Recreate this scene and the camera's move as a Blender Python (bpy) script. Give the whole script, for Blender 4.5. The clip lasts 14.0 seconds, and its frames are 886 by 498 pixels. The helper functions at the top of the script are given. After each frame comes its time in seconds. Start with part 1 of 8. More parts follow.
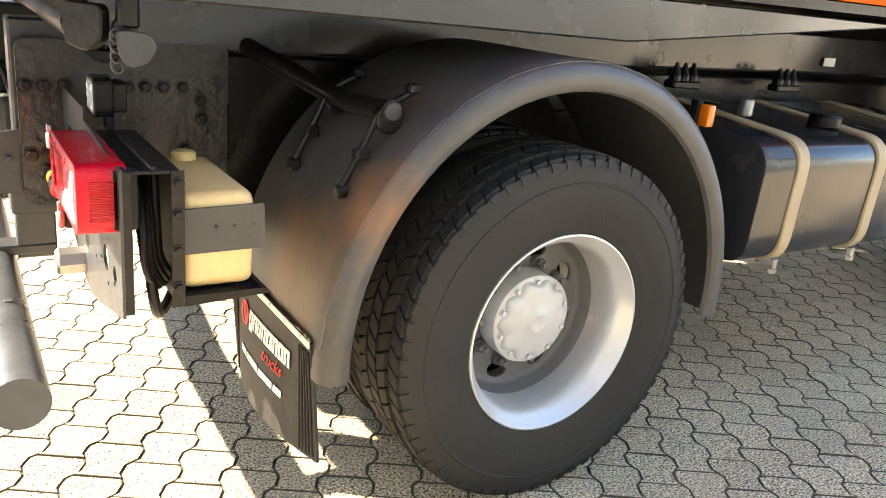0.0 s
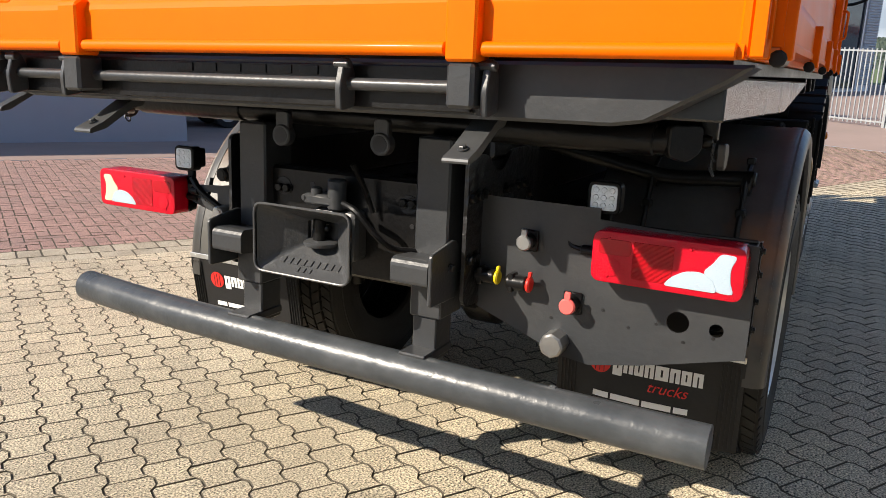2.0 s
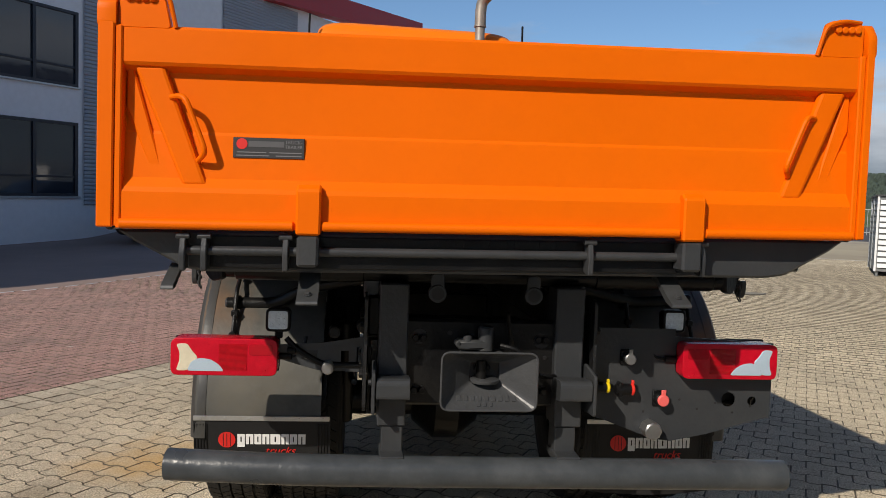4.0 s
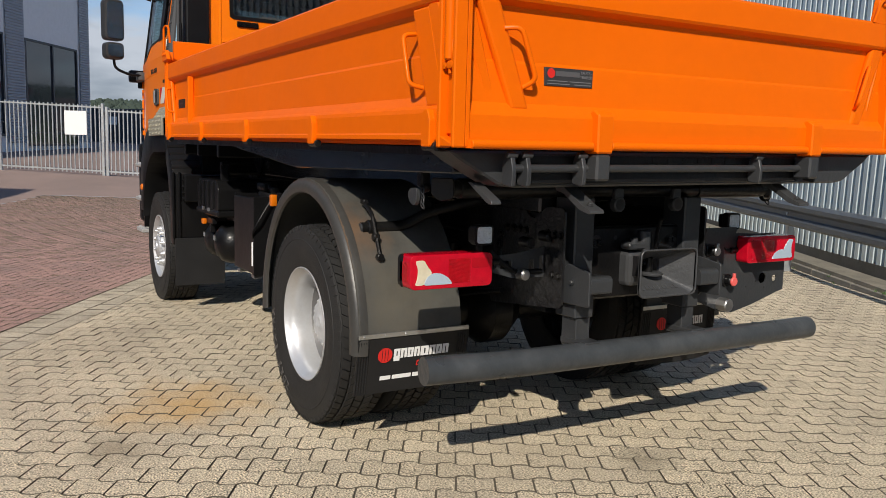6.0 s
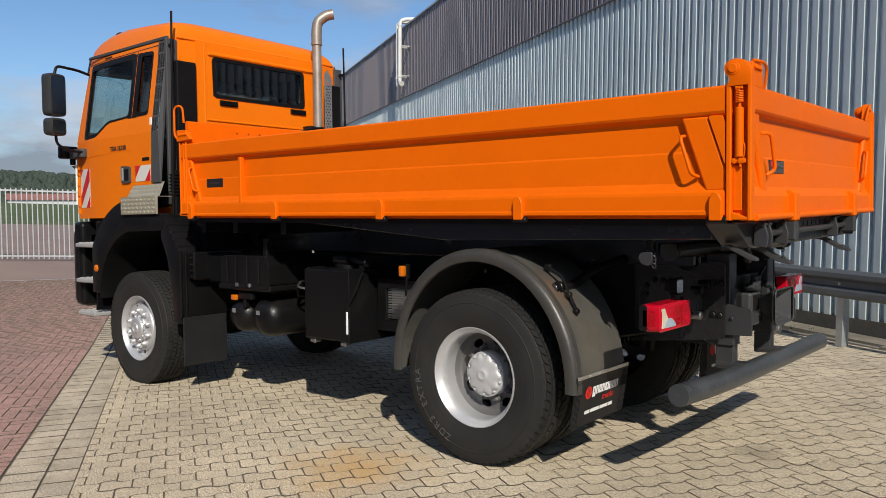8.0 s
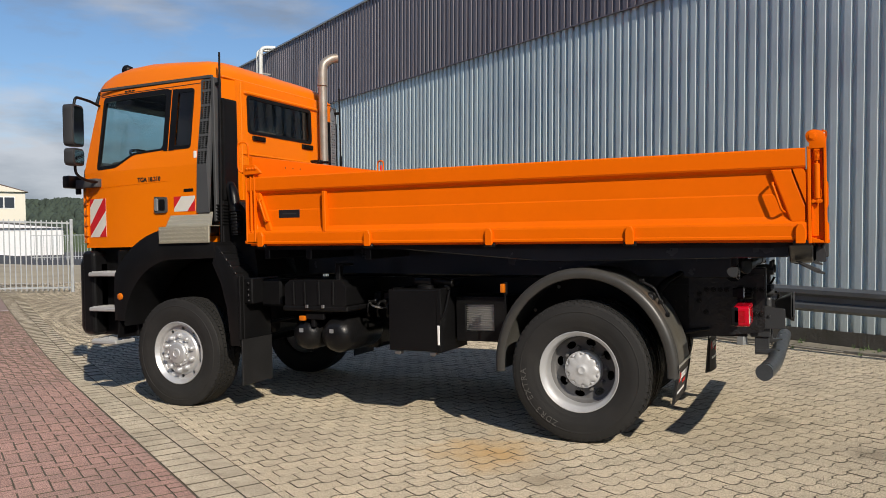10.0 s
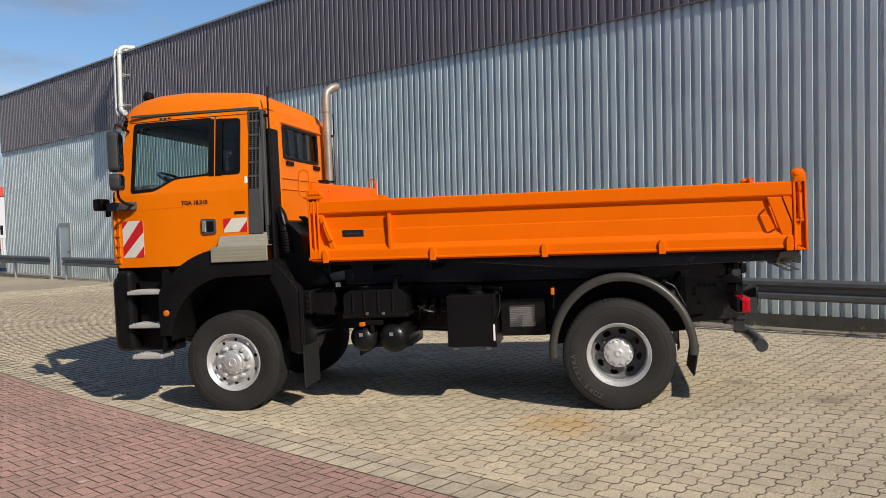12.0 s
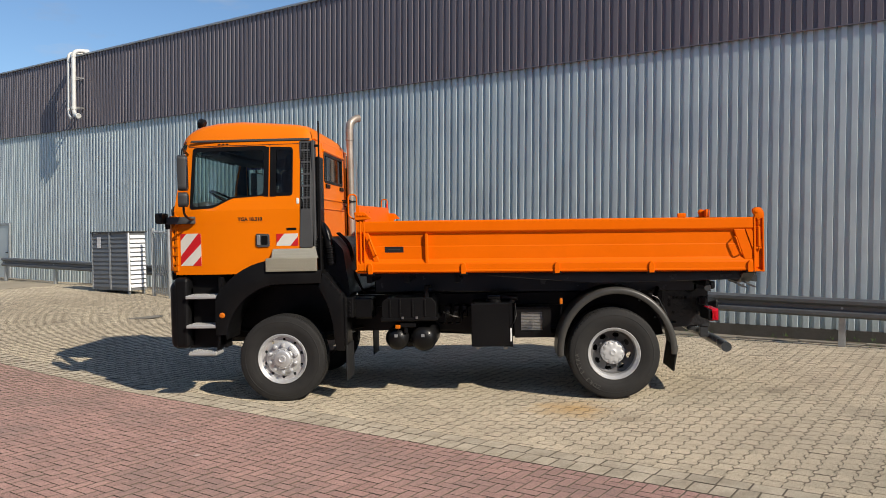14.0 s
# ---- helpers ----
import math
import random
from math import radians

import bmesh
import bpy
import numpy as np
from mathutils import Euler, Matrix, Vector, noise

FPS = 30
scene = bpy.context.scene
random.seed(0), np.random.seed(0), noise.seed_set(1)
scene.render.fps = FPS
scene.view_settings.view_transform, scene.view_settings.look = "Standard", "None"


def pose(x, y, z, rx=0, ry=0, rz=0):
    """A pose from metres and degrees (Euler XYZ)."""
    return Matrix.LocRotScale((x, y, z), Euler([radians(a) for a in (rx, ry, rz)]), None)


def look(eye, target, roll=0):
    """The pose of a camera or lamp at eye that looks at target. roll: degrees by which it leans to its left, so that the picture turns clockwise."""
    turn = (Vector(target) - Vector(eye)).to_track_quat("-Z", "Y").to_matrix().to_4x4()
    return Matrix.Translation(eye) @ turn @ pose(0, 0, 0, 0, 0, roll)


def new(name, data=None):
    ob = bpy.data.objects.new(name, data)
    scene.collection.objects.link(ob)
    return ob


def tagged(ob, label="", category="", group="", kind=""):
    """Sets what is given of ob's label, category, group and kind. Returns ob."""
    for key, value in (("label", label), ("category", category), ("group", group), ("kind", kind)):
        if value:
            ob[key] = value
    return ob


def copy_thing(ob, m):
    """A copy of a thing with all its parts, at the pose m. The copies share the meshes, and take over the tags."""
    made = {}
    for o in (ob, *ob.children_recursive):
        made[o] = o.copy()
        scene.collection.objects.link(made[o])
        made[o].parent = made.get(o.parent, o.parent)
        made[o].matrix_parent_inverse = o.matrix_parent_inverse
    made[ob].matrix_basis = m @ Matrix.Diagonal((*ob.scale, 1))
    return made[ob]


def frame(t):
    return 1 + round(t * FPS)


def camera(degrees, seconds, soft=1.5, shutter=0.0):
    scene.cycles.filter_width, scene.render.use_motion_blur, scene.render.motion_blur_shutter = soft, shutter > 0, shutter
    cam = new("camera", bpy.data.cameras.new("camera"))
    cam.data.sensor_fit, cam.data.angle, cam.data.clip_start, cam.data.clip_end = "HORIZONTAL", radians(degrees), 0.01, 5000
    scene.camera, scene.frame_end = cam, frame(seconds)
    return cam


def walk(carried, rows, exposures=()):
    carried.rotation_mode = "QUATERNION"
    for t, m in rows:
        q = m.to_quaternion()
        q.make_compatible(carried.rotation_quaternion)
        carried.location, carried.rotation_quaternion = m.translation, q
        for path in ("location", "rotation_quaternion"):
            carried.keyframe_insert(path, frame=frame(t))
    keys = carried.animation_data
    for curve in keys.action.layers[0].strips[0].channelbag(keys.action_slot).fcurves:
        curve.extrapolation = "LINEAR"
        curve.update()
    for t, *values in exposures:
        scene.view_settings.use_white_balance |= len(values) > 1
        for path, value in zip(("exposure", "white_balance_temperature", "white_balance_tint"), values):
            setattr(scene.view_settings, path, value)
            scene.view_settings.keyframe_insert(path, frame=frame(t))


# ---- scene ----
cam = camera(59.5, 14.0, soft=0.6)
PATH = [
    (0, (-1.41, -2.739, 1.417), (-0.356, -1.154, 0.802), 5.7),
    (0.5, (-1.95, -2.461, 1.437), (-0.761, -0.966, 0.843), 4.3),
    (1, (-2.395, -2.093, 1.44), (-1.03, -0.739, 0.887), 3.1),
    (1.5, (-2.85, -1.765, 1.45), (-1.295, -0.615, 0.941), 2.4),
    (2, (-3.213, -1.374, 1.445), (-1.476, -0.487, 1.002), 2.5),
    (2.5, (-3.563, -0.983, 1.435), (-1.69, -0.366, 1.103), 2.9),
    (3, (-3.819, -0.575, 1.481), (-1.857, -0.249, 1.273), 2.9),
    (3.5, (-4.008, -0.053, 1.571), (-2.011, -0.01, 1.466), 2.5),
    (4, (-4.12, 0.459, 1.55), (-2.134, 0.253, 1.445), 2.1),
    (4.2, (-4.124, 0.679, 1.511), (-2.15, 0.385, 1.373), 1.9),
    (6.3, (-3.7, 2.906, 1.422), (-2.055, 1.791, 1.204), 1.4),
    (6.5, (-3.589, 3.124, 1.431), (-1.987, 1.945, 1.227), 1.3),
    (7, (-3.396, 3.705, 1.436), (-1.897, 2.391, 1.272), 0.9),
    (7.5, (-3.097, 4.228, 1.451), (-1.706, 2.795, 1.332), 0.2),
    (8, (-2.843, 4.799, 1.479), (-1.556, 3.27, 1.402), -0.7),
    (8.5, (-2.521, 5.285, 1.474), (-1.343, 3.669, 1.425), -1.3),
    (8.7, (-2.392, 5.493, 1.482), (-1.258, 3.847, 1.435), -1.5),
    (10.8, (-0.911, 7.576, 1.619), (-0.254, 5.687, 1.586), -1.8),
    (11, (-0.716, 7.794, 1.67), (-0.115, 5.887, 1.624), -2.2),
    (11.5, (-0.299, 8.236, 1.736), (0.189, 6.297, 1.685), -2.7),
    (12, (0.164, 8.605, 1.8), (0.553, 6.644, 1.746), -2.7),
    (12.5, (0.583, 9.039, 1.883), (0.894, 7.064, 1.823), -2.3),
    (13, (0.93, 9.371, 1.912), (1.18, 7.388, 1.849), -1.8),
    (13.5, (1.135, 9.789, 1.948), (1.334, 7.8, 1.891), -1.3),
    (14, (1.252, 10.232, 1.992), (1.408, 8.238, 1.946), -1.3),
]
EXPOSURES = [(0.0, 3.06, 7700, 10), (0.5, 2.52, 7450, 10), (1.0, 1.86, 7100, 10), (1.5, 1.22, 6850, 10), (2.0, 0.83, 6600, 10), (2.5, 0.48, 6450, 10), (3.0, 0.15, 6350, 10), (3.5, -0.08, 6400, 10), (4.0, -0.18, 6450, 10), (6.3, -0.1, 6330, 10),
             (7.5, -0.12, 6300, 10), (8.7, -0.1, 6350, 10), (10.8, -0.08, 6550, 10), (12.5, 0.04, 6550, 10), (14.0, 0.07, 6550, 10)]
walk(cam, [(t, look(eye, target, roll)) for t, eye, target, roll in PATH], EXPOSURES)

# ---- world, sun, exposure ----
SUN = Vector((-1.15, 0.95, 1.0)).normalized()
world = bpy.data.worlds.new("sky")
scene.world = world
world.use_nodes = True
wn, wl = world.node_tree.nodes, world.node_tree.links
wn.clear()
w_out = wn.new("ShaderNodeOutputWorld")
w_bg = wn.new("ShaderNodeBackground")
w_sky = wn.new("ShaderNodeTexSky")
w_sky.sky_type = "NISHITA"
w_sky.sun_disc = False
w_sky.sun_elevation = math.asin(SUN.z)
w_sky.sun_rotation = math.atan2(SUN.x, SUN.y)
w_sky.air_density, w_sky.dust_density, w_sky.ozone_density = 1.0, 0.3, 4.0
w_co = wn.new("ShaderNodeTexCoord")
w_map = wn.new("ShaderNodeMapping")
w_map.inputs["Scale"].default_value = (1.6, 1.6, 5.5)
w_map.inputs["Location"].default_value = (0.35, 0.1, 0.4)
w_noise = wn.new("ShaderNodeTexNoise")
w_noise.inputs["Scale"].default_value = 1.7
w_noise.inputs["Detail"].default_value = 9.0
w_noise.inputs["Roughness"].default_value = 0.58
w_ramp = wn.new("ShaderNodeValToRGB")
w_ramp.color_ramp.elements[0].position, w_ramp.color_ramp.elements[1].position = 0.52, 0.70
w_ramp.color_ramp.elements[1].color = (0.92, 0.92, 0.92, 1)
w_mix = wn.new("ShaderNodeMixRGB")
# thin cloud is bright, thick cloud grey
w_body = wn.new("ShaderNodeTexNoise")
w_body.inputs["Scale"].default_value, w_body.inputs["Detail"].default_value = 3.1, 7.0
w_tone = wn.new("ShaderNodeValToRGB")
w_tone.color_ramp.elements[0].position, w_tone.color_ramp.elements[1].position = 0.40, 0.62
w_tone.color_ramp.elements[0].color, w_tone.color_ramp.elements[1].color = (2.3, 2.6, 3.1, 1), (5.0, 5.2, 5.6, 1)
wl.new(w_map.outputs["Vector"], w_body.inputs["Vector"])
wl.new(w_body.outputs["Fac"], w_tone.inputs["Fac"])
wl.new(w_tone.outputs["Color"], w_mix.inputs["Color2"])
wl.new(w_co.outputs["Generated"], w_map.inputs["Vector"])
wl.new(w_map.outputs["Vector"], w_noise.inputs["Vector"])
# the cloud thickens towards the horizon
w_sep, w_low, w_sum = wn.new("ShaderNodeSeparateXYZ"), wn.new("ShaderNodeMath"), wn.new("ShaderNodeMath")
w_low.operation, w_low.use_clamp, w_sum.operation = "MULTIPLY_ADD", True, "ADD"
w_low.inputs[1].default_value, w_low.inputs[2].default_value = -1.3, 0.32
wl.new(w_co.outputs["Generated"], w_sep.inputs[0])
wl.new(w_sep.outputs["Z"], w_low.inputs[0])
wl.new(w_low.outputs[0], w_sum.inputs[0])
wl.new(w_noise.outputs["Fac"], w_sum.inputs[1])
wl.new(w_sum.outputs[0], w_ramp.inputs["Fac"])
wl.new(w_ramp.outputs["Color"], w_mix.inputs["Fac"])
w_hue = wn.new("ShaderNodeHueSaturation")
w_hue.inputs["Saturation"].default_value = 1.05
wl.new(w_sky.outputs["Color"], w_hue.inputs["Color"])
wl.new(w_hue.outputs["Color"], w_mix.inputs["Color1"])
wl.new(w_mix.outputs["Color"], w_bg.inputs["Color"])
wl.new(w_bg.outputs["Background"], w_out.inputs["Surface"])
w_bg.inputs["Strength"].default_value = 0.12

sun_data = bpy.data.lights.new("sun", "SUN")
sun_data.energy, sun_data.angle, sun_data.color = 4.7, radians(0.53), (1.0, 0.90, 0.76)
sun = new("sun", sun_data)
sun.matrix_world = look(SUN * 60, (0, 0, 0))


# ---- materials ----
def material(name, colour, rough=0.5, metal=0.0, vary=0.12, scale=6.0, bump=0.0, bump_scale=60.0, stain=None, stain_amount=0.0,
             stain_scale=1.6, coat=0.0, grain=0.0, grain_scale=300.0, island=0.0, piece=0.0, spec=0.5, matt=0.0, spots=()):
    """A painted or raw surface: base colour with two scales of variation, stains of their own colour, fine relief."""
    m = bpy.data.materials.new(name)
    m.use_nodes = True
    n, l = m.node_tree.nodes, m.node_tree.links
    b = n["Principled BSDF"]
    b.inputs["Metallic"].default_value = metal
    b.inputs["Coat Weight"].default_value = coat
    b.inputs["Coat Roughness"].default_value = 0.108
    b.inputs["Specular IOR Level"].default_value = spec
    b.inputs["Diffuse Roughness"].default_value = matt
    co = n.new("ShaderNodeNewGeometry")
    big, fine = n.new("ShaderNodeTexNoise"), n.new("ShaderNodeTexNoise")
    big.inputs["Scale"].default_value, big.inputs["Detail"].default_value = scale, 5.0
    fine.inputs["Scale"].default_value, fine.inputs["Detail"].default_value = bump_scale, 4.0
    l.new(co.outputs["Position"], big.inputs["Vector"])
    l.new(co.outputs["Position"], fine.inputs["Vector"])
    hsv = n.new("ShaderNodeHueSaturation")
    hsv.inputs["Color"].default_value = (*colour, 1)
    total = n.new("ShaderNodeMath")
    total.operation = "MULTIPLY_ADD"
    total.inputs[1].default_value, total.inputs[2].default_value = vary * 2, 1 - vary
    l.new(big.outputs["Fac"], total.inputs[0])
    last = total
    second = n.new("ShaderNodeMath")
    second.operation = "MULTIPLY_ADD"
    second.inputs[1].default_value = vary
    l.new(fine.outputs["Fac"], second.inputs[0])
    l.new(last.outputs[0], second.inputs[2])
    last = second
    if grain:
        speck, more = n.new("ShaderNodeTexNoise"), n.new("ShaderNodeMath")
        speck.inputs["Scale"].default_value, speck.inputs["Detail"].default_value = grain_scale, 2.0
        l.new(co.outputs["Position"], speck.inputs["Vector"])
        more.operation = "MULTIPLY_ADD"
        more.inputs[1].default_value = grain * 2
        l.new(speck.outputs["Fac"], more.inputs[0])
        less = n.new("ShaderNodeMath")
        less.operation = "SUBTRACT"
        less.inputs[1].default_value = grain
        l.new(last.outputs[0], less.inputs[0])
        l.new(less.outputs[0], more.inputs[2])
        last = more
    for amount, node, socket in ((island, "ShaderNodeNewGeometry", "Random Per Island"), (piece, "ShaderNodeObjectInfo", "Random")):
        if amount:
            src, more = n.new(node), n.new("ShaderNodeMath")
            more.operation = "MULTIPLY_ADD"
            more.inputs[1].default_value = amount
            l.new(src.outputs[socket], more.inputs[0])
            l.new(last.outputs[0], more.inputs[2])
            last = more
    l.new(last.outputs[0], hsv.inputs["Value"])
    colour_out = hsv.outputs["Color"]
    if stain_amount:
        st, ramp, mix = n.new("ShaderNodeTexNoise"), n.new("ShaderNodeValToRGB"), n.new("ShaderNodeMixRGB")
        st.inputs["Scale"].default_value, st.inputs["Detail"].default_value = stain_scale, 7.0
        st.inputs["Roughness"].default_value = 0.65
        l.new(co.outputs["Position"], st.inputs["Vector"])
        ramp.color_ramp.elements[0].position, ramp.color_ramp.elements[1].position = 0.45, 0.72
        ramp.color_ramp.elements[1].color = (stain_amount,) * 3 + (1,)
        l.new(st.outputs["Fac"], ramp.inputs["Fac"])
        l.new(ramp.outputs["Color"], mix.inputs["Fac"])
        l.new(colour_out, mix.inputs["Color1"])
        mix.inputs["Color2"].default_value = (*stain, 1)
        colour_out = mix.outputs["Color"]
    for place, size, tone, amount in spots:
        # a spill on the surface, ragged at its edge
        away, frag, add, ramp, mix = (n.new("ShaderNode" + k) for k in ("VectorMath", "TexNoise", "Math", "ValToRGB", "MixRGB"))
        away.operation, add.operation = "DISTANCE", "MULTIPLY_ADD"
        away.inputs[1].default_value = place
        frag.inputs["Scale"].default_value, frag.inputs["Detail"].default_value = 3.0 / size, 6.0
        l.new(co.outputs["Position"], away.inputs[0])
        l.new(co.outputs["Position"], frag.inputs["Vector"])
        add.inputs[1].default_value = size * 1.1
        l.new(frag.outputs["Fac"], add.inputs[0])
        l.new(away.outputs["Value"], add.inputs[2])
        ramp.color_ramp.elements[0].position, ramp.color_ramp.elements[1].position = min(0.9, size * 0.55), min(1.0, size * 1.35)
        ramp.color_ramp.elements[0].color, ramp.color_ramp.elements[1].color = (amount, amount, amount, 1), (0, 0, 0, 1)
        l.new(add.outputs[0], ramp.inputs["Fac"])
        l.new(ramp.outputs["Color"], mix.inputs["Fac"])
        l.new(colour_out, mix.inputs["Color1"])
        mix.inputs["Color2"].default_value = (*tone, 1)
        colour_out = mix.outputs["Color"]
    l.new(colour_out, b.inputs["Base Color"])
    rr = n.new("ShaderNodeMath")
    rr.operation, rr.use_clamp = "MULTIPLY_ADD", True
    rr.inputs[1].default_value, rr.inputs[2].default_value = 0.24, rough - 0.12
    l.new(big.outputs["Fac"], rr.inputs[0])
    l.new(rr.outputs[0], b.inputs["Roughness"])
    if bump:
        bn = n.new("ShaderNodeBump")
        bn.inputs["Strength"].default_value, bn.inputs["Distance"].default_value = bump, 0.01
        l.new(fine.outputs["Fac"], bn.inputs["Height"])
        l.new(bn.outputs["Normal"], b.inputs["Normal"])
    return m


def glass(name, tint, gloss=0.035):
    m = bpy.data.materials.new(name)
    m.use_nodes = True
    n, l = m.node_tree.nodes, m.node_tree.links
    n.remove(n["Principled BSDF"])
    tr, gl, mx, fr, pw, ad = (n.new("ShaderNode" + k) for k in ("BsdfTransparent", "BsdfGlossy", "MixShader", "LayerWeight", "Math", "Math"))
    tr.inputs["Color"].default_value = (*tint, 1)
    gl.inputs["Roughness"].default_value = 0.02
    fr.inputs["Blend"].default_value = 0.5
    pw.operation, ad.operation = "POWER", "MULTIPLY_ADD"
    pw.inputs[1].default_value = 5.0
    ad.inputs[1].default_value, ad.inputs[2].default_value = 0.9, gloss
    l.new(fr.outputs["Facing"], pw.inputs[0])
    l.new(pw.outputs[0], ad.inputs[0])
    l.new(ad.outputs[0], mx.inputs["Fac"])
    l.new(tr.outputs["BSDF"], mx.inputs[1])
    l.new(gl.outputs["BSDF"], mx.inputs[2])
    l.new(mx.outputs["Shader"], n["Material Output"].inputs["Surface"])
    return m


ORANGE = material("orange_paint", (0.80, 0.138, 0.0003), 0.42, vary=0.05, scale=2.0, bump=0.07, bump_scale=18, coat=0.04, spec=0.09, stain=(0.66, 0.11, 0.002), stain_amount=0.25)
CAB_ORANGE = material("cab_orange_paint", (0.82, 0.185, 0.0005), 0.34, vary=0.04, scale=2.0, coat=0.12, spec=0.22)
BLACK = material("black_chassis_paint", (0.0055, 0.0055, 0.006), 0.34, spec=0.24, vary=0.25, bump=0.25, bump_scale=45, coat=0.1, stain=(0.03, 0.028, 0.025), stain_amount=0.3, stain_scale=4)
ROUGH_BLACK = material("thick_black_underseal", (0.011, 0.011, 0.012), 0.36, vary=0.25, bump=1.0, bump_scale=28, coat=0.2)
DARK_GREY = material("dark_grey_paint", (0.034, 0.0365, 0.040), 0.38, spec=0.38, vary=0.15, bump=0.12, bump_scale=60, coat=0.15, stain=(0.075, 0.072, 0.068), stain_amount=0.3, stain_scale=5)
PLASTIC = material("black_plastic", (0.006, 0.006, 0.0065), 0.34, spec=0.2, vary=0.2, bump=0.1, bump_scale=120, stain=(0.018, 0.017, 0.016), stain_amount=0.3)
FENDER = material("weathered_grey_fender", (0.076, 0.075, 0.068), 0.40, vary=0.2, bump=0.12, bump_scale=40, stain=(0.03, 0.028, 0.026), stain_amount=0.65, stain_scale=4.0, spots=(((-0.52, 1.12, 1.05), 0.26, (0.17, 0.10, 0.055), 0.7), ((-0.68, 0.95, 0.75), 0.3, (0.13, 0.115, 0.085), 0.6), ((-0.70, 1.23, 0.60), 0.12, (0.02, 0.02, 0.02), 0.9)))
FENDER_RUST = material("rust_stained_fender", (0.070, 0.069, 0.068), 0.42, vary=0.2, bump=0.12, bump_scale=40, stain=(0.03, 0.028, 0.026), stain_amount=0.6, stain_scale=4.5, spots=(((-0.69, -1.0, 0.72), 0.32, (0.24, 0.145, 0.07), 0.9), ((-0.62, -1.2, 0.95), 0.2, (0.26, 0.12, 0.05), 0.8), ((-0.45, -1.0, 1.2), 0.16, (0.16, 0.085, 0.04), 0.7)))
FENDER_LIP = material("dusty_black_fender_lip", (0.042, 0.041, 0.038), 0.38, vary=0.25, bump=0.1, bump_scale=40, stain=(0.085, 0.078, 0.066), stain_amount=0.4, stain_scale=5.0)
RUBBER = material("tyre_rubber", (0.0205, 0.0202, 0.0198), 0.65, spec=0.3, vary=0.25, scale=9, bump=0.2, bump_scale=150, stain=(0.036, 0.034, 0.031), stain_amount=0.5, stain_scale=5)
MUDFLAP = material("mudflap_rubber", (0.013, 0.013, 0.0135), 0.55, spec=0.35, vary=0.2, bump=0.1, bump_scale=80)
RIM = material("silver_rim_paint", (0.62, 0.63, 0.64), 0.38, metal=0.55, vary=0.08, bump=0.05, stain=(0.4, 0.37, 0.33), stain_amount=0.35, stain_scale=6)
HUB = material("dull_silver_hub_paint", (0.52, 0.53, 0.54), 0.5, metal=0.25, vary=0.1, bump=0.08, stain=(0.36, 0.34, 0.31), stain_amount=0.35, stain_scale=9)
# rear rim disc, its step and the wheel nuts: a darker grey than the rim
DISC = material("dark_rim_disc", (0.125, 0.125, 0.127), 0.55, metal=0.2, vary=0.2, stain=(0.16, 0.15, 0.13), stain_amount=0.4, stain_scale=7)
RAIL = material("weathered_rail_steel", (0.125, 0.135, 0.142), 0.5, metal=0.5, vary=0.25, scale=8, stain=(0.13, 0.13, 0.125), stain_amount=0.5, stain_scale=2.5)
SHELL = material("mirror_shell_plastic", (0.03, 0.031, 0.033), 0.5)
CHEQUER = material("chequer_aluminium", (0.40, 0.375, 0.29), 0.38, metal=0.4, vary=0.2, scale=12, bump=0.15, bump_scale=90)
STUD = material("raised_chequer_stud", (0.62, 0.6, 0.5), 0.32, metal=0.7, vary=0.15)
BAR_PAINT = material("blue_grey_bar_paint", (0.042, 0.047, 0.052), 0.31, spec=0.42, vary=0.2, bump=0.18, bump_scale=35, stain=(0.11, 0.115, 0.12), stain_amount=0.4, stain_scale=6)
TILE_ROOF = material("red_roof_tiles", (0.30, 0.13, 0.10), 0.8, vary=0.2)
HOOK = material("worn_hook_steel", (0.07, 0.073, 0.076), 0.42, metal=0.4, vary=0.25, scale=20, stain=(0.06, 0.06, 0.06), stain_amount=0.6, stain_scale=14)
CAST = material("grey_cast_iron_paint", (0.048, 0.050, 0.053), 0.38, spec=0.5, vary=0.2, bump=0.25, bump_scale=50, stain=(0.06, 0.06, 0.062), stain_amount=0.4, stain_scale=9)
ALU = material("aluminium", (0.62, 0.62, 0.6), 0.36, metal=0.9, vary=0.15, bump=0.1)
STEP_ALU = material("bright_step_aluminium", (0.46, 0.46, 0.45), 0.45, metal=0.35, vary=0.15)
STEEL = material("bare_steel", (0.36, 0.36, 0.36), 0.35, metal=0.9, vary=0.2, stain=(0.2, 0.13, 0.08), stain_amount=0.3, stain_scale=8)
TANK = material("black_tank_paint", (0.03, 0.031, 0.034), 0.24, metal=0.25, vary=0.1, coat=0.4)
RED_LENS = material("red_lamp_lens", (0.46, 0.003, 0.016), 0.22, spec=0.22, vary=0.25, scale=26, bump=0.2, bump_scale=220, coat=0.3)
CLEAR_LENS = material("clear_lamp_lens", (0.46, 0.57, 0.68), 0.14, metal=0.2, vary=0.15, bump=0.2, bump_scale=200, coat=0.8)
AGED_LENS = material("yellowed_lamp_lens", (0.62, 0.56, 0.42), 0.25, vary=0.2, scale=20, coat=0.4)
AMBER = material("amber_lens", (0.62, 0.15, 0.004), 0.2, vary=0.1, coat=0.6)
LED = material("led_lens", (0.62, 0.68, 0.74), 0.2, metal=0.3, vary=0.3, scale=60, bump=0.3, bump_scale=90)
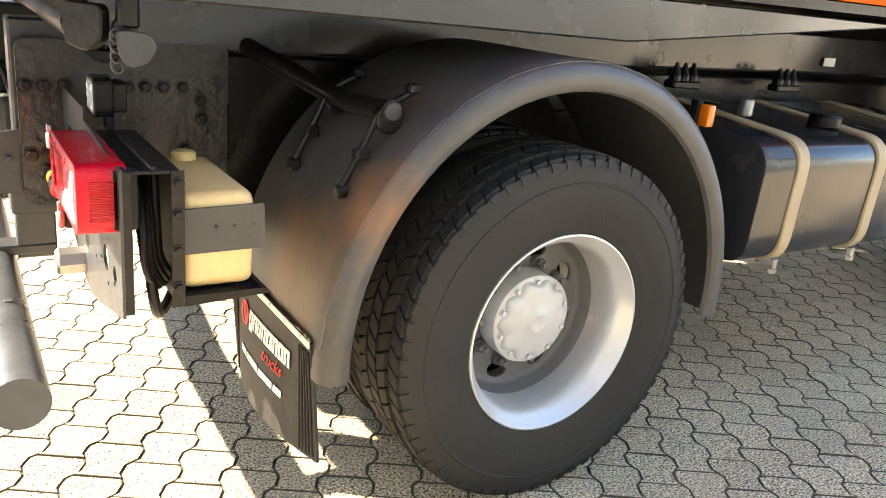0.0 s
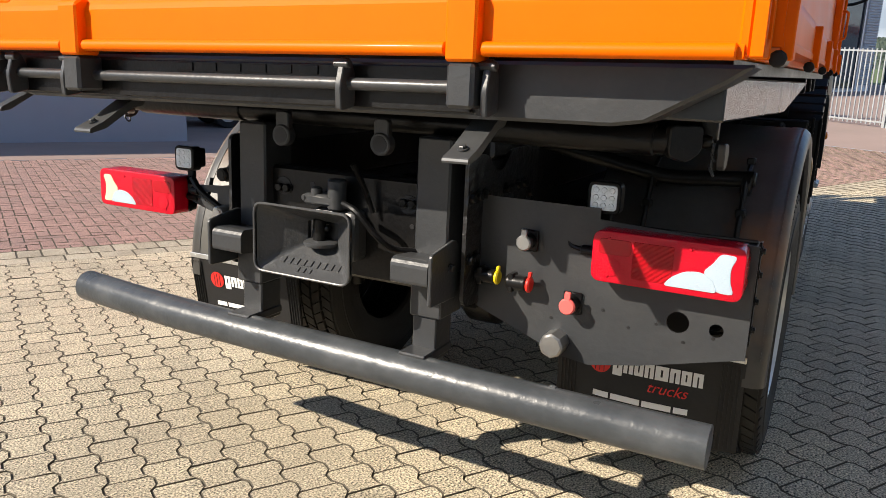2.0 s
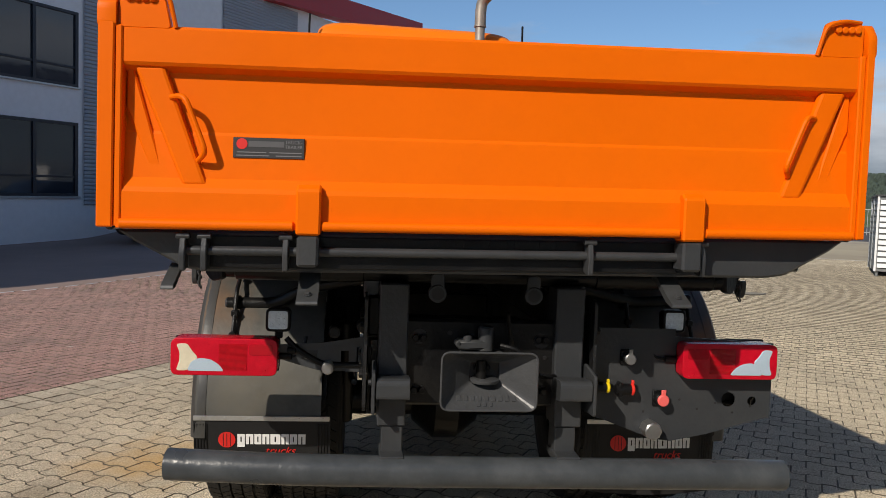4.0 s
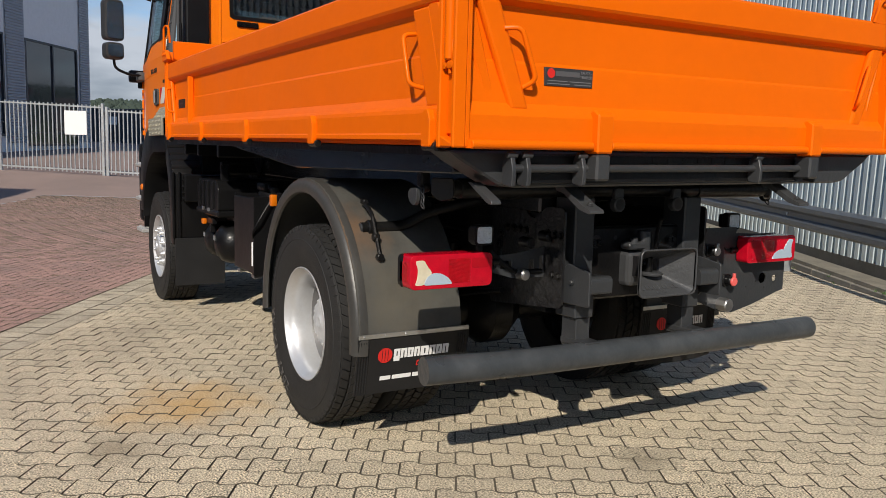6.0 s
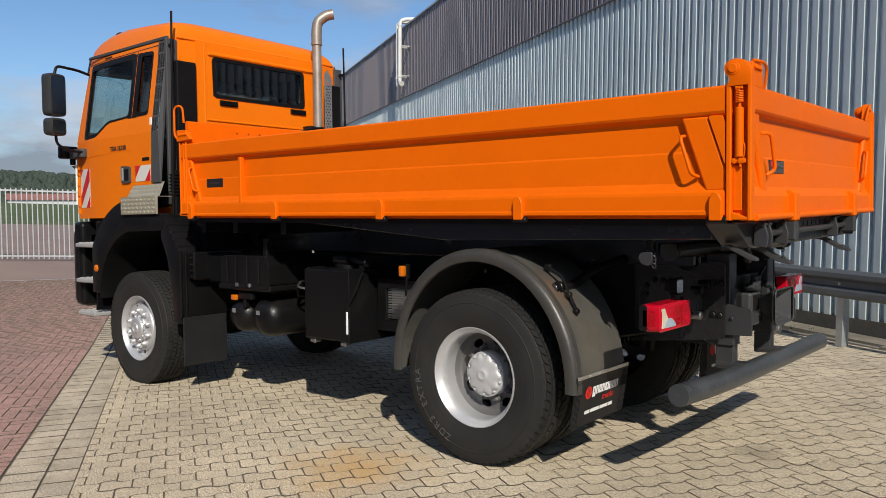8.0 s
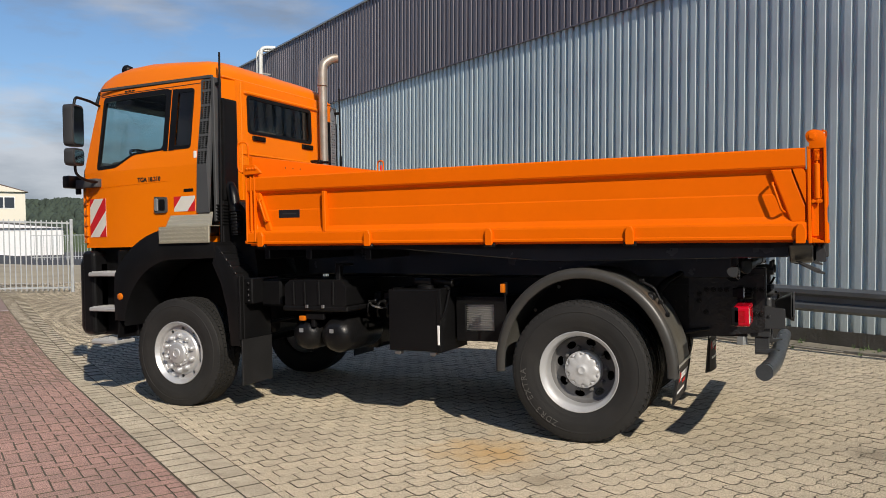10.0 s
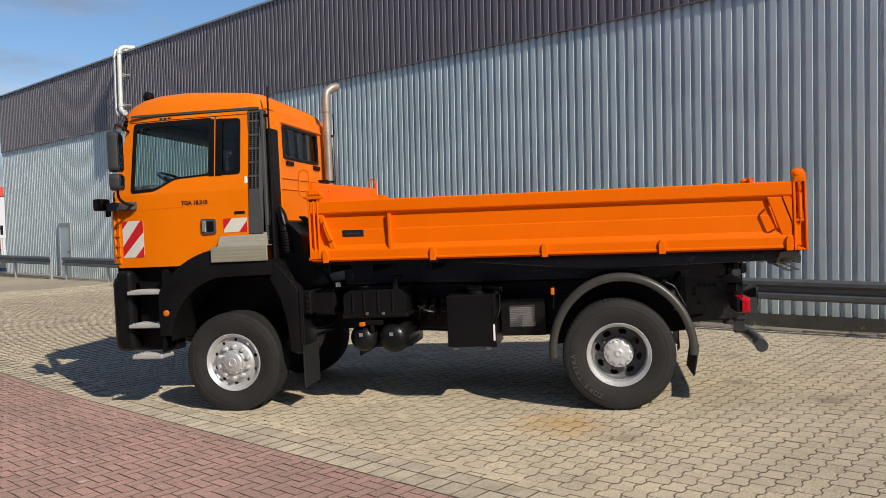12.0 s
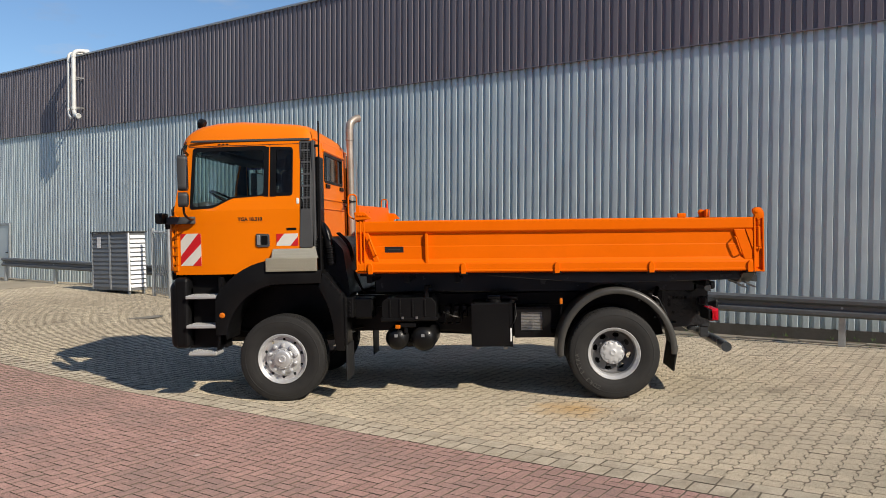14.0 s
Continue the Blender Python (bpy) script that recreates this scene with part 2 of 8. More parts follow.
def ribbed(m, scale, depth, tone):
    """Fine level ribs moulded into a lens."""
    n, l = m.node_tree.nodes, m.node_tree.links
    co, wv, bn = n.new("ShaderNodeNewGeometry"), n.new("ShaderNodeTexWave"), n.new("ShaderNodeBump")
    wv.bands_direction = "Z"
    wv.inputs["Scale"].default_value = scale
    l.new(co.outputs["Position"], wv.inputs["Vector"])
    bn.inputs["Strength"].default_value, bn.inputs["Distance"].default_value = depth, 0.004
    l.new(wv.outputs["Fac"], bn.inputs["Height"])
    b = n["Principled BSDF"]
    l.new(bn.outputs["Normal"], b.inputs["Normal"])
    return m


RIB_LENS = ribbed(material("ribbed_red_lens", (0.58, 0.004, 0.014), 0.22, spec=0.35, vary=0.2, scale=30, coat=0.3), 95.0, 0.9, 0.2)
DEEP_LENS = material("deep_red_lens", (0.36, 0.002, 0.010), 0.2, spec=0.35, vary=0.2, scale=25, coat=0.3)
YELLOW = material("yellow_plastic", (0.75, 0.55, 0.01), 0.4)
RED = material("red_plastic", (0.7, 0.03, 0.02), 0.4)
PINK_CAP = material("faded_red_plastic", (0.75, 0.12, 0.11), 0.45)
WHITE = material("white_print", (0.8, 0.8, 0.79), 0.6, vary=0.04)
RED_PRINT = material("red_print", (0.65, 0.02, 0.015), 0.5, vary=0.04)
REFLECT_RED = material("red_reflective_film", (0.55, 0.015, 0.02), 0.4, vary=0.1)
REFLECT_WHITE = material("white_reflective_film", (0.66, 0.64, 0.58), 0.45, vary=0.1)
PLATE_GREY = material("grey_label_plate", (0.035, 0.035, 0.037), 0.45)
FADED_PRINT = material("faded_print", (0.17, 0.17, 0.18), 0.55)
LETTER = material("dark_lettering", (0.01, 0.01, 0.011), 0.5)
CANISTER = material("yellowed_plastic", (0.66, 0.5, 0.24), 0.45, vary=0.25, scale=5, stain=(0.5, 0.27, 0.08), stain_amount=0.5, stain_scale=4)
SEAT = material("dark_seat_cloth", (0.035, 0.036, 0.04), 0.9, vary=0.3, scale=30)
TRIM = material("grey_cab_trim", (0.05, 0.053, 0.056), 0.7, vary=0.2)
VIOLET = material("violet_curtain", (0.09, 0.06, 0.22), 0.9, vary=0.2)
GLASS = glass("cab_glass", (0.80, 0.87, 0.86), 0.04)
DARK_GLASS = glass("dark_cab_glass", (0.32, 0.315, 0.30), 0.10)
MIRROR = material("mirror_glass", (0.8, 0.82, 0.84), 0.12, metal=1.0, vary=0.0)
EXHAUST = material("heated_exhaust_steel", (0.33, 0.31, 0.275), 0.48, metal=0.5, vary=0.25, scale=7, stain=(0.25, 0.17, 0.1), stain_amount=0.5, stain_scale=5)
GALV = material("galvanised_steel", (0.42, 0.44, 0.45), 0.45, metal=0.7, vary=0.2, scale=12, bump=0.05)
WALL_GREY = material("light_grey_sheet_metal", (0.535, 0.615, 0.625), 0.45, metal=0.1, vary=0.1, scale=1.5, stain=(0.38, 0.43, 0.47), stain_amount=0.5, stain_scale=0.8)
WALL_DARK = material("brown_grey_sheet_metal", (0.168, 0.15, 0.163), 0.5, metal=0.1, vary=0.1, scale=1.5)
WALL_BLUE = material("grey_cladding", (0.3, 0.33, 0.37), 0.5, vary=0.08, scale=2)
WALL_WHITE = material("white_plaster", (0.74, 0.75, 0.76), 0.8, vary=0.08, bump=0.2)
CONCRETE = material("dark_plinth_concrete", (0.09, 0.085, 0.075), 0.9, vary=0.3, bump=0.5, bump_scale=30, stain=(0.05, 0.05, 0.035), stain_amount=0.7, stain_scale=3)
STRIP = material("dusty_gravel_strip", (0.20, 0.18, 0.14), 0.95, vary=0.35, scale=6, bump=0.8, bump_scale=45, stain=(0.09, 0.085, 0.06), stain_amount=0.6, stain_scale=2)
CREAM = material("cream_render", (0.70, 0.66, 0.56), 0.85, vary=0.08, scale=0.4)
BROWN_ROOF = material("brown_roof_edge", (0.11, 0.075, 0.06), 0.8, vary=0.2)
WORKS = material("sooty_brick_works", (0.075, 0.065, 0.066), 0.85, vary=0.3, scale=0.6)
SIDING = material("pale_grey_siding", (0.56, 0.575, 0.59), 0.6, vary=0.06, scale=0.5)
HALL_BAND = material("signal_red_sheet", (0.55, 0.045, 0.03), 0.5, vary=0.05)
KERB = material("kerb_concrete", (0.19, 0.175, 0.145), 0.9, vary=0.25, bump=0.4, bump_scale=60, stain=(0.12, 0.11, 0.08), stain_amount=0.6, stain_scale=4, piece=0.15)
WINDOW = material("window_pane", (0.02, 0.028, 0.04), 0.06, vary=0.1, spec=0.9)
FRAME_DARK = material("dark_window_frame", (0.02, 0.022, 0.03), 0.45)
FASCIA = material("red_fascia", (0.4, 0.02, 0.025), 0.5)
ROOF = material("roof_felt", (0.08, 0.08, 0.08), 0.9)
CAR_PAINT = material("black_car_paint", (0.015, 0.015, 0.018), 0.2, coat=0.8)
CAR_WHITE = material("white_car_paint", (0.7, 0.7, 0.7), 0.3, coat=0.6)
CAR_RED = material("red_car_paint", (0.45, 0.03, 0.03), 0.3, coat=0.6)
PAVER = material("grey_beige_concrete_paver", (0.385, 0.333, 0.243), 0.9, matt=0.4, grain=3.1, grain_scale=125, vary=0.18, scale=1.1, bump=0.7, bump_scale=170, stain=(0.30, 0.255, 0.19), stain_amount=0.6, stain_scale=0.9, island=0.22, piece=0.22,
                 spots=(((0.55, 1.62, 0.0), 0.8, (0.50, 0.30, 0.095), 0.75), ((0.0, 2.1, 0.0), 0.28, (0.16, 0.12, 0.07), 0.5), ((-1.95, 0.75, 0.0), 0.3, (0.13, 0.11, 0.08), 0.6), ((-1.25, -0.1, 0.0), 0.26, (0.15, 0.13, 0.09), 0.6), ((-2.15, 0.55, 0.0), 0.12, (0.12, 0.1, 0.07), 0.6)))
BORDER = material("light_concrete_border_stone", (0.285, 0.250, 0.190), 0.9, matt=0.4, grain=2.2, grain_scale=115, vary=0.2, scale=2, bump=0.4, bump_scale=120, stain=(0.17, 0.145, 0.10), stain_amount=0.7, stain_scale=3.0, island=0.34, piece=0.34)
BRICK = material("red_brick_paver", (0.252, 0.156, 0.132), 0.9, matt=0.4, grain=2.6, grain_scale=125, vary=0.2, scale=1.2, bump=0.5, bump_scale=150, stain=(0.20, 0.15, 0.13), stain_amount=0.65, stain_scale=1.3, island=0.26, piece=0.26,
                 spots=(((4.50, 2.93, 0.0), 0.05, (0.5, 0.42, 0.38), 0.8), ((4.43, 2.886, 0.0), 0.05, (0.5, 0.42, 0.38), 0.8), ((4.35, 2.84, 0.0), 0.04, (0.5, 0.42, 0.38), 0.7), ((4.08, 3.40, 0.0), 0.06, (0.55, 0.45, 0.4), 0.9)))
JOINT = material("joint_sand", (0.098, 0.083, 0.06), 1.0, vary=0.4, bump=0.6, bump_scale=60)
GROUND = material("far_ground", (0.36, 0.313, 0.225), 0.95, vary=0.2, scale=0.4, stain=(0.2, 0.16, 0.12), stain_amount=0.5, stain_scale=0.3)
RED_GROUND = material("far_red_paving", (0.255, 0.185, 0.158), 0.95, vary=0.2, scale=0.8, stain=(0.19, 0.15, 0.13), stain_amount=0.5, stain_scale=0.5)
ASPHALT = material("asphalt", (0.06, 0.06, 0.062), 0.9, vary=0.2, bump=0.4, bump_scale=80)
GRASS = material("grass", (0.058, 0.088, 0.024), 0.95, vary=0.4, scale=0.5, stain=(0.16, 0.15, 0.06), stain_amount=0.5, stain_scale=0.3)
WOODS = material("far_woods", (0.034, 0.048, 0.035), 0.95, vary=0.4, scale=0.15, island=0.3)
LEAVES = material("hedge_leaves", (0.05, 0.09, 0.025), 0.8, vary=0.4, scale=2, island=0.6)


# ---- mesh helpers ----
def put(name, bm, mat, parent=None, label="", smooth=False):
    me = bpy.data.meshes.new(name)
    bmesh.ops.recalc_face_normals(bm, faces=bm.faces)
    bm.to_mesh(me)
    bm.free()
    for m in (mat if isinstance(mat, (list, tuple)) else (mat,)):
        me.materials.append(m)
    if smooth:
        for p in me.polygons:
            p.use_smooth = True
        me.set_sharp_from_angle(angle=radians(38))
    ob = new(name, me)
    if parent:
        ob.parent = parent
    if label:
        ob["label"] = label
    return ob


def part(name, bm, mat, parent, label="", smooth=False):
    return put(name, bm, mat, parent, label, smooth)


def join(*many):
    out = bmesh.new()
    for b in many:
        me = bpy.data.meshes.new("t")
        b.to_mesh(me)
        b.free()
        out.from_mesh(me)
        bpy.data.meshes.remove(me)
    return out


def box(x0, x1, y0, y1, z0, z1, bevel=0.0, seg=1, m=None):
    bm = bmesh.new()
    bmesh.ops.create_cube(bm, size=1)
    for v in bm.verts:
        v.co = ((x0 + x1) / 2 + v.co.x * (x1 - x0), (y0 + y1) / 2 + v.co.y * (y1 - y0), (z0 + z1) / 2 + v.co.z * (z1 - z0))
    if bevel:
        bmesh.ops.bevel(bm, geom=bm.edges[:], offset=bevel, segments=seg, affect="EDGES", profile=0.5, clamp_overlap=True)
    if m:
        bm.transform(m)
    return bm


def rounded(pts, r, seg=4, closed=True):
    """The polyline with its corners rounded; works in 2D and 3D."""
    pts = [Vector(p) for p in pts]
    out = []
    for i, p in enumerate(pts):
        if not closed and i in (0, len(pts) - 1):
            out.append(p)
            continue
        a, b = pts[i - 1] - p, pts[(i + 1) % len(pts)] - p
        ra = min(r, a.length * 0.49, b.length * 0.49)
        a, b = p + a.normalized() * ra, p + b.normalized() * ra
        for k in range(seg + 1):
            t = k / seg
            out.append(a * (1 - t) ** 2 + p * 2 * t * (1 - t) + b * t ** 2)
    return out


def prism(pts, axis, a0, a1, bevel=0.0, seg=1):
    """A polygon drawn in the two other axes (in the order x, y, z), drawn out along axis from a0 to a1."""
    def place(u, v, w):
        return {"x": (w, u, v), "y": (u, w, v), "z": (u, v, w)}[axis]
    bm = bmesh.new()
    lo = [bm.verts.new(place(p[0], p[1], a0)) for p in pts]
    hi = [bm.verts.new(place(p[0], p[1], a1)) for p in pts]
    bm.faces.new(lo)
    bm.faces.new(hi)
    for i in range(len(pts)):
        j = (i + 1) % len(pts)
        bm.faces.new((lo[i], lo[j], hi[j], hi[i]))
    bmesh.ops.recalc_face_normals(bm, faces=bm.faces)
    if bevel:
        bmesh.ops.bevel(bm, geom=bm.edges[:], offset=bevel, segments=seg, affect="EDGES", profile=0.5, clamp_overlap=True)
    return bm


def plate(outer, holes, place, back):
    """A sheet with openings: outlines in 2D, place(u, v) puts them into space, back is the vector through its thickness."""
    from mathutils.geometry import tessellate_polygon
    loops = [[Vector((p[0], p[1], 0)) for p in lp] for lp in (outer, *holes)]
    flat = [p for lp in loops for p in lp]
    tris = tessellate_polygon(loops)
    bm = bmesh.new()
    front = [bm.verts.new(place(p.x, p.y)) for p in flat]
    rear = [bm.verts.new(v.co + Vector(back)) for v in front]
    for t in tris:
        for ring, order in ((front, 1), (rear, -1)):
            try:
                bm.faces.new([ring[i] for i in t][::order])
            except ValueError:
                pass
    k = 0
    for lp in loops:
        for i in range(len(lp)):
            j = (i + 1) % len(lp)
            bm.faces.new((front[k + i], front[k + j], rear[k + j], rear[k + i]))
        k += len(lp)
    bmesh.ops.dissolve_limit(bm, angle_limit=0.001, verts=bm.verts, edges=bm.edges)
    return bm


def lathe(profile, seg=40, m=None):
    """(radius, along) turned round the y axis."""
    bm = bmesh.new()
    rings = []
    for r, h in profile:
        if r < 1e-6:
            rings.append([bm.verts.new((0, h, 0))])
        else:
            rings.append([bm.verts.new((r * math.cos(2 * math.pi * k / seg), h, r * math.sin(2 * math.pi * k / seg))) for k in range(seg)])
    for a, b in zip(rings, rings[1:]):
        for k in range(seg):
            j = (k + 1) % seg
            if len(a) == 1 and len(b) == 1:
                continue
            if len(a) == 1:
                bm.faces.new((a[0], b[j], b[k]))
            elif len(b) == 1:
                bm.faces.new((a[k], a[j], b[0]))
            else:
                bm.faces.new((a[k], a[j], b[j], b[k]))
    if m:
        bm.transform(m)
    return bm


def sweep(pts, r, seg=10, cap=True, closed=False):
    """A round bar along points."""
    pts = [Vector(p) for p in pts]
    bm = bmesh.new()
    rings, n = [], len(pts)
    side = None
    for i, p in enumerate(pts):
        if closed:
            d = (pts[(i + 1) % n] - pts[i - 1]).normalized()
        else:
            d = (pts[min(i + 1, n - 1)] - pts[max(i - 1, 0)]).normalized()
        if side is None:
            side = d.orthogonal().normalized()
        side = (side - d * side.dot(d)).normalized()
        up = d.cross(side)
        rings.append([bm.verts.new(p + (side * math.cos(2 * math.pi * k / seg) + up * math.sin(2 * math.pi * k / seg)) * r) for k in range(seg)])
    for i in range(n if closed else n - 1):
        a, b = rings[i], rings[(i + 1) % n]
        for k in range(seg):
            j = (k + 1) % seg
            bm.faces.new((a[k], a[j], b[j], b[k]))
    if cap and not closed:
        bm.faces.new(rings[0])
        bm.faces.new(rings[-1])
    return bm


def bar(a, b, r, seg=12):
    return sweep([a, b], r, seg)


def rod(a, b, r, bevel=0.004, seg=16):
    """A round bar with softened ends."""
    a, b = Vector(a), Vector(b)
    d = (b - a).normalized()
    bm = lathe([(0, 0), (r - bevel, 0), (r, bevel), (r, (b - a).length - bevel), (r - bevel, (b - a).length), (0, (b - a).length)], seg)
    bm.transform(Matrix.Translation(a) @ d.to_track_quat("Y", "Z").to_matrix().to_4x4())
    return bm


def bolt(p, axis, r=0.012, h=0.012):
    """A hexagon head with its washer, standing out along axis."""
    bm = join(lathe([(0, 0), (r * 1.45, 0), (r * 1.45, 0.003), (0, 0.003)], 12), lathe([(0, 0.003), (r, 0.003), (r, h * 0.85), (r * 0.8, h), (0, h)], 6))
    bm.transform(Matrix.Translation(p) @ Vector(axis).to_track_quat("Y", "Z").to_matrix().to_4x4())
    return bm


def lettering(name, words, size, m, mat, parent, depth=0.001, slant=0.0, bold=0.0):
    cu = bpy.data.curves.new("t", "FONT")
    cu.body, cu.size, cu.extrude, cu.shear, cu.offset = words, size, depth, slant, bold
    cu.align_x, cu.align_y = "CENTER", "CENTER"
    t = bpy.data.objects.new("t", cu)
    me = bpy.data.meshes.new_from_object(t)
    bpy.data.objects.remove(t)
    me.transform(m)
    me.materials.append(mat)
    me.name = name
    ob = new(name, me)
    ob.parent = parent
    return ob


def facing(at, right, up):
    """A pose whose x runs along right and whose y runs along up."""
    r, u = Vector(right).normalized(), Vector(up).normalized()
    n = r.cross(u)
    return Matrix(((r.x, u.x, n.x, at[0]), (r.y, u.y, n.y, at[1]), (r.z, u.z, n.z, at[2]), (0, 0, 0, 1)))


def empty(name, at, label, category, group="", kind=""):
    ob = new(name)
    ob.location = at
    ob.empty_display_size = 0.2
    return tagged(ob, label, category, group, kind)


# the yard: s runs along the hall's wall, n away from it; the ground rises gently towards the gate
AXIS = radians(-31)
S_DIR, N_DIR = Vector((math.cos(AXIS), math.sin(AXIS), 0)), Vector((-math.sin(AXIS), math.cos(AXIS), 0))


def rise(s):
    if s < 5:
        return 0.0
    if s < 18:
        t = (s - 5) / 13
        return 0.48 * t * t * (3 - 2 * t) * 0.55 + 0.48 * t * 0.45
    if s < 80:
        return 0.48 + 0.008 * (s - 18)
    return 0.976 + 0.0214 * (s - 80)


def ease(t):
    t = min(1.0, max(0.0, t))
    return t * t * (3 - 2 * t)


def lift(s, n):
    """The ground climbs away from the hall past the gate."""
    up = 0.033 * min(18.0, max(0.0, n - 2)) * ease((s - 12) / 4.4)
    up += (0.028 * max(0.0, min(s, 45) - 20) + 0.05 * min(25.0, max(0.0, s - 45))) * ease((n + 2) / 10)
    return up * (1 - ease((s - 80) / 60))


def yard(s, n, z=0.0):
    p = S_DIR * s + N_DIR * n
    return Vector((p.x, p.y, z + rise(s) + lift(s, n)))


LEAN = Matrix.Rotation(radians(-1.5), 4, "Y")
SITE = LEAN @ Matrix.Rotation(AXIS, 4, "Z")


def site(bm):
    """From the yard's own axes (s, n, height over the level line) into the world, plumb with the hall."""
    bm.transform(SITE)
    return bm


# ---- the truck: x forward from the rear axle, y to its left ----
truck = empty("dump_truck", (0, 0, 0), "orange three-way tipper truck with black chassis, parked on the yard", "truck")


ROLL = 0.0155


def bed(bm):
    """The dump body rises towards the cab and leans a little to its left."""
    for v in bm.verts:
        v.co.z += 0.0115 * (v.co.x + 1.64) - ROLL * v.co.y
        v.co.y *= 0.976 if v.co.y < 0 else 1.0
    return bm


# -- wheels, built along +y (outwards) round the origin --
TYRE_R = 0.528


def tread_blocks(width, rows, count, r0, r1, skew):
    bm = bmesh.new()
    pitch = width / rows
    for k in range(rows):
        y0, y1 = -width / 2 + k * pitch + 0.005, -width / 2 + (k + 1) * pitch - 0.005
        for i in range(count):
            a = 2 * math.pi * (i + (0.5 if k % 2 else 0.0)) / count
            w = 2 * math.pi / count * 0.85
            vs = []
            for r, sh in ((r0, 0.0), (r1 - (0.006 if k in (0, rows - 1) else 0.0), 0.006)):
                for y, off in ((y0, -skew), (y1, skew)):
                    for s in (-1, 1):
                        an = a + off * (1 if k % 2 else -1) + s * w / 2 * (1 - sh)
                        vs.append(bm.verts.new((r * math.cos(an), y, r * math.sin(an))))
            b0, b1, b2, b3, t0, t1, t2, t3 = vs
            for f in ((t0, t1, t3, t2), (b0, b1, t1, t0), (b1, b3, t3, t1), (b3, b2, t2, t3), (b2, b0, t0, t2)):
                bm.faces.new(f)
    return bm


def tyre_mesh(w, r):
    h = w / 2
    prof = [(0.292, h * 0.78), (0.300, h * 0.86), (0.315, h * 0.90), (0.325, h * 0.90), (0.33, h * 0.92), (0.345, h * 0.925), (0.37, h * 0.965), (0.40, h * 1.0), (0.43, h * 1.0), (0.445, h * 0.992),
            (0.447, h * 1.005), (0.452, h * 1.005), (0.454, h * 0.985), (r - 0.045, h * 0.955), (r - 0.03, h * 0.935), (r - 0.018, h * 0.90), (r - 0.016, h * 0.86)]
    prof = prof + [(a, -b) for a, b in reversed(prof)]
    return lathe(prof, 72)


def shoulder_notches(w, r, count):
    """Short lugs round both shoulders of the tread."""
    bm = bmesh.new()
    for side in (-1, 1):
        for i in range(count):
            a = 2 * math.pi * i / count
            d = 2 * math.pi / count * 0.28
            vs = []
            for rr, yy in ((r - 0.034, w * 0.482), (r - 0.034, w * 0.452), (r - 0.011, w * 0.452), (r - 0.014, w * 0.463)):
                for s in (-1, 1):
                    vs.append(bm.verts.new((rr * math.cos(a + s * d), side * yy, rr * math.sin(a + s * d))))
            a0, a1, b0, b1, c0, c1, d0, d1 = vs
            for f in ((a0, a1, d1, d0), (d0, d1, c1, c0), (a0, d0, c0, b0), (a1, b1, c1, d1)):
                bm.faces.new(f)
    return bm


def ring_holes(name, radii, y, thick, holes, hole_r, at_r, mat, parent, oval=1.0, turn=0.0):
    outer = [(radii[1] * math.cos(2 * math.pi * k / 48), radii[1] * math.sin(2 * math.pi * k / 48)) for k in range(48)]
    inner = [[(radii[0] * math.cos(-2 * math.pi * k / 24), radii[0] * math.sin(-2 * math.pi * k / 24)) for k in range(24)]]
    for h in range(holes):
        a = 2 * math.pi * (h + turn) / holes
        lp = []
        for k in range(12):
            b = -2 * math.pi * k / 12
            u, v = hole_r * math.cos(b), hole_r * oval * math.sin(b)
            lp.append(((at_r + u) * math.cos(a) - v * math.sin(a), (at_r + u) * math.sin(a) + v * math.cos(a)))
        inner.append(lp)
    bm = plate(outer, inner, lambda u, v: Vector((u, y, v)), (0, -thick, 0))
    return part(name, bm, mat, parent)


def scalloped_cap():
    """The cast hub cap: a flat flange and a raised dome whose edge is waved round the bolts."""
    bm = lathe([(0.140, -0.215), (0.140, -0.148), (0.138, -0.142), (0.132, -0.139), (0.121, -0.138), (0.117, -0.130), (0.109, -0.123), (0.095, -0.119), (0.060, -0.115), (0.034, -0.111), (0.030, -0.107), (0.024, -0.106), (0.018, -0.109), (0, -0.110)], 80)
    for v in bm.verts:
        r = math.hypot(v.co.x, v.co.z)
        if 0.09 < r < 0.125:
            k = 1 + 0.075 * math.cos(10 * math.atan2(v.co.z, v.co.x))
            v.co.x, v.co.z = v.co.x * k, v.co.z * k
    return bm


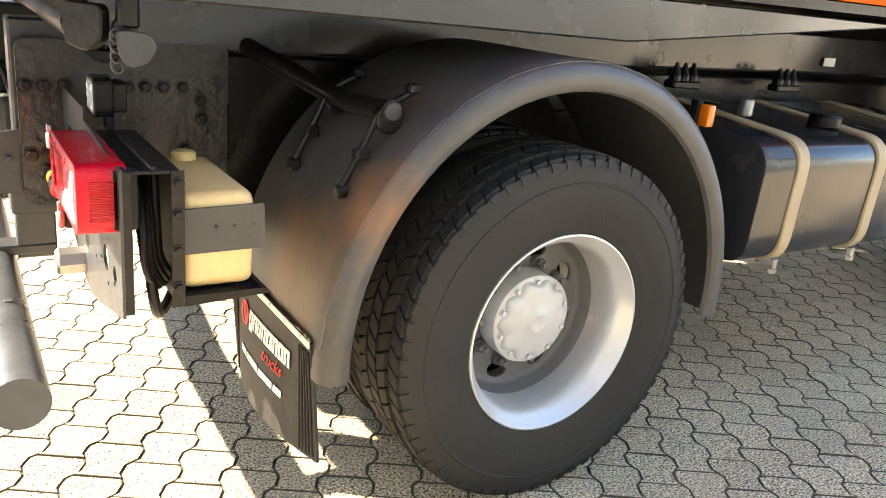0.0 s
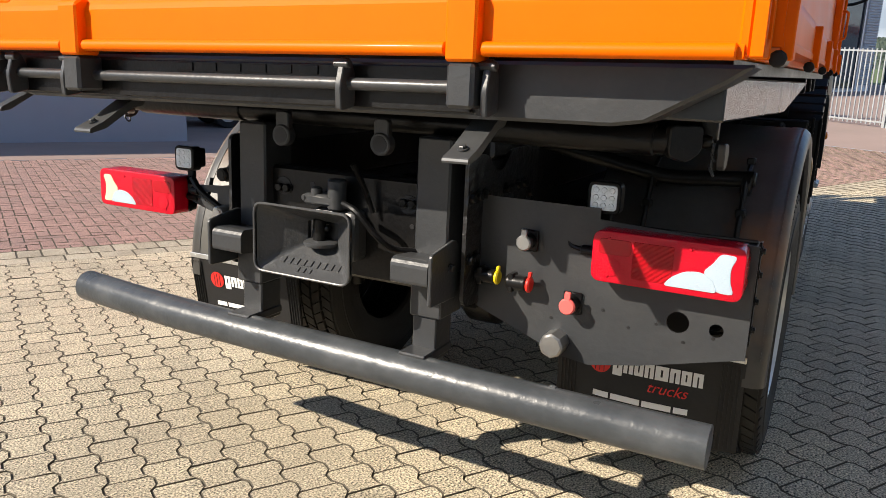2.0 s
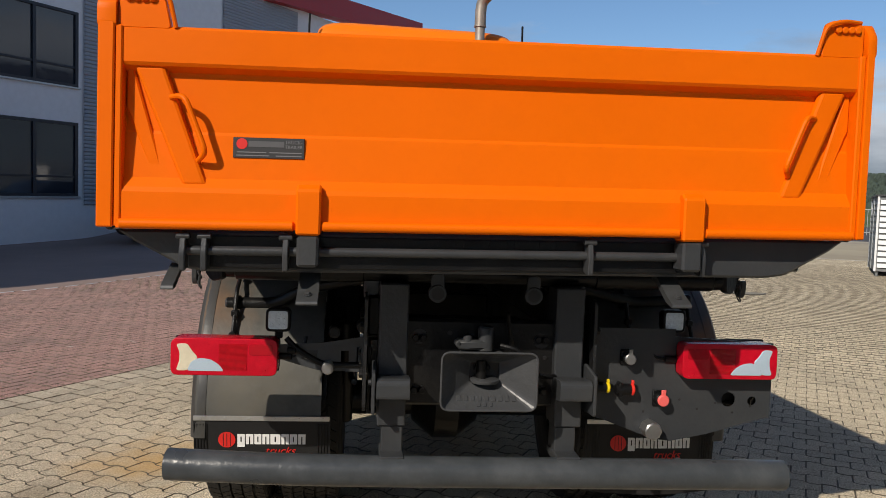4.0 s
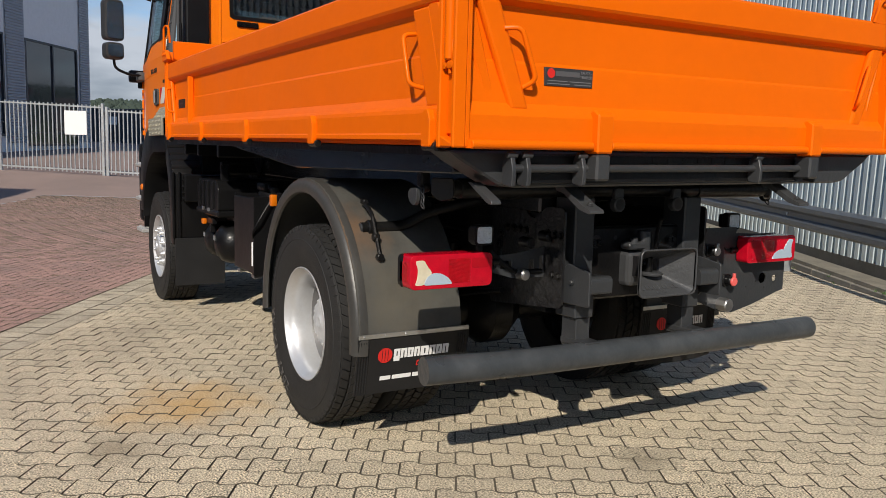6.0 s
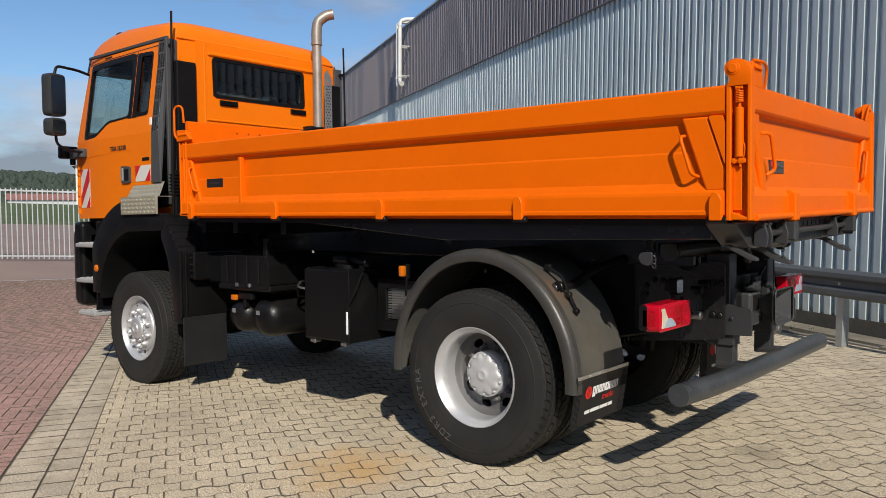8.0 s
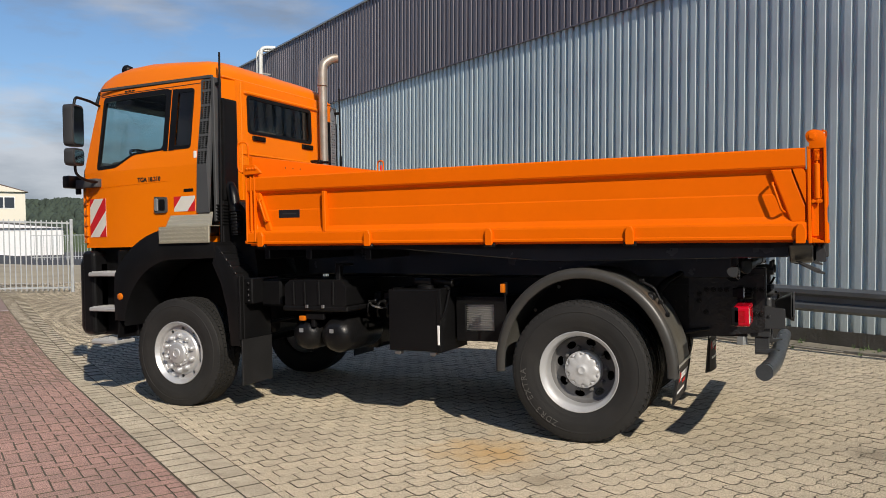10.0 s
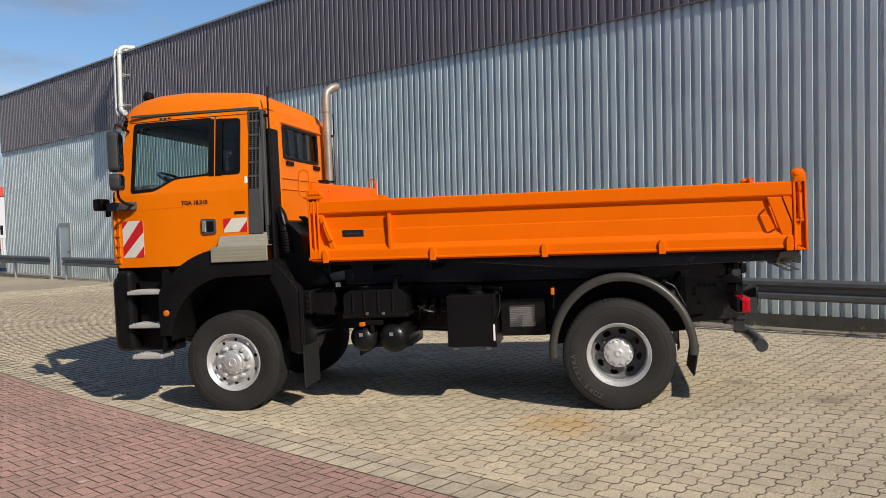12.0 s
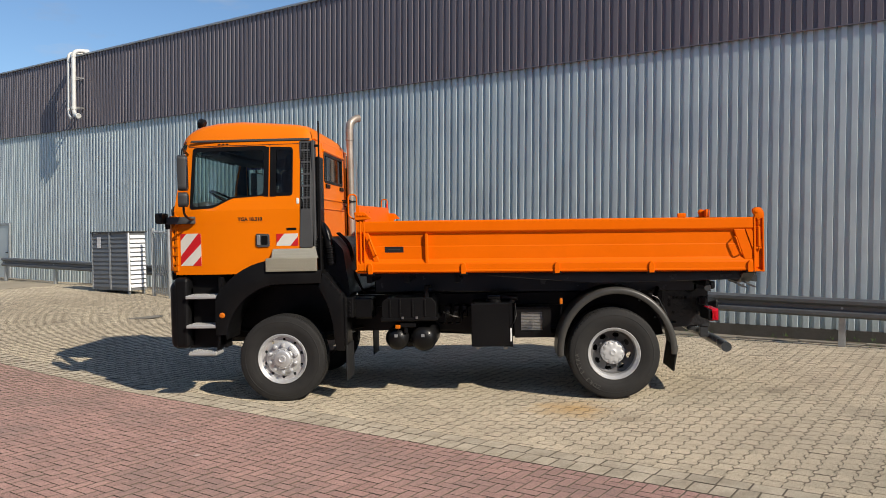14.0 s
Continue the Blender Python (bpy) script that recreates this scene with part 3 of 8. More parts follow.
def rear_wheel(dual=True):
    """A deep-dish twin wheel; the outer tyre's outer face is at y = 0."""
    rim = put("wheel", lathe([(0.258, -0.32), (0.258, -0.10), (0.262, -0.075), (0.272, -0.05), (0.286, -0.040), (0.291, -0.026), (0.297, -0.019), (0.302, -0.020), (0.303, -0.028), (0.297, -0.036), (0.284, -0.06), (0.278, -0.32)], 72), RIM, truck, "deep-dish silver steel rear wheel", smooth=True)
    part("tyre", _shift(tyre_mesh(0.30, TYRE_R), -0.155), RUBBER, rim, "dusty black truck tyre", smooth=True)
    part("tread", _shift(join(tread_blocks(0.262, 5, 62, TYRE_R - 0.022, TYRE_R, 0.022), shoulder_notches(0.30, TYRE_R, 64)), -0.155), RUBBER, rim, "worn block tread")
    if dual:
        part("tyre", _shift(tyre_mesh(0.30, TYRE_R), -0.50), RUBBER, rim, "dusty black truck tyre", smooth=True)
        part("tread", _shift(tread_blocks(0.262, 5, 62, TYRE_R - 0.022, TYRE_R, 0.022), -0.50), RUBBER, rim, "worn block tread")
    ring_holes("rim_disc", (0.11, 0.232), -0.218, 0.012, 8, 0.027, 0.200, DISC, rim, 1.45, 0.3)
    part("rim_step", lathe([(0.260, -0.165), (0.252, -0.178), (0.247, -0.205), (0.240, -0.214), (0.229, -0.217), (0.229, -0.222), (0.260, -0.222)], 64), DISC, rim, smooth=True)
    part("hub_cap", scalloped_cap(), HUB, rim, "silver-painted cast hub cap with a waved edge", smooth=True)
    for k in range(10):
        a = 2 * math.pi * (k + 0.5) / 10
        part("hub_bolt", bolt((0.121 * math.cos(a), -0.139, 0.121 * math.sin(a)), (0, 1, 0), 0.0085, 0.011), HUB, rim)
    for k in range(10):
        a = 2 * math.pi * k / 10
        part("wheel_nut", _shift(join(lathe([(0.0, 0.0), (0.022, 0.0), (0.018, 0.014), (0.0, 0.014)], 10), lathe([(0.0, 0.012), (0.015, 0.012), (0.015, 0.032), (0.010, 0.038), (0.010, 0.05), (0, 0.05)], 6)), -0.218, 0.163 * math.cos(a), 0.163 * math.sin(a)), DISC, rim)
    return rim


def _shift(bm, dy, dx=0.0, dz=0.0):
    bmesh.ops.translate(bm, verts=bm.verts, vec=(dx, dy, dz))
    return bm


def loaded(bm, r):
    """A tyre pressed flat where it stands."""
    for v in bm.verts:
        v.co.z = max(v.co.z, -r)
    return bm


def front_wheel():
    """A convex steering wheel; the tyre's outer face is at y = 0."""
    rim = put("wheel", lathe([(0.255, -0.28), (0.258, -0.10), (0.264, -0.05), (0.281, -0.034), (0.287, -0.022), (0.294, -0.015), (0.300, -0.017), (0.300, -0.03), (0.282, -0.28)], 64), RIM, truck, "silver-painted steel front wheel with ten nuts", smooth=True)
    part("tyre", loaded(_shift(tyre_mesh(0.31, TYRE_R), -0.16), 0.504), RUBBER, rim, "dusty black truck tyre", smooth=True)
    part("tread", loaded(_shift(join(tread_blocks(0.27, 6, 80, TYRE_R - 0.022, TYRE_R - 0.004, 0.008), shoulder_notches(0.31, TYRE_R, 70)), -0.16), 0.506), RUBBER, rim, "worn block tread")
    ring_holes("rim_disc", (0.10, 0.261), -0.085, 0.012, 10, 0.017, 0.228, RIM, rim, 1.15, 0.55)
    part("disc_dome", lathe([(0.214, -0.084), (0.205, -0.06), (0.19, -0.048), (0.13, -0.04), (0.128, -0.045), (0.2, -0.088)], 48), RIM, rim, smooth=True)
    part("hub_cap", lathe([(0.128, -0.085), (0.128, -0.03), (0.120, -0.018), (0.104, -0.014), (0.098, -0.002), (0.086, 0.004), (0.05, 0.006), (0.046, 0.014), (0.03, 0.018), (0.024, 0.012), (0, 0.012)], 40), RIM, rim, "silver-painted hub cap", smooth=True)
    for k in range(10):
        a = 2 * math.pi * (k + 0.55) / 10
        part("wheel_nut", _shift(lathe([(0.0, 0.0), (0.027, 0.0), (0.025, 0.02), (0.02, 0.03), (0.016, 0.034), (0.014, 0.05), (0, 0.052)], 10), -0.048, 0.165 * math.cos(a), 0.165 * math.sin(a)), RIM, rim, smooth=True)
        part("hub_bolt", bolt((0.112 * math.cos(a + 0.3), -0.018, 0.112 * math.sin(a + 0.3)), (0, 1, 0), 0.008, 0.012), RIM, rim)
    return rim


def tyre_words(words, radius, centre, step, size, wheel, mat):
    """Raised letters round a sidewall, spread about the angle centre (degrees)."""
    for k, ch in enumerate(words):
        if ch == " ":
            continue
        a = radians(centre + (k - (len(words) - 1) / 2) * step)
        out = Vector((math.cos(a), 0, math.sin(a)))
        along = Vector((math.sin(a), 0, -math.cos(a)))
        lettering("sidewall_letter", ch, size, facing(Vector((0, -0.001, 0)) + out * radius, -along, out), mat, wheel, 0.002)


SIDEWALL = material("sidewall_letters", (0.075, 0.072, 0.068), 0.7)
wheel_rl = rear_wheel()
wheel_rl.matrix_basis = pose(0, 1.18, 0.528)
wheel_rr = copy_thing(wheel_rl, pose(0.015, -1.25, 0.532, 0, 0, 180))
wheel_fl = front_wheel()
wheel_fl.matrix_basis = pose(3.92, 1.18, 0.506)
wheel_fr = copy_thing(wheel_fl, pose(3.92, -1.16, 0.506, 0, 0, 180))
tyre_words("ZDR3 EXTRA", 0.425, -33, 7.0, 0.064, wheel_rl, SIDEWALL)

# -- chassis --
for y in (0.39, -0.39):
    part("frame_rail", prism([(-0.035, 0.74), (0.035, 0.74), (0.035, 0.75), (-0.025, 0.75), (-0.025, 1.03), (0.035, 1.03), (0.035, 1.04), (-0.035, 1.04)] if y < 0 else
                             [(0.035, 0.74), (-0.035, 0.74), (-0.035, 0.75), (0.025, 0.75), (0.025, 1.03), (-0.035, 1.03), (-0.035, 1.04), (0.035, 1.04)], "x", -1.12, 5.0), BLACK, truck).location.y = y
    part("subframe_rail", box(-1.12, 3.2, y - 0.04, y + 0.04, 1.045, 1.20, 0.008), BLACK, truck)
    part("gusset_plate", prism(rounded([(-1.25, 0.78), (-0.70, 0.72), (-0.70, 1.225), (-0.94, 1.222), (-1.0, 1.165), (-1.05, 1.16), (-1.125, 1.22), (-1.25, 1.218)], 0.03), "y", y + (0.042 if y > 0 else -0.054), y + (0.054 if y > 0 else -0.042)), ROUGH_BLACK, truck, "black underseal-coated gusset plate")
    for k, (bx, bz) in enumerate(((-1.232, 1.10), (-1.186, 1.10), (-1.137, 1.10), (-0.98, 1.10), (-0.934, 1.102), (-0.884, 1.102), (-0.832, 1.103), (-0.78, 1.066), (-0.778, 1.015), (-0.826, 0.925), (-1.225, 0.917), (-1.185, 0.919))):
        part("bolt", bolt((bx, y + (0.054 if y > 0 else -0.054), bz), (0, 1 if y > 0 else -1, 0), 0.014, 0.016), BLACK, truck)
for y in (1, -1):
    perf = plate([(-0.692, 0.885), (-0.42, 0.885), (-0.42, 1.137), (-0.692, 1.137)], [[(x + 0.006 * math.cos(-t), z + 0.006 * math.sin(-t)) for t in [2 * math.pi * k / 8 for k in range(8)]] for x, z in ((-0.66, 1.10), (-0.61, 1.10), (-0.56, 1.10), (-0.60, 1.06), (-0.55, 1.06), (-0.50, 1.06), (-0.60, 1.01), (-0.68, 1.01), (-0.65, 0.96), (-0.60, 0.96), (-0.52, 1.0), (-0.50, 0.94))], lambda u, v: Vector((u, 0.433 * y, v)), (0, -0.006 * y, 0))
    part("drilled_plate", perf, BLACK, truck, "black plate with drilled holes")
for x in (-0.9, -0.2, 0.9, 1.9, 2.9):
    part("cross_member", box(x - 0.05, x + 0.05, -0.36, 0.36, 0.80, 1.0, 0.008), BLACK, truck)
part("rear_axle", join(rod((0, -0.62, 0.528), (0, 0.62, 0.528), 0.09), lathe([(0, -0.2), (0.12, -0.17), (0.21, -0.06), (0.21, 0.06), (0.12, 0.17), (0, 0.2)], 24, pose(0, 0, 0.528))), BLACK, truck, smooth=True)
part("front_axle", join(rod((3.9, -0.85, 0.528), (3.9, 0.85, 0.528), 0.08), lathe([(0, -0.18), (0.11, -0.15), (0.19, -0.05), (0.19, 0.05), (0.11, 0.15), (0, 0.18)], 24, pose(3.9, 0.15, 0.528))), BLACK, truck, smooth=True)
part("drive_shaft", rod((0.2, 0, 0.60), (2.3, 0.05, 0.72), 0.06), BLACK, truck, smooth=True)
part("transfer_case", box(2.2, 2.75, -0.28, 0.3, 0.5, 0.95, 0.05, 2), BLACK, truck)
part("engine_block", box(3.3, 4.9, -0.45, 0.45, 0.62, 1.4, 0.06, 2), BLACK, truck)
part("tipping_cylinder", join(rod((1.4, 0, 0.62), (1.5, 0, 1.42), 0.11), rod((1.35, -0.3, 0.66), (1.35, 0.3, 0.66), 0.05)), BLACK, truck, smooth=True)
for y in (0.52, -0.52):
    for x in (0.0, 3.9):
        leaf = join(*[sweep(rounded([(x - 0.85 + 0.1 * k, y * 0.92, 0.80 - 0.02 * k), (x, y * 0.92, 0.66 - 0.022 * k), (x + 0.85 - 0.1 * k, y * 0.92, 0.80 - 0.02 * k)], 0.5, 6, False), 0.014, 6) for k in range(4)])
        part("leaf_spring", leaf, BLACK, truck)
    part("shock_absorber", rod((-0.35, y, 0.5), (-0.45, y, 1.0), 0.035), BLACK, truck, smooth=True)

# -- dump body --
FLOOR_Z = 1.50
part("body_floor", bed(box(-1.56, 2.98, -1.20, 1.20, FLOOR_Z - 0.02, FLOOR_Z + 0.02)), ORANGE, truck, "orange dump body floor")
part("body_underside", bed(box(-1.55, 2.95, -1.18, 1.18, FLOOR_Z - 0.055, FLOOR_Z - 0.024)), BLACK, truck, "black underside of the dump body")
for x in (1.8, 2.4, 2.85):
    part("cross_bearer", bed(box(x - 0.03, x + 0.03, -1.14, 1.14, 1.36, 1.446, 0.006)), BLACK, truck)
for y in (1, -1):
    sill = [(-1.44, 1.462), (-1.44, 1.365), (0.2, 1.348), (0.24, 1.35), (1.55, 1.468), (1.55, 1.478)]
    part("body_sill", prism(sill, "y", *sorted((0.80 * y, 1.13 * y)), 0.006), TANK, truck, "glossy black sill under the dump body")
    part("body_beam", bed(box(-1.08, 2.9, 0.40 * y - 0.05, 0.40 * y + 0.05, 1.185, 1.44, 0.01)), TANK, truck, "glossy black long beam under the body")


def side_wall(y):
    """One drop side: folded sheet with top and bottom rails; y is +1 for the left side."""
    x0, x1 = -1.548, 2.955
    sec = [(1.185, 2.080), (1.20, 2.090), (1.255, 2.090), (1.265, 2.080), (1.265, 1.976), (1.258, 1.964), (1.228, 1.944), (1.222, 1.930), (1.222, 1.80), (1.226, 1.79), (1.232, 1.65), (1.250, 1.618), (1.262, 1.605), (1.266, 1.59), (1.266, 1.522), (1.27, 1.516), (1.27, 1.500), (1.20, 1.500), (1.196, 1.60), (1.196, 1.95), (1.185, 1.965)]
    wall = part("side_wall", bed(prism([(p[0] * y, p[1]) for p in sec], "x", x0, x1)), ORANGE, truck, "folded orange drop side of the dump body")
    yo = 1.224
    span = lambda d: (min(yo * y, d * y), max(yo * y, d * y))
    # slanting end stiffeners: a wide folded plate at the rear, a narrow one at the front, each with a gusset beside it
    part("end_rib", bed(prism([(-1.338, 1.957), (-1.464, 1.957), (-1.546, 1.715), (-1.546, 1.612), (-1.456, 1.612)], "y", *span(1.254), 0.010, 2)), ORANGE, wall)
    part("end_gusset", bed(prism(rounded([(-1.470, 1.957), (-1.534, 1.957), (-1.547, 1.93), (-1.547, 1.73)], 0.008, 2), "y", *span(1.262), 0.005)), ORANGE, wall)
    part("end_rib", bed(prism([(2.886, 1.957), (2.826, 1.957), (2.698, 1.612), (2.770, 1.612)], "y", *span(1.254), 0.010, 2)), ORANGE, wall)
    part("end_gusset", bed(prism([(2.952, 1.957), (2.940, 1.957), (2.855, 1.612), (2.952, 1.612)], "y", *span(1.246), 0.006)), ORANGE, wall)
    for grip in (((-1.352, 1.245, 1.872), (-1.350, 1.296, 1.866), (-1.404, 1.296, 1.690), (-1.418, 1.245, 1.680)), ((2.812, 1.245, 1.893), (2.806, 1.290, 1.885), (2.742, 1.290, 1.706), (2.735, 1.245, 1.698))):
        part("grab_handle", bed(sweep(rounded([(p[0], p[1] * y, p[2]) for p in grip], 0.025, 4, False), 0.0085, 10)), ORANGE, wall, smooth=True)
    part("stiffener", bed(join(box(2.13, 2.165, min(yo * y, 1.268 * y), max(yo * y, 1.268 * y), 1.60, 1.945, 0.006))), ORANGE, wall)
    for hx in (2.81, 1.72, 0.645, -0.42, -1.512):
        part("bottom_hinge", bed(join(prism(rounded([(hx - 0.03, 1.475), (hx + 0.03, 1.475), (hx + 0.03, 1.57), (hx + 0.012, 1.605), (hx - 0.012, 1.605), (hx - 0.03, 1.57)], 0.008, 2), "y", min(1.262 * y, 1.288 * y), max(1.262 * y, 1.288 * y), 0.004))), ORANGE, wall)
        part("hinge_pin", bed(rod((hx - 0.045, 1.262 * y, 1.478), (hx + 0.045, 1.262 * y, 1.478), 0.017, 0.003, 10)), BLACK, wall)
    return wall


wall_l, wall_r = side_wall(1), side_wall(-1)
part("load_label", bed(box(2.42, 2.64, 1.226, 1.230, 1.725, 1.795, 0.001)), LETTER, wall_l, "small dark load label")
part("label_bar", bed(box(2.46, 2.60, 1.2302, 1.2315, 1.755, 1.765)), PLATE_GREY, wall_l)

# tailgate
gate_sec = [(-1.585, 2.080), (-1.60, 2.090), (-1.645, 2.090), (-1.655, 2.080), (-1.655, 1.980), (-1.648, 1.970), (-1.615, 1.955), (-1.612, 1.942), (-1.612, 1.775), (-1.617, 1.765), (-1.627, 1.63), (-1.648, 1.60), (-1.656, 1.585), (-1.656, 1.503), (-1.668, 1.498), (-1.668, 1.474), (-1.60, 1.474), (-1.588, 1.60), (-1.588, 1.95)]
tailgate = part("tailgate", prism([(p[0], p[1]) for p in gate_sec], "y", -1.212, 1.212), ORANGE, truck, "folded orange tailgate of the dump body")
for v in tailgate.data.vertices:
    if v.co.z > 2.0:
        v.co.z -= 0.010 * math.exp(-((v.co.y + 0.1) / 0.35) ** 2)
for y in (1, -1):
    lo, hi = -1.642, -1.610
    part("end_rib", prism([(1.172 * y, 1.972), (1.080 * y, 1.972), (0.945 * y, 1.605), (1.022 * y, 1.605)], "x", lo, hi, 0.012, 2), ORANGE, tailgate)
    part("end_gusset", prism([(1.196 * y, 1.968), (1.176 * y, 1.968), (1.072 * y, 1.606), (1.105 * y, 1.606), (1.186 * y, 1.82), (1.196 * y, 1.84)], "x", -1.624, hi, 0.005), ORANGE, tailgate)
    part("grab_handle", sweep(rounded([(-1.64, 1.06 * y, 1.877), (-1.674, 1.012 * y, 1.880), (-1.674, 0.945 * y, 1.708), (-1.64, 0.975 * y, 1.685)], 0.03, 4, False), 0.009, 10), ORANGE, tailgate)
    part("edge_strip", box(-1.662, -1.59, min(1.20 * y, 1.221 * y), max(1.20 * y, 1.221 * y), 1.478, 2.088, 0.004), ORANGE, tailgate)
    part("hinge_strap", prism([(-1.690, 1.46), (-1.612, 1.46), (-1.612, 1.60), (-1.66, 1.62), (-1.69, 1.60)], "y", 0.63 * y - 0.038, 0.63 * y + 0.038, 0.006), ORANGE, tailgate)
    part("hinge_lug", prism([(-1.686, 1.36), (-1.60, 1.36), (-1.60, 1.458), (-1.686, 1.458)], "y", 0.63 * y - 0.034, 0.63 * y + 0.034, 0.008), DARK_GREY, tailgate)
    part("bottom_rim", rod((-1.668, min(0.676 * y, 1.20 * y), 1.487), (-1.668, max(0.676 * y, 1.20 * y), 1.487), 0.016, 0.003, 12), ORANGE, tailgate, smooth=True)
    # raised ears with the upper pin
    part("corner_ear", prism(rounded([(1.212 * y, 2.08), (1.212 * y, 2.192), (1.12 * y, 2.204), (1.082 * y, 2.198), (1.058 * y, 2.08)], 0.016, 3), "x", -1.655, -1.625, 0.006), ORANGE, tailgate)
    part("ear_loop", sweep(rounded([(-1.650, 1.20 * y, 2.198), (-1.672, 1.125 * y, 2.197), (-1.672, 1.064 * y, 2.182), (-1.655, 1.045 * y, 2.085)], 0.03, 4, False), 0.007, 8), ORANGE, tailgate, smooth=True)
    for k in range(4):
        part("ear_knob", rod((-1.666, (1.115 + 0.023 * k) * y, 2.170), (-1.652, (1.115 + 0.023 * k) * y, 2.170), 0.012, 0.003, 10), ORANGE, tailgate)
part("bottom_rim", rod((-1.668, -0.586, 1.487), (-1.668, 0.586, 1.487), 0.016, 0.003, 12), ORANGE, tailgate, smooth=True)
label = part("dealer_label", box(-1.6265, -1.614, 0.652, 0.872, 1.698, 1.762, 0.001), PLATE_GREY, tailgate, "dark grey printed label plate")
part("label_roundel", rod((-1.6275, 0.845, 1.742), (-1.6263, 0.845, 1.742), 0.017, 0.0003, 20), RED_PRINT, tailgate)
part("label_mark", box(-1.6275, -1.6263, 0.715, 0.825, 1.733, 1.751), material("grey_print", (0.09, 0.09, 0.095), 0.5), tailgate)
for k, (a, b, z) in enumerate(((0.66, 0.76, 1.716), (0.77, 0.86, 1.716), (0.66, 0.74, 1.706), (0.76, 0.862, 1.706))):
    part("label_bar", box(-1.6275, -1.6263, a, b, z - 0.0015, z + 0.0015), FADED_PRINT, tailgate)
for k, w in enumerate(("TRUCK-", "TRAILER")):
    lettering("label_words", w, 0.015, facing((-1.6273, 0.685, 1.749 - 0.015 * k), (0, -1, 0), (0, 0, 1)), FADED_PRINT, tailgate, 0.0004)

# corner posts and the latch springs
for y in (1, -1):
    a, b = min(1.222 * y, 1.27 * y), max(1.222 * y, 1.27 * y)
    post = part("corner_post", join(box(-1.577, -1.555, a, b, 1.475, 2.097, 0.004), box(-1.669, -1.650, a, b, 1.475, 2.097, 0.004), box(-1.6495, -1.5775, min(1.2235 * y, 1.232 * y), max(1.2235 * y, 1.232 * y), 1.48, 2.092, 0.003),
                                    prism([(-1.577, 1.478), (-1.650, 1.478), (-1.650, 1.490), (-1.577, 1.515)], "y", a + 0.003, b - 0.003, 0.003), box(-1.620, -1.578, min(1.233 * y, 1.243 * y), max(1.233 * y, 1.243 * y), 1.52, 1.73, 0.003)), ORANGE, truck, "orange channel-section rear corner post")
    part("post_head", prism(rounded([(-1.560, 2.082), (-1.669, 2.082), (-1.669, 2.147), (-1.640, 2.194), (-1.590, 2.204), (-1.553, 2.187), (-1.547, 2.157), (-1.560, 2.132), (-1.574, 2.117)], 0.014, 3), "y", a - 0.004, b + 0.002, 0.005, 2), ORANGE, post, smooth=True)
    yy = 1.256 * y
    part("latch_pin", join(rod((-1.588, 1.205 * y, 2.160), (-1.588, 1.282 * y, 2.160), 0.022, 0.004), rod((-1.588, 1.215 * y, 2.160), (-1.588, 1.276 * y, 2.160), 0.031, 0.003)), ORANGE, post, smooth=True)
    part("latch_rod", join(rod((-1.612, yy, 1.76), (-1.612, yy, 1.985), 0.019, 0.004, 16), rod((-1.612, yy, 1.97), (-1.612, yy, 2.082), 0.008, 0.002, 12)), ORANGE, post, smooth=True)
    part("latch_spring", sweep([(-1.612 + 0.016 * math.cos(k * 0.9), yy + 0.016 * math.sin(k * 0.9), 2.007 + 0.0011 * k) for k in range(52)], 0.0034, 6), ORANGE, post)
    part("latch_block", join(rod((-1.636, yy, 1.748), (-1.586, yy, 1.748), 0.007, 0.002, 10), *[lathe([(0, -0.012), (0.012, -0.008), (0.013, 0.008), (0, 0.012)], 10, pose(x, yy, 1.745)) for x in (-1.632, -1.618, -1.590)], rod((-1.616, yy, 1.715), (-1.616, yy, 1.76), 0.006, 0.002, 8)), ORANGE, post, smooth=True)
    part("spring_seat", box(-1.630, -1.594, yy - 0.016, yy + 0.014, 2.065, 2.079, 0.003), ORANGE, post)
    part("pull_wire", sweep(rounded([(-1.628, yy, 1.75), (-1.640, yy + 0.008 * y, 1.79), (-1.632, yy, 1.83), (-1.628, yy, 1.80)], 0.02, 4, False), 0.003, 6), ORANGE, post)
    # front posts
    fp = part("front_post", bed(join(box(2.87, 2.885, a, b, 1.50, 2.13, 0.004), box(2.96, 2.975, a, b, 1.50, 2.20, 0.004), box(2.87, 2.97, min(1.21 * y, 1.225 * y), max(1.21 * y, 1.225 * y), 1.50, 2.13, 0.003), box(2.80, 2.99, a, b, 1.50, 1.53, 0.006))), ORANGE, truck, "orange front corner post of the body")
    part("latch_rod", bed(rod((2.92, yy, 1.60), (2.92, yy, 2.10), 0.012, 0.003, 12)), ORANGE, fp, smooth=True)
    part("latch_hook", bed(prism(rounded([(2.84, 2.11), (2.97, 2.11), (2.99, 2.20), (2.93, 2.17), (2.86, 2.19)], 0.015, 2), "y", a, b, 0.004)), ORANGE, fp)
    part("loop_handle", bed(sweep(rounded([(2.962, 1.225 * y, 2.27), (2.962, 1.235 * y, 2.41), (3.055, 1.255 * y, 2.41), (3.057, 1.255 * y, 2.16), (2.99, 1.24 * y, 2.12)], 0.045, 5, False), 0.009, 10)), ORANGE, fp)
    part("latch_plate", bed(prism(rounded([(2.98, 2.11), (2.98, 2.205), (2.86, 2.20), (2.78, 2.12)], 0.01, 2), "y", min(1.255 * y, 1.285 * y), max(1.255 * y, 1.285 * y), 0.004)), ORANGE, fp)
    for k in range(4):
        part("latch_knob", bed(rod((2.84 + 0.032 * k, 1.280 * y, 2.165), (2.84 + 0.032 * k, 1.297 * y, 2.165), 0.011, 0.003, 10)), ORANGE, fp)

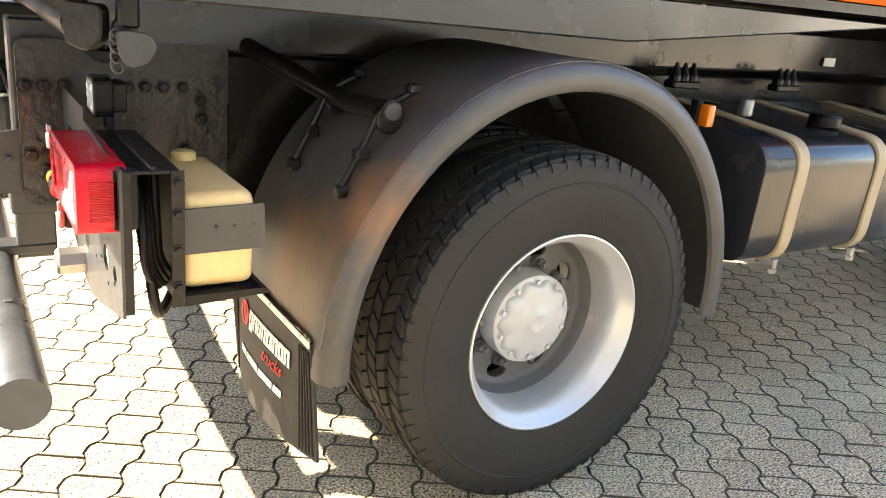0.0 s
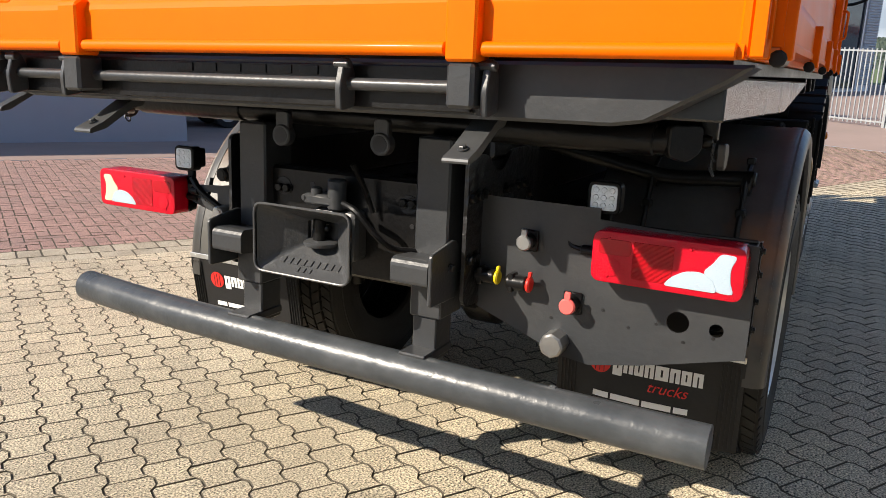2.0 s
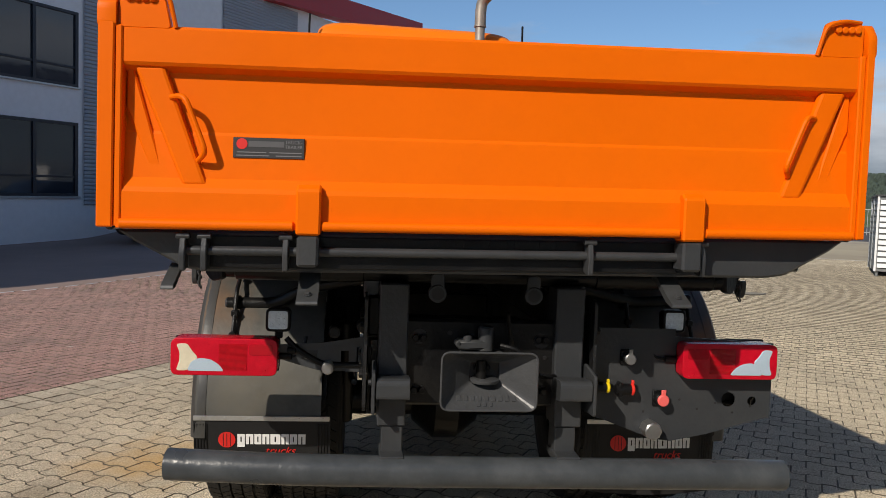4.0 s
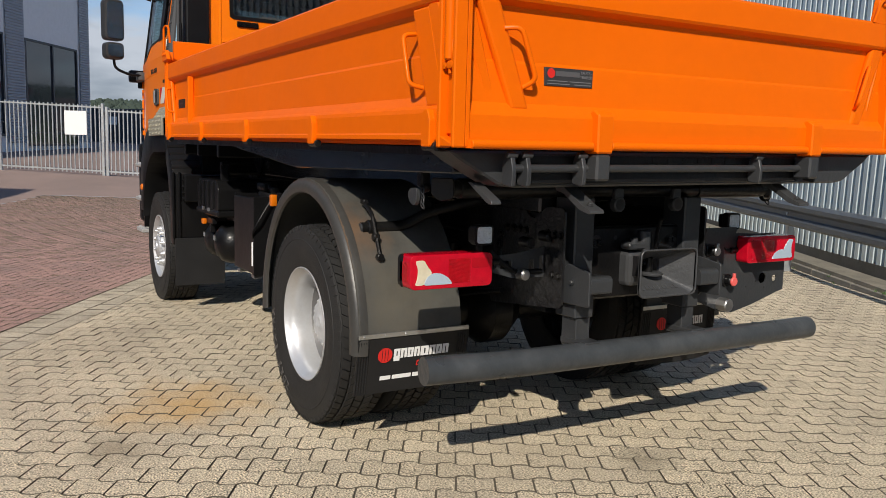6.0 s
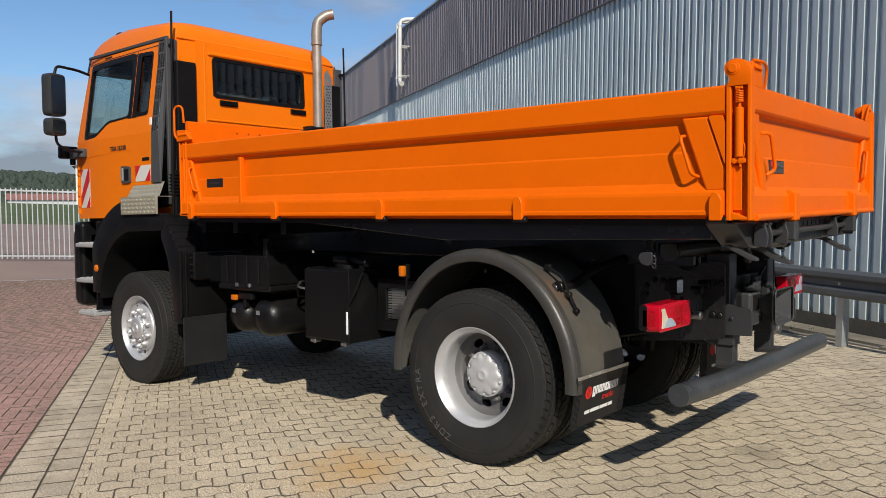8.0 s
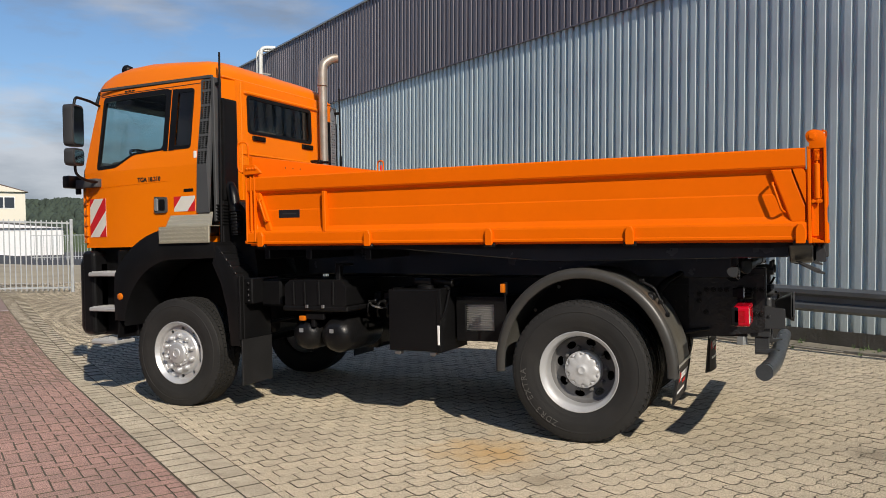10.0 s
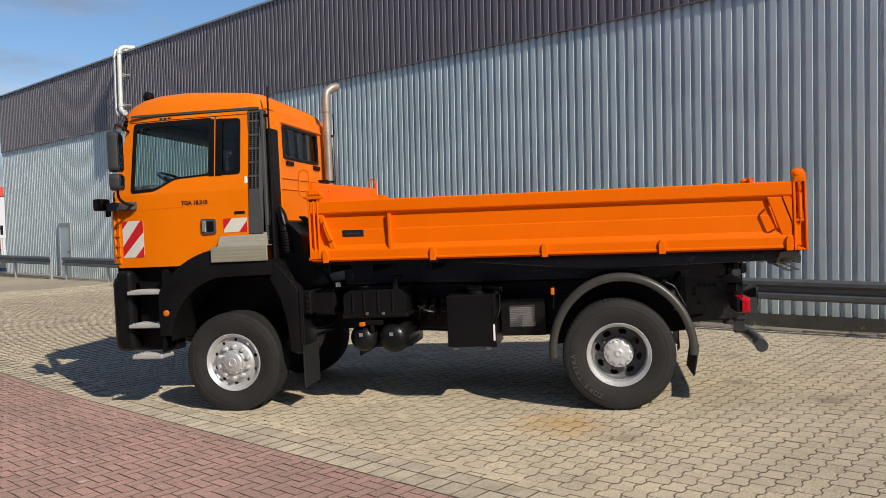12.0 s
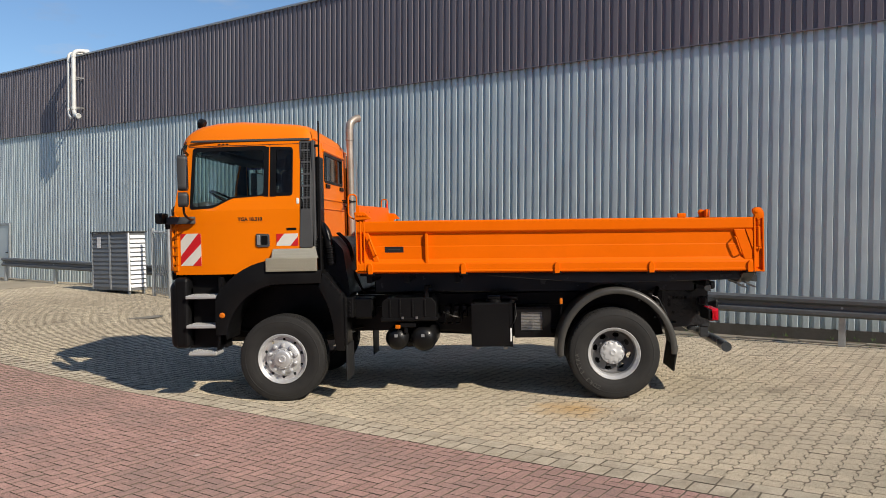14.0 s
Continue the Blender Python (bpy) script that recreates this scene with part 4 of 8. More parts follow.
headboard = part("headboard", bed(prism([(2.94, 1.52), (2.98, 1.52), (2.98, 2.275), (2.965, 2.287), (2.94, 2.275)], "y", -1.20, 1.20)), ORANGE, truck, "orange headboard of the dump body")
part("end_marker", bed(rod((2.96, -1.17, 2.28), (2.96, -1.17, 2.35), 0.012, 0.003, 10)), RED, headboard)
for k in range(3):
    part("rivet_hole", bed(rod((2.9385, 0.72 - 0.12 * k, 2.21), (2.9402, 0.72 - 0.12 * k, 2.21), 0.008, 0.0004, 8)), LETTER, headboard)
part("centre_stop", bed(box(-1.30, -1.18, -0.9, -0.85, 2.09, 2.15, 0.01)), ORANGE, wall_r)

# rear beam with the locking shaft
beam = part("rear_beam", prism([(1.235, 1.466), (1.18, 1.43), (1.02, 1.345), (0.95, 1.335), (-0.95, 1.335), (-1.02, 1.345), (-1.18, 1.43), (-1.235, 1.466)], "x", -1.585, -1.44, 0.008), DARK_GREY, truck, "dark grey tapered rear beam under the tailgate")
part("beam_face", box(-1.60, -1.586, -0.62, 0.95, 1.348, 1.452, 0.003), BLACK, beam)
part("locking_shaft", rod((-1.625, -0.62, 1.405), (-1.625, 1.02, 1.405), 0.015, 0.003), DARK_GREY, beam, smooth=True)
for k in range(6):
    part("raised_mark", box(-1.6035, -1.60, 0.30 - 0.085 * k - 0.06, 0.30 - 0.085 * k, 1.425, 1.447, 0.001), BLACK, beam)
for yy in (1.015, 0.95, 0.70, -0.29, -0.68):
    part("shaft_lever", prism(rounded([(-1.60, 1.35), (-1.66, 1.34), (-1.665, 1.40), (-1.645, 1.47), (-1.62, 1.465), (-1.60, 1.43)], 0.01, 2), "y", yy - 0.009, yy + 0.009, 0.003), DARK_GREY, beam)
    part("lever_pin", rod((-1.645, yy - 0.022, 1.452), (-1.645, yy + 0.022, 1.452), 0.011, 0.003, 10), DARK_GREY, beam)
for yy in (0.63, -0.615):
    part("lock_hook", join(prism(rounded([(-1.44, 1.345), (-1.50, 1.333), (-1.61, 1.27), (-1.66, 1.25), (-1.66, 1.236), (-1.60, 1.25), (-1.50, 1.308), (-1.46, 1.315)], 0.008, 2), "y", yy - 0.034, yy + 0.034, 0.006), bolt((-1.62, yy, 1.268), (-0.4, 0, 1), 0.009, 0.01)), HOOK, beam, "worn grey steel locking hook")
part("hook_lever", prism(rounded([(-1.50, 1.355), (-1.47, 1.355), (-1.60, 1.285), (-1.635, 1.28), (-1.63, 1.295)], 0.006, 2), "y", 1.045, 1.085, 0.004), HOOK, beam)
part("tipping_tube", join(rod((-1.155, -0.99, 1.298), (-1.155, 0.99, 1.298), 0.036), rod((-1.155, 0.45, 1.298), (-1.155, 0.93, 1.298), 0.042), rod((-1.155, -0.93, 1.298), (-1.155, -0.45, 1.298), 0.042)), BLACK, truck, "black tipping bearing tube", smooth=True)
for y in (1, -1):
    part("tube_pad", prism(rounded([(-0.045, 0.042), (0.05, 0.042), (0.05, -0.025), (0.01, -0.055), (-0.045, -0.04)], 0.016, 3), "y", -0.014, 0.014, 0.005), BLACK, truck, "worn cast bearing cap").matrix_basis = pose(-1.16, 1.0 * y, 1.30, 0, 0, 50 * y)
    part("safety_chain", join(*[sweep([(-1.115 + 0.011 * math.cos(t), 1.07 * y + (0.007 * math.sin(t) if k % 2 else 0), 1.285 - 0.019 * k + (0 if k % 2 else 0.0) + 0.014 * math.sin(t)) for t in [2 * math.pi * i / 10 for i in range(10)]], 0.003, 6, closed=True) for k in range(4)]), DARK_GREY, truck)
    part("pivot_ball", join(lathe([(0, -0.02), (0.018, -0.014), (0.021, 0), (0.018, 0.014), (0, 0.02)], 16, pose(-1.10, 1.05 * y, 1.30)), box(-1.11, -1.07, min(1.03 * y, 1.075 * y), max(1.03 * y, 1.075 * y), 1.30, 1.375, 0.006)), BLACK, truck, smooth=True)
    part("latch_tongue", prism(rounded([(-1.12, 1.30), (-1.055, 1.295), (-1.04, 1.27), (-1.06, 1.235), (-1.10, 1.225), (-1.115, 1.25)], 0.012, 2), "y", *sorted((1.08 * y, 1.10 * y)), 0.004), DARK_GREY, truck)
    part("hanger_lug", box(-1.115, -1.065, *sorted((1.035 * y, 1.07 * y)), 1.375, 1.45, 0.006), BLACK, truck)
    part("bolt", bolt((-1.09, 1.07 * y, 1.40), (0, y, 0), 0.014, 0.014), BLACK, truck)
    part("towing_eye", prism(rounded([(0.155 * y, 1.31), (0.205 * y, 1.31), (0.205 * y, 1.235), (0.18 * y, 1.205), (0.155 * y, 1.235)], 0.015, 3), "x", -1.30, -1.275, 0.004), DARK_GREY, truck)
    part("eye_ring", rod((-1.306, 0.18 * y, 1.236), (-1.27, 0.18 * y, 1.236), 0.034, 0.004, 20), DARK_GREY, truck, smooth=True)
    part("eye_hole", rod((-1.3072, 0.18 * y, 1.236), (-1.30, 0.18 * y, 1.236), 0.024, 0.0005, 18), LETTER, truck)

# the rear end of the body leans with the rest of it
for root in [o for o in truck.children if o.name.split(".")[0] in ("tailgate", "corner_post", "rear_beam")]:
    for o in (root, *root.children_recursive):
        for v in o.data.vertices:
            v.co.z -= ROLL * v.co.y
            if v.co.y < -1.222:
                v.co.y = -1.222 + (v.co.y + 1.222) * 0.55
            v.co.y *= 0.976 if v.co.y < 0 else 1.0

# posts, step blocks, underrun bar
for y in (1, -1):
    post = part("bumper_post", join(box(-1.26, -1.12, 0.335 * y - 0.055, 0.335 * y + 0.055, 0.86, 1.265, 0.006), box(-1.28, -1.14, 0.335 * y - 0.052, 0.335 * y + 0.052, 0.735, 0.86, 0.005), box(-1.27, -1.17, 0.33 * y - 0.04, 0.33 * y + 0.04, 0.60, 0.735, 0.004)), DARK_GREY, truck, "dark grey welded box post at the rear")
    part("post_foot", box(-1.345, -1.17, 0.33 * y - 0.045, 0.33 * y + 0.045, 0.612, 0.640, 0.004), DARK_GREY, post)
    part("step_block", prism(rounded([(-1.26, 0.925), (-1.37, 0.935), (-1.385, 0.92), (-1.385, 0.86), (-1.26, 0.845)], 0.01, 2), "y", 0.335 * y - 0.06, 0.335 * y + 0.06, 0.005), DARK_GREY, post)
    part("side_cheek", prism(rounded([(-1.39, 0.805), (-1.39, 0.955), (-1.25, 0.978), (-1.22, 0.96), (-1.22, 0.80)], 0.012, 3), "y", 0.405 * y - 0.006, 0.405 * y + 0.006, 0.003), DARK_GREY, post)
    part("bolt", bolt((-1.28, 0.412 * y, 0.90), (0, y, 0), 0.01, 0.012), DARK_GREY, post)
part("underrun_bar", sweep([(-1.275, 1.138, 0.590), (-1.291, 0.98, 0.588), (-1.306, 0.80, 0.585), (-1.316, 0.62, 0.583), (-1.322, 0.30, 0.580), (-1.325, 0.0, 0.578), (-1.332, -0.6, 0.575), (-1.335, -1.175, 0.572)], 0.057, 28), BAR_PAINT, truck, "blue-grey painted tubular underrun bar with dents", smooth=True)
for yy in (0.86, 0.36, -0.30, -0.76):
    part("bar_slot", box(-1.333, -1.313, yy - 0.011, yy + 0.011, 0.622, 0.6355 if yy > 0 else 0.6325, 0.002), BAR_PAINT, truck)

# coupling jaw
jx = -1.30
jaw = part("coupling_back", box(jx + 0.02, jx + 0.16, -0.085, 0.085, 0.86, 1.02, 0.02, 2), CAST, truck, "grey cast trailer coupling with open jaw")

def lip_at(u, v):
    """A place on the sloping lower face: u across, v from the throat (0) to the rim (1)."""
    return Vector((jx - 0.028 - 0.102 * v, u, 0.916 - 0.077 * v))


def funnel():
    """The coupling's guide: four sloping faces from a rounded rim to a small throat."""
    bm = bmesh.new()
    rim = rounded([(-0.173, 0.840), (0.170, 0.840), (0.170, 1.046), (-0.173, 1.046)], 0.032, 5)
    mouth = rounded([(-0.056, 0.915), (0.056, 0.915), (0.056, 0.992), (-0.056, 0.992)], 0.012, 5)
    rings = [[bm.verts.new((x, p.x, p.y)) for p in line] for line, x in ((mouth, jx - 0.012), (mouth, jx - 0.028), (rim, jx - 0.130), (rim, jx - 0.142))]
    back = [bm.verts.new(v.co + Vector((0.016, 0, 0))) for v in rings[3]]
    inner = [bm.verts.new(v.co + Vector((0.014, 0, 0))) for v in rings[1]]
    loops = [*rings, back, inner]
    for p, q in zip(loops, loops[1:]):
        for k in range(len(p)):
            m = (k + 1) % len(p)
            bm.faces.new((p[k], p[m], q[m], q[k]))
    return bm


guide = part("jaw_guide", funnel(), CAST, jaw, "grey cast guide funnel with raised lettering")
part("guide_rim", sweep([(jx - 0.142, p.x, p.y) for p in rounded([(-0.173, 0.840), (0.170, 0.840), (0.170, 1.046), (-0.173, 1.046)], 0.032, 5)], 0.0042, 8, closed=True), CAST, guide, smooth=True)
part("throat_disc", lathe([(0, 0), (0.050, 0), (0.054, 0.006), (0.054, 0.012), (0.046, 0.016), (0, 0.014)], 28, pose(jx - 0.035, 0, 0.918, 90)), CAST, jaw, "worn round coupling disc", smooth=True)
part("throat_back", box(jx - 0.005, jx + 0.02, -0.06, 0.06, 0.91, 1.0), LETTER, jaw)
for k in range(9):
    part("cast_mark", box(-0.008, 0.008, -0.012, 0.012, -0.001, 0.004, 0.001, 1, facing(lip_at(0.10 - 0.025 * k, 0.60), (0, -1, 0), (0.798, 0, 0.602))), CAST, guide)
for k in range(3):
    part("cast_mark", box(-0.006, 0.006, -0.009, 0.009, -0.001, 0.004, 0.001, 1, facing(lip_at(0.03 - 0.022 * k, 0.82), (0, -1, 0), (0.798, 0, 0.602))), CAST, guide)
part("coupling_pin", join(rod((jx - 0.028, 0.012, 0.925), (jx - 0.028, 0.012, 1.0), 0.020), rod((jx - 0.02, -0.02, 0.97), (jx - 0.02, 0.04, 0.97), 0.012)), BLACK, jaw, smooth=True)
part("actuator", join(rod((jx + 0.03, -0.01, 1.02), (jx + 0.03, -0.01, 1.115), 0.03, 0.006), box(jx, jx + 0.07, -0.02, 0.10, 1.03, 1.065, 0.008), rod((jx + 0.02, 0.06, 1.03), (jx + 0.02, 0.06, 1.085), 0.018), rod((jx + 0.0, 0.095, 1.05), (jx + 0.06, 0.095, 1.05), 0.012)), DARK_GREY, jaw, "coupling actuator with valve block", smooth=True)
part("hand_lever", sweep(rounded([(jx + 0.06, -0.12, 1.02), (jx + 0.04, -0.10, 1.10), (jx, -0.085, 1.17)], 0.03, 3, False), 0.009, 8), BLACK, jaw)
part("air_hose", sweep(rounded([(jx - 0.01, -0.06, 1.05), (jx - 0.03, -0.12, 1.04), (jx - 0.02, -0.17, 0.98), (jx - 0.0, -0.22, 0.93), (jx + 0.05, -0.29, 0.925)], 0.06, 5, False), 0.010, 8), PLASTIC, jaw, "black air hose", smooth=True)
part("rear_cross_member", join(box(-1.22, -1.16, -0.30, 0.30, 0.80, 1.13, 0.01), *[bolt((-1.22, yy, zz), (-1, 0, 0), 0.014, 0.016) for yy in (-0.22, 0.22, -0.25, 0.25) for zz in (0.86, 1.06)]), BLACK, truck)
for yy, zz, r in ((0.235, 1.065, 0.03), (-0.235, 1.055, 0.03), (-0.25, 0.99, 0.008), (0.12, 1.08, 0.01)):
    part("member_hole", rod((-1.2225, yy, zz), (-1.2205, yy, zz), r, 0.0005, 16), LETTER, truck)

# right-hand carrier plate with couplings
carrier_holes = [[(-1.036 + 0.03 * math.cos(-t), 0.817 + 0.03 * math.sin(-t)) for t in [2 * math.pi * k / 16 for k in range(16)]],
                 [(-1.136 + 0.019 * math.cos(-t), 0.812 + 0.019 * math.sin(-t)) for t in [2 * math.pi * k / 14 for k in range(14)]]]
carrier = part("carrier_plate", plate([(-0.44, 1.10), (-0.44, 0.76), (-0.52, 0.73), (-0.72, 0.655), (-0.80, 0.645), (-0.95, 0.675), (-1.17, 0.735), (-1.215, 0.745), (-1.215, 1.05), (-0.80, 1.07), (-0.80, 1.10)], carrier_holes, lambda u, v: Vector((-1.145, u, v)), (0.006, 0, 0)), DARK_GREY, truck, "dark grey carrier plate with sockets and drilled holes")
bracket = part("lamp_bracket", box(-1.139, -1.028, -1.205, -0.78, 1.037, 1.045, 0.002), BLACK, truck, "black folded lamp bracket")
part("bracket_edge", box(-1.139, -1.122, -1.212, -1.206, 0.75, 1.045, 0.001), BLACK, bracket)
part("bracket_edge", box(-1.048, -1.022, -1.212, -1.206, 0.755, 1.045, 0.001), BLACK, bracket)
part("bracket_back", box(-1.034, -1.028, -1.204, -0.80, 0.755, 1.036, 0.001), MUDFLAP, bracket)
part("bracket_hinge", rod((-1.08, -1.205, 1.049), (-1.08, -0.86, 1.049), 0.006, 0.002, 8), BLACK, bracket)
for zz in (0.80, 0.88, 0.955, 1.02):
    part("bolt", bolt((-1.035, -1.212, zz), (0, -1, 0), 0.009, 0.01), BLACK, truck)
part("bracket_hose", sweep(rounded([(-1.12, -0.95, 1.0), (-1.09, -1.15, 0.92), (-1.07, -1.16, 0.72), (-1.03, -1.05, 0.68), (-0.9, -0.8, 0.75)], 0.08, 5, False), 0.012, 8), PLASTIC, truck, smooth=True)
for k in range(4):
    part("lamp_cable", sweep(rounded([(-1.10 + 0.014 * k, -1.02 - 0.03 * k, 1.02), (-1.095 + 0.012 * k, -1.17 + 0.012 * k, 0.97 - 0.02 * k), (-1.10 + 0.015 * k, -1.185 + 0.02 * k, 0.84), (-1.06 + 0.01 * k, -1.14, 0.765 + 0.01 * k), (-0.98, -0.95, 0.80)], 0.06, 5, False), 0.007 + 0.002 * (k % 2), 8), PLASTIC, truck, smooth=True)
part("holder_plate", prism(rounded([(-1.02, 0.955), (-0.846, 0.961), (-0.844, 0.86), (-1.02, 0.858)], 0.006, 2), "y", -1.182, -1.175), DARK_GREY, truck, "grey sheet canister holder")
for hx in (-0.95, -0.91, -0.87):
    part("small_hole", rod((hx, -1.1835, 0.915), (hx, -1.1815, 0.915), 0.004, 0.0003, 8), LETTER, truck)
part("fluid_canister", box(-1.018, -0.86, -1.168, -0.80, 0.772, 0.985, 0.024, 3), CANISTER, truck, "yellowed plastic fluid canister", smooth=True)
part("canister_neck", rod((-0.93, -0.84, 0.975), (-0.93, -0.84, 1.005), 0.03, 0.006), CANISTER, truck, smooth=True)
part("canister_tray", prism([(-1.02, 0.768), (-0.85, 0.768), (-0.828, 0.755), (-1.02, 0.745)], "y", -1.19, -0.75), PLASTIC, truck)


def socket(y, z, cap, label, r=0.026):
    body = part("socket", join(rod((-1.19, y, z), (-1.145, y, z), r, 0.006), box(-1.155, -1.145, y - r * 1.1, y + r * 1.1, z - r * 1.3, z + r * 1.3, 0.003)), BLACK, truck, smooth=True)
    part("socket_cap", join(rod((-1.204, y, z), (-1.19, y, z), r * 0.95, 0.004), box(-1.203, -1.192, y - r * 0.35, y + r * 0.35, z + r * 0.5, z + r * 1.7, 0.002)), cap, body, label, smooth=True)
    return body


socket(-0.60, 0.985, STEEL, "grey metal flap cap", 0.024)


def coupling(y, z, cap, label, r):
    """An air coupling whose cap faces the side of the truck."""
    body = part("air_coupling", join(rod((-1.18, y + 0.075, z), (-1.18, y + 0.012, z), r, 0.005), rod((-1.18, y + 0.045, z), (-1.145, y + 0.045, z), r * 0.7, 0.004), box(-1.20, -1.16, y + 0.05, y + 0.066, z - r * 1.2, z + r * 1.2, 0.003)), BLACK, truck, smooth=True)
    part("coupling_cap", join(rod((-1.18, y + 0.012, z), (-1.18, y, z), r * 1.05, 0.004), box(-1.187, -1.173, y, y + 0.01, z + r * 0.8, z + r * 1.6, 0.002)), cap, body, label, smooth=True)


coupling(-0.525, 0.868, YELLOW, "yellow protective cap", 0.021)
coupling(-0.625, 0.862, RED, "red protective cap", 0.023)
socket(-0.742, 0.822, PINK_CAP, "faded red socket cap", 0.025)
part("drain_cap", rod((-1.21, -0.705, 0.70), (-1.13, -0.705, 0.70), 0.036, 0.006, 8), STEEL, truck, "worn steel plug", smooth=True)
for k in range(7):
    part("small_hole", rod((-1.1465, -0.68 - 0.075 * k, 0.79 + 0.05 * ((k * 37) % 5 - 2) / 4), (-1.1452, -0.68 - 0.075 * k, 0.79 + 0.05 * ((k * 37) % 5 - 2) / 4), 0.005, 0.0003, 8), LETTER, truck)


def tail_lamp(y, z, sign):
    """sign: +1 left lamp, -1 right lamp; its outer end is away from the middle."""
    yi, yo = y - 0.195 * sign, y + 0.195 * sign
    body = part("tail_lamp", prism(rounded([(yi, z - 0.066), (yo, z - 0.066), (yo, z + 0.066), (yi, z + 0.066)], 0.02, 4), "x", -1.155, -1.105, 0.004), PLASTIC, truck, "red and clear tail lamp in a black housing")
    lens = rounded([(yi, z - 0.07), (yo, z - 0.07), (yo, z + 0.07), (yi, z + 0.07)], 0.028, 5)
    part("red_lens", prism(lens, "x", -1.218, -1.125, 0.019, 5), RED_LENS, body, smooth=True)
    part("ribbed_lens", box(-1.2198, -1.213, min(y + 0.02 * sign, y - 0.085 * sign), max(y + 0.02 * sign, y - 0.085 * sign), z - 0.05, z + 0.05, 0.002), RIB_LENS, body)
    part("side_lens", box(-1.195, -1.15, min(yo - 0.002 * sign, yo + 0.002 * sign), max(yo - 0.002 * sign, yo + 0.002 * sign), z - 0.04, z + 0.04, 0.0015), RIB_LENS, body)
    part("deep_lens", prism(rounded([(yi + 0.018 * sign, z + 0.008), (yi + 0.105 * sign, z + 0.008), (yi + 0.105 * sign, z + 0.05), (yi + 0.018 * sign, z + 0.05)], 0.012, 4), "x", -1.2197, -1.213, 0.001), DEEP_LENS, body)
    part("lens_edge", box(-1.142, -1.130, min(yi, yo), max(yi, yo), z - 0.066, z + 0.066, 0.003), PLASTIC, body)
    # the clear piece: an upright neck near the outer end and a low half-moon running inwards
    neck = [(0.02, 0.048), (0.062, 0.05), (0.078, 0.022), (0.10, 0.0), (0.085, -0.03), (0.06, -0.052), (0.02, -0.052), (0.032, -0.02), (0.034, 0.015)]
    moon = [(0.06, -0.053), (0.075, -0.018), (0.105, -0.003), (0.145, -0.008), (0.178, -0.028), (0.197, -0.053)]
    part("clear_lens", prism(rounded([(yo - a * sign, z + b) for a, b in neck], 0.012, 4), "x", -1.2196, -1.208, 0.001), CLEAR_LENS if sign < 0 else AGED_LENS, body, "clear reversing lens")
    part("clear_lens", prism(rounded([(yo - a * sign, z + b) for a, b in moon], 0.012, 3), "x", -1.2205, -1.21, 0.001), CLEAR_LENS, body, "pale blue reversing lens")
    part("bulb_ring", lathe([(0.0, 0.0), (0.022, 0.0), (0.024, 0.002), (0.0, 0.003)], 20, Matrix.Translation((-1.2185, yi + 0.055 * sign, z - 0.026)) @ Vector((-1, 0, 0)).to_track_quat("Y", "Z").to_matrix().to_4x4()), RED_LENS, body)
    for a, b in ((0.06, 0.05), (-0.15, 0.05), (-0.15, -0.05)):
        part("lens_screw", rod((-1.221, y + a * sign, z + b), (-1.212, y + a * sign, z + b), 0.005, 0.001, 8), RED_LENS, body)
    part("cable_plug", join(rod((-1.15, yi, z - 0.005), (-1.15, yi - 0.05 * sign, z - 0.005), 0.014, 0.003), sweep(rounded([(-1.15, yi - 0.05 * sign, z - 0.005), (-1.14, yi - 0.09 * sign, z), (-1.13, yi - 0.10 * sign, z + 0.07)], 0.03, 4, False), 0.007, 8)), PLASTIC, body)
    return body


tail_lamp(0.961, 0.965, 1).location.x = 0.033
tail_lamp(-1.0, 0.985, -1)


def work_lamp(y, z):
    lamp = part("work_lamp", join(prism(rounded([(y - 0.047, z - 0.045), (y + 0.047, z - 0.045), (y + 0.047, z + 0.045), (y - 0.047, z + 0.045)], 0.02, 4), "x", -1.128, -1.085, 0.005), prism(rounded([(y - 0.038, z - 0.036), (y + 0.038, z - 0.036), (y + 0.038, z + 0.036), (y - 0.038, z + 0.036)], 0.012, 3), "x", -1.087, -1.055, 0.008), box(-1.10, -1.08, y - 0.015, y + 0.015, z - 0.075, z - 0.042, 0.003)), PLASTIC, truck, "square work lamp with nine diodes")
    part("lamp_glass", prism(rounded([(y - 0.037, z - 0.035), (y + 0.037, z - 0.035), (y + 0.037, z + 0.035), (y - 0.037, z + 0.035)], 0.012, 4), "x", -1.1295, -1.12, 0.001), LED, lamp)
    for i in range(3):
        for j in range(3):
            part("diode", rod((-1.1315, y + 0.0225 * (i - 1), z + 0.0215 * (j - 1)), (-1.129, y + 0.0225 * (i - 1), z + 0.0215 * (j - 1)), 0.0085, 0.0015, 10), LED, lamp)


work_lamp(0.772, 1.10)
work_lamp(-0.80, 1.128)
part("lamp_arm", plate([(0.385, 1.05), (0.385, 0.90), (0.62, 0.908), (0.70, 0.93), (0.765, 0.95), (0.765, 1.005), (0.60, 1.015)], [[(a, 0.935), (a, 1.0), (a - 0.018, 1.0), (a - 0.018, 0.935)] for a in (0.43, 0.47)] + [[(0.53, 0.94), (0.53, 0.985), (0.50, 0.985), (0.50, 0.94)], [(0.68, 0.95), (0.68, 0.985), (0.62, 0.985), (0.62, 0.95)]], lambda u, v: Vector((-1.12, u, v)), (0.006, 0, 0)), DARK_GREY, truck, "dark slotted lamp bracket")
part("lamp_arm_stay", box(-1.135, -1.125, 0.376, 0.392, 0.77, 0.91, 0.003), DARK_GREY, truck)
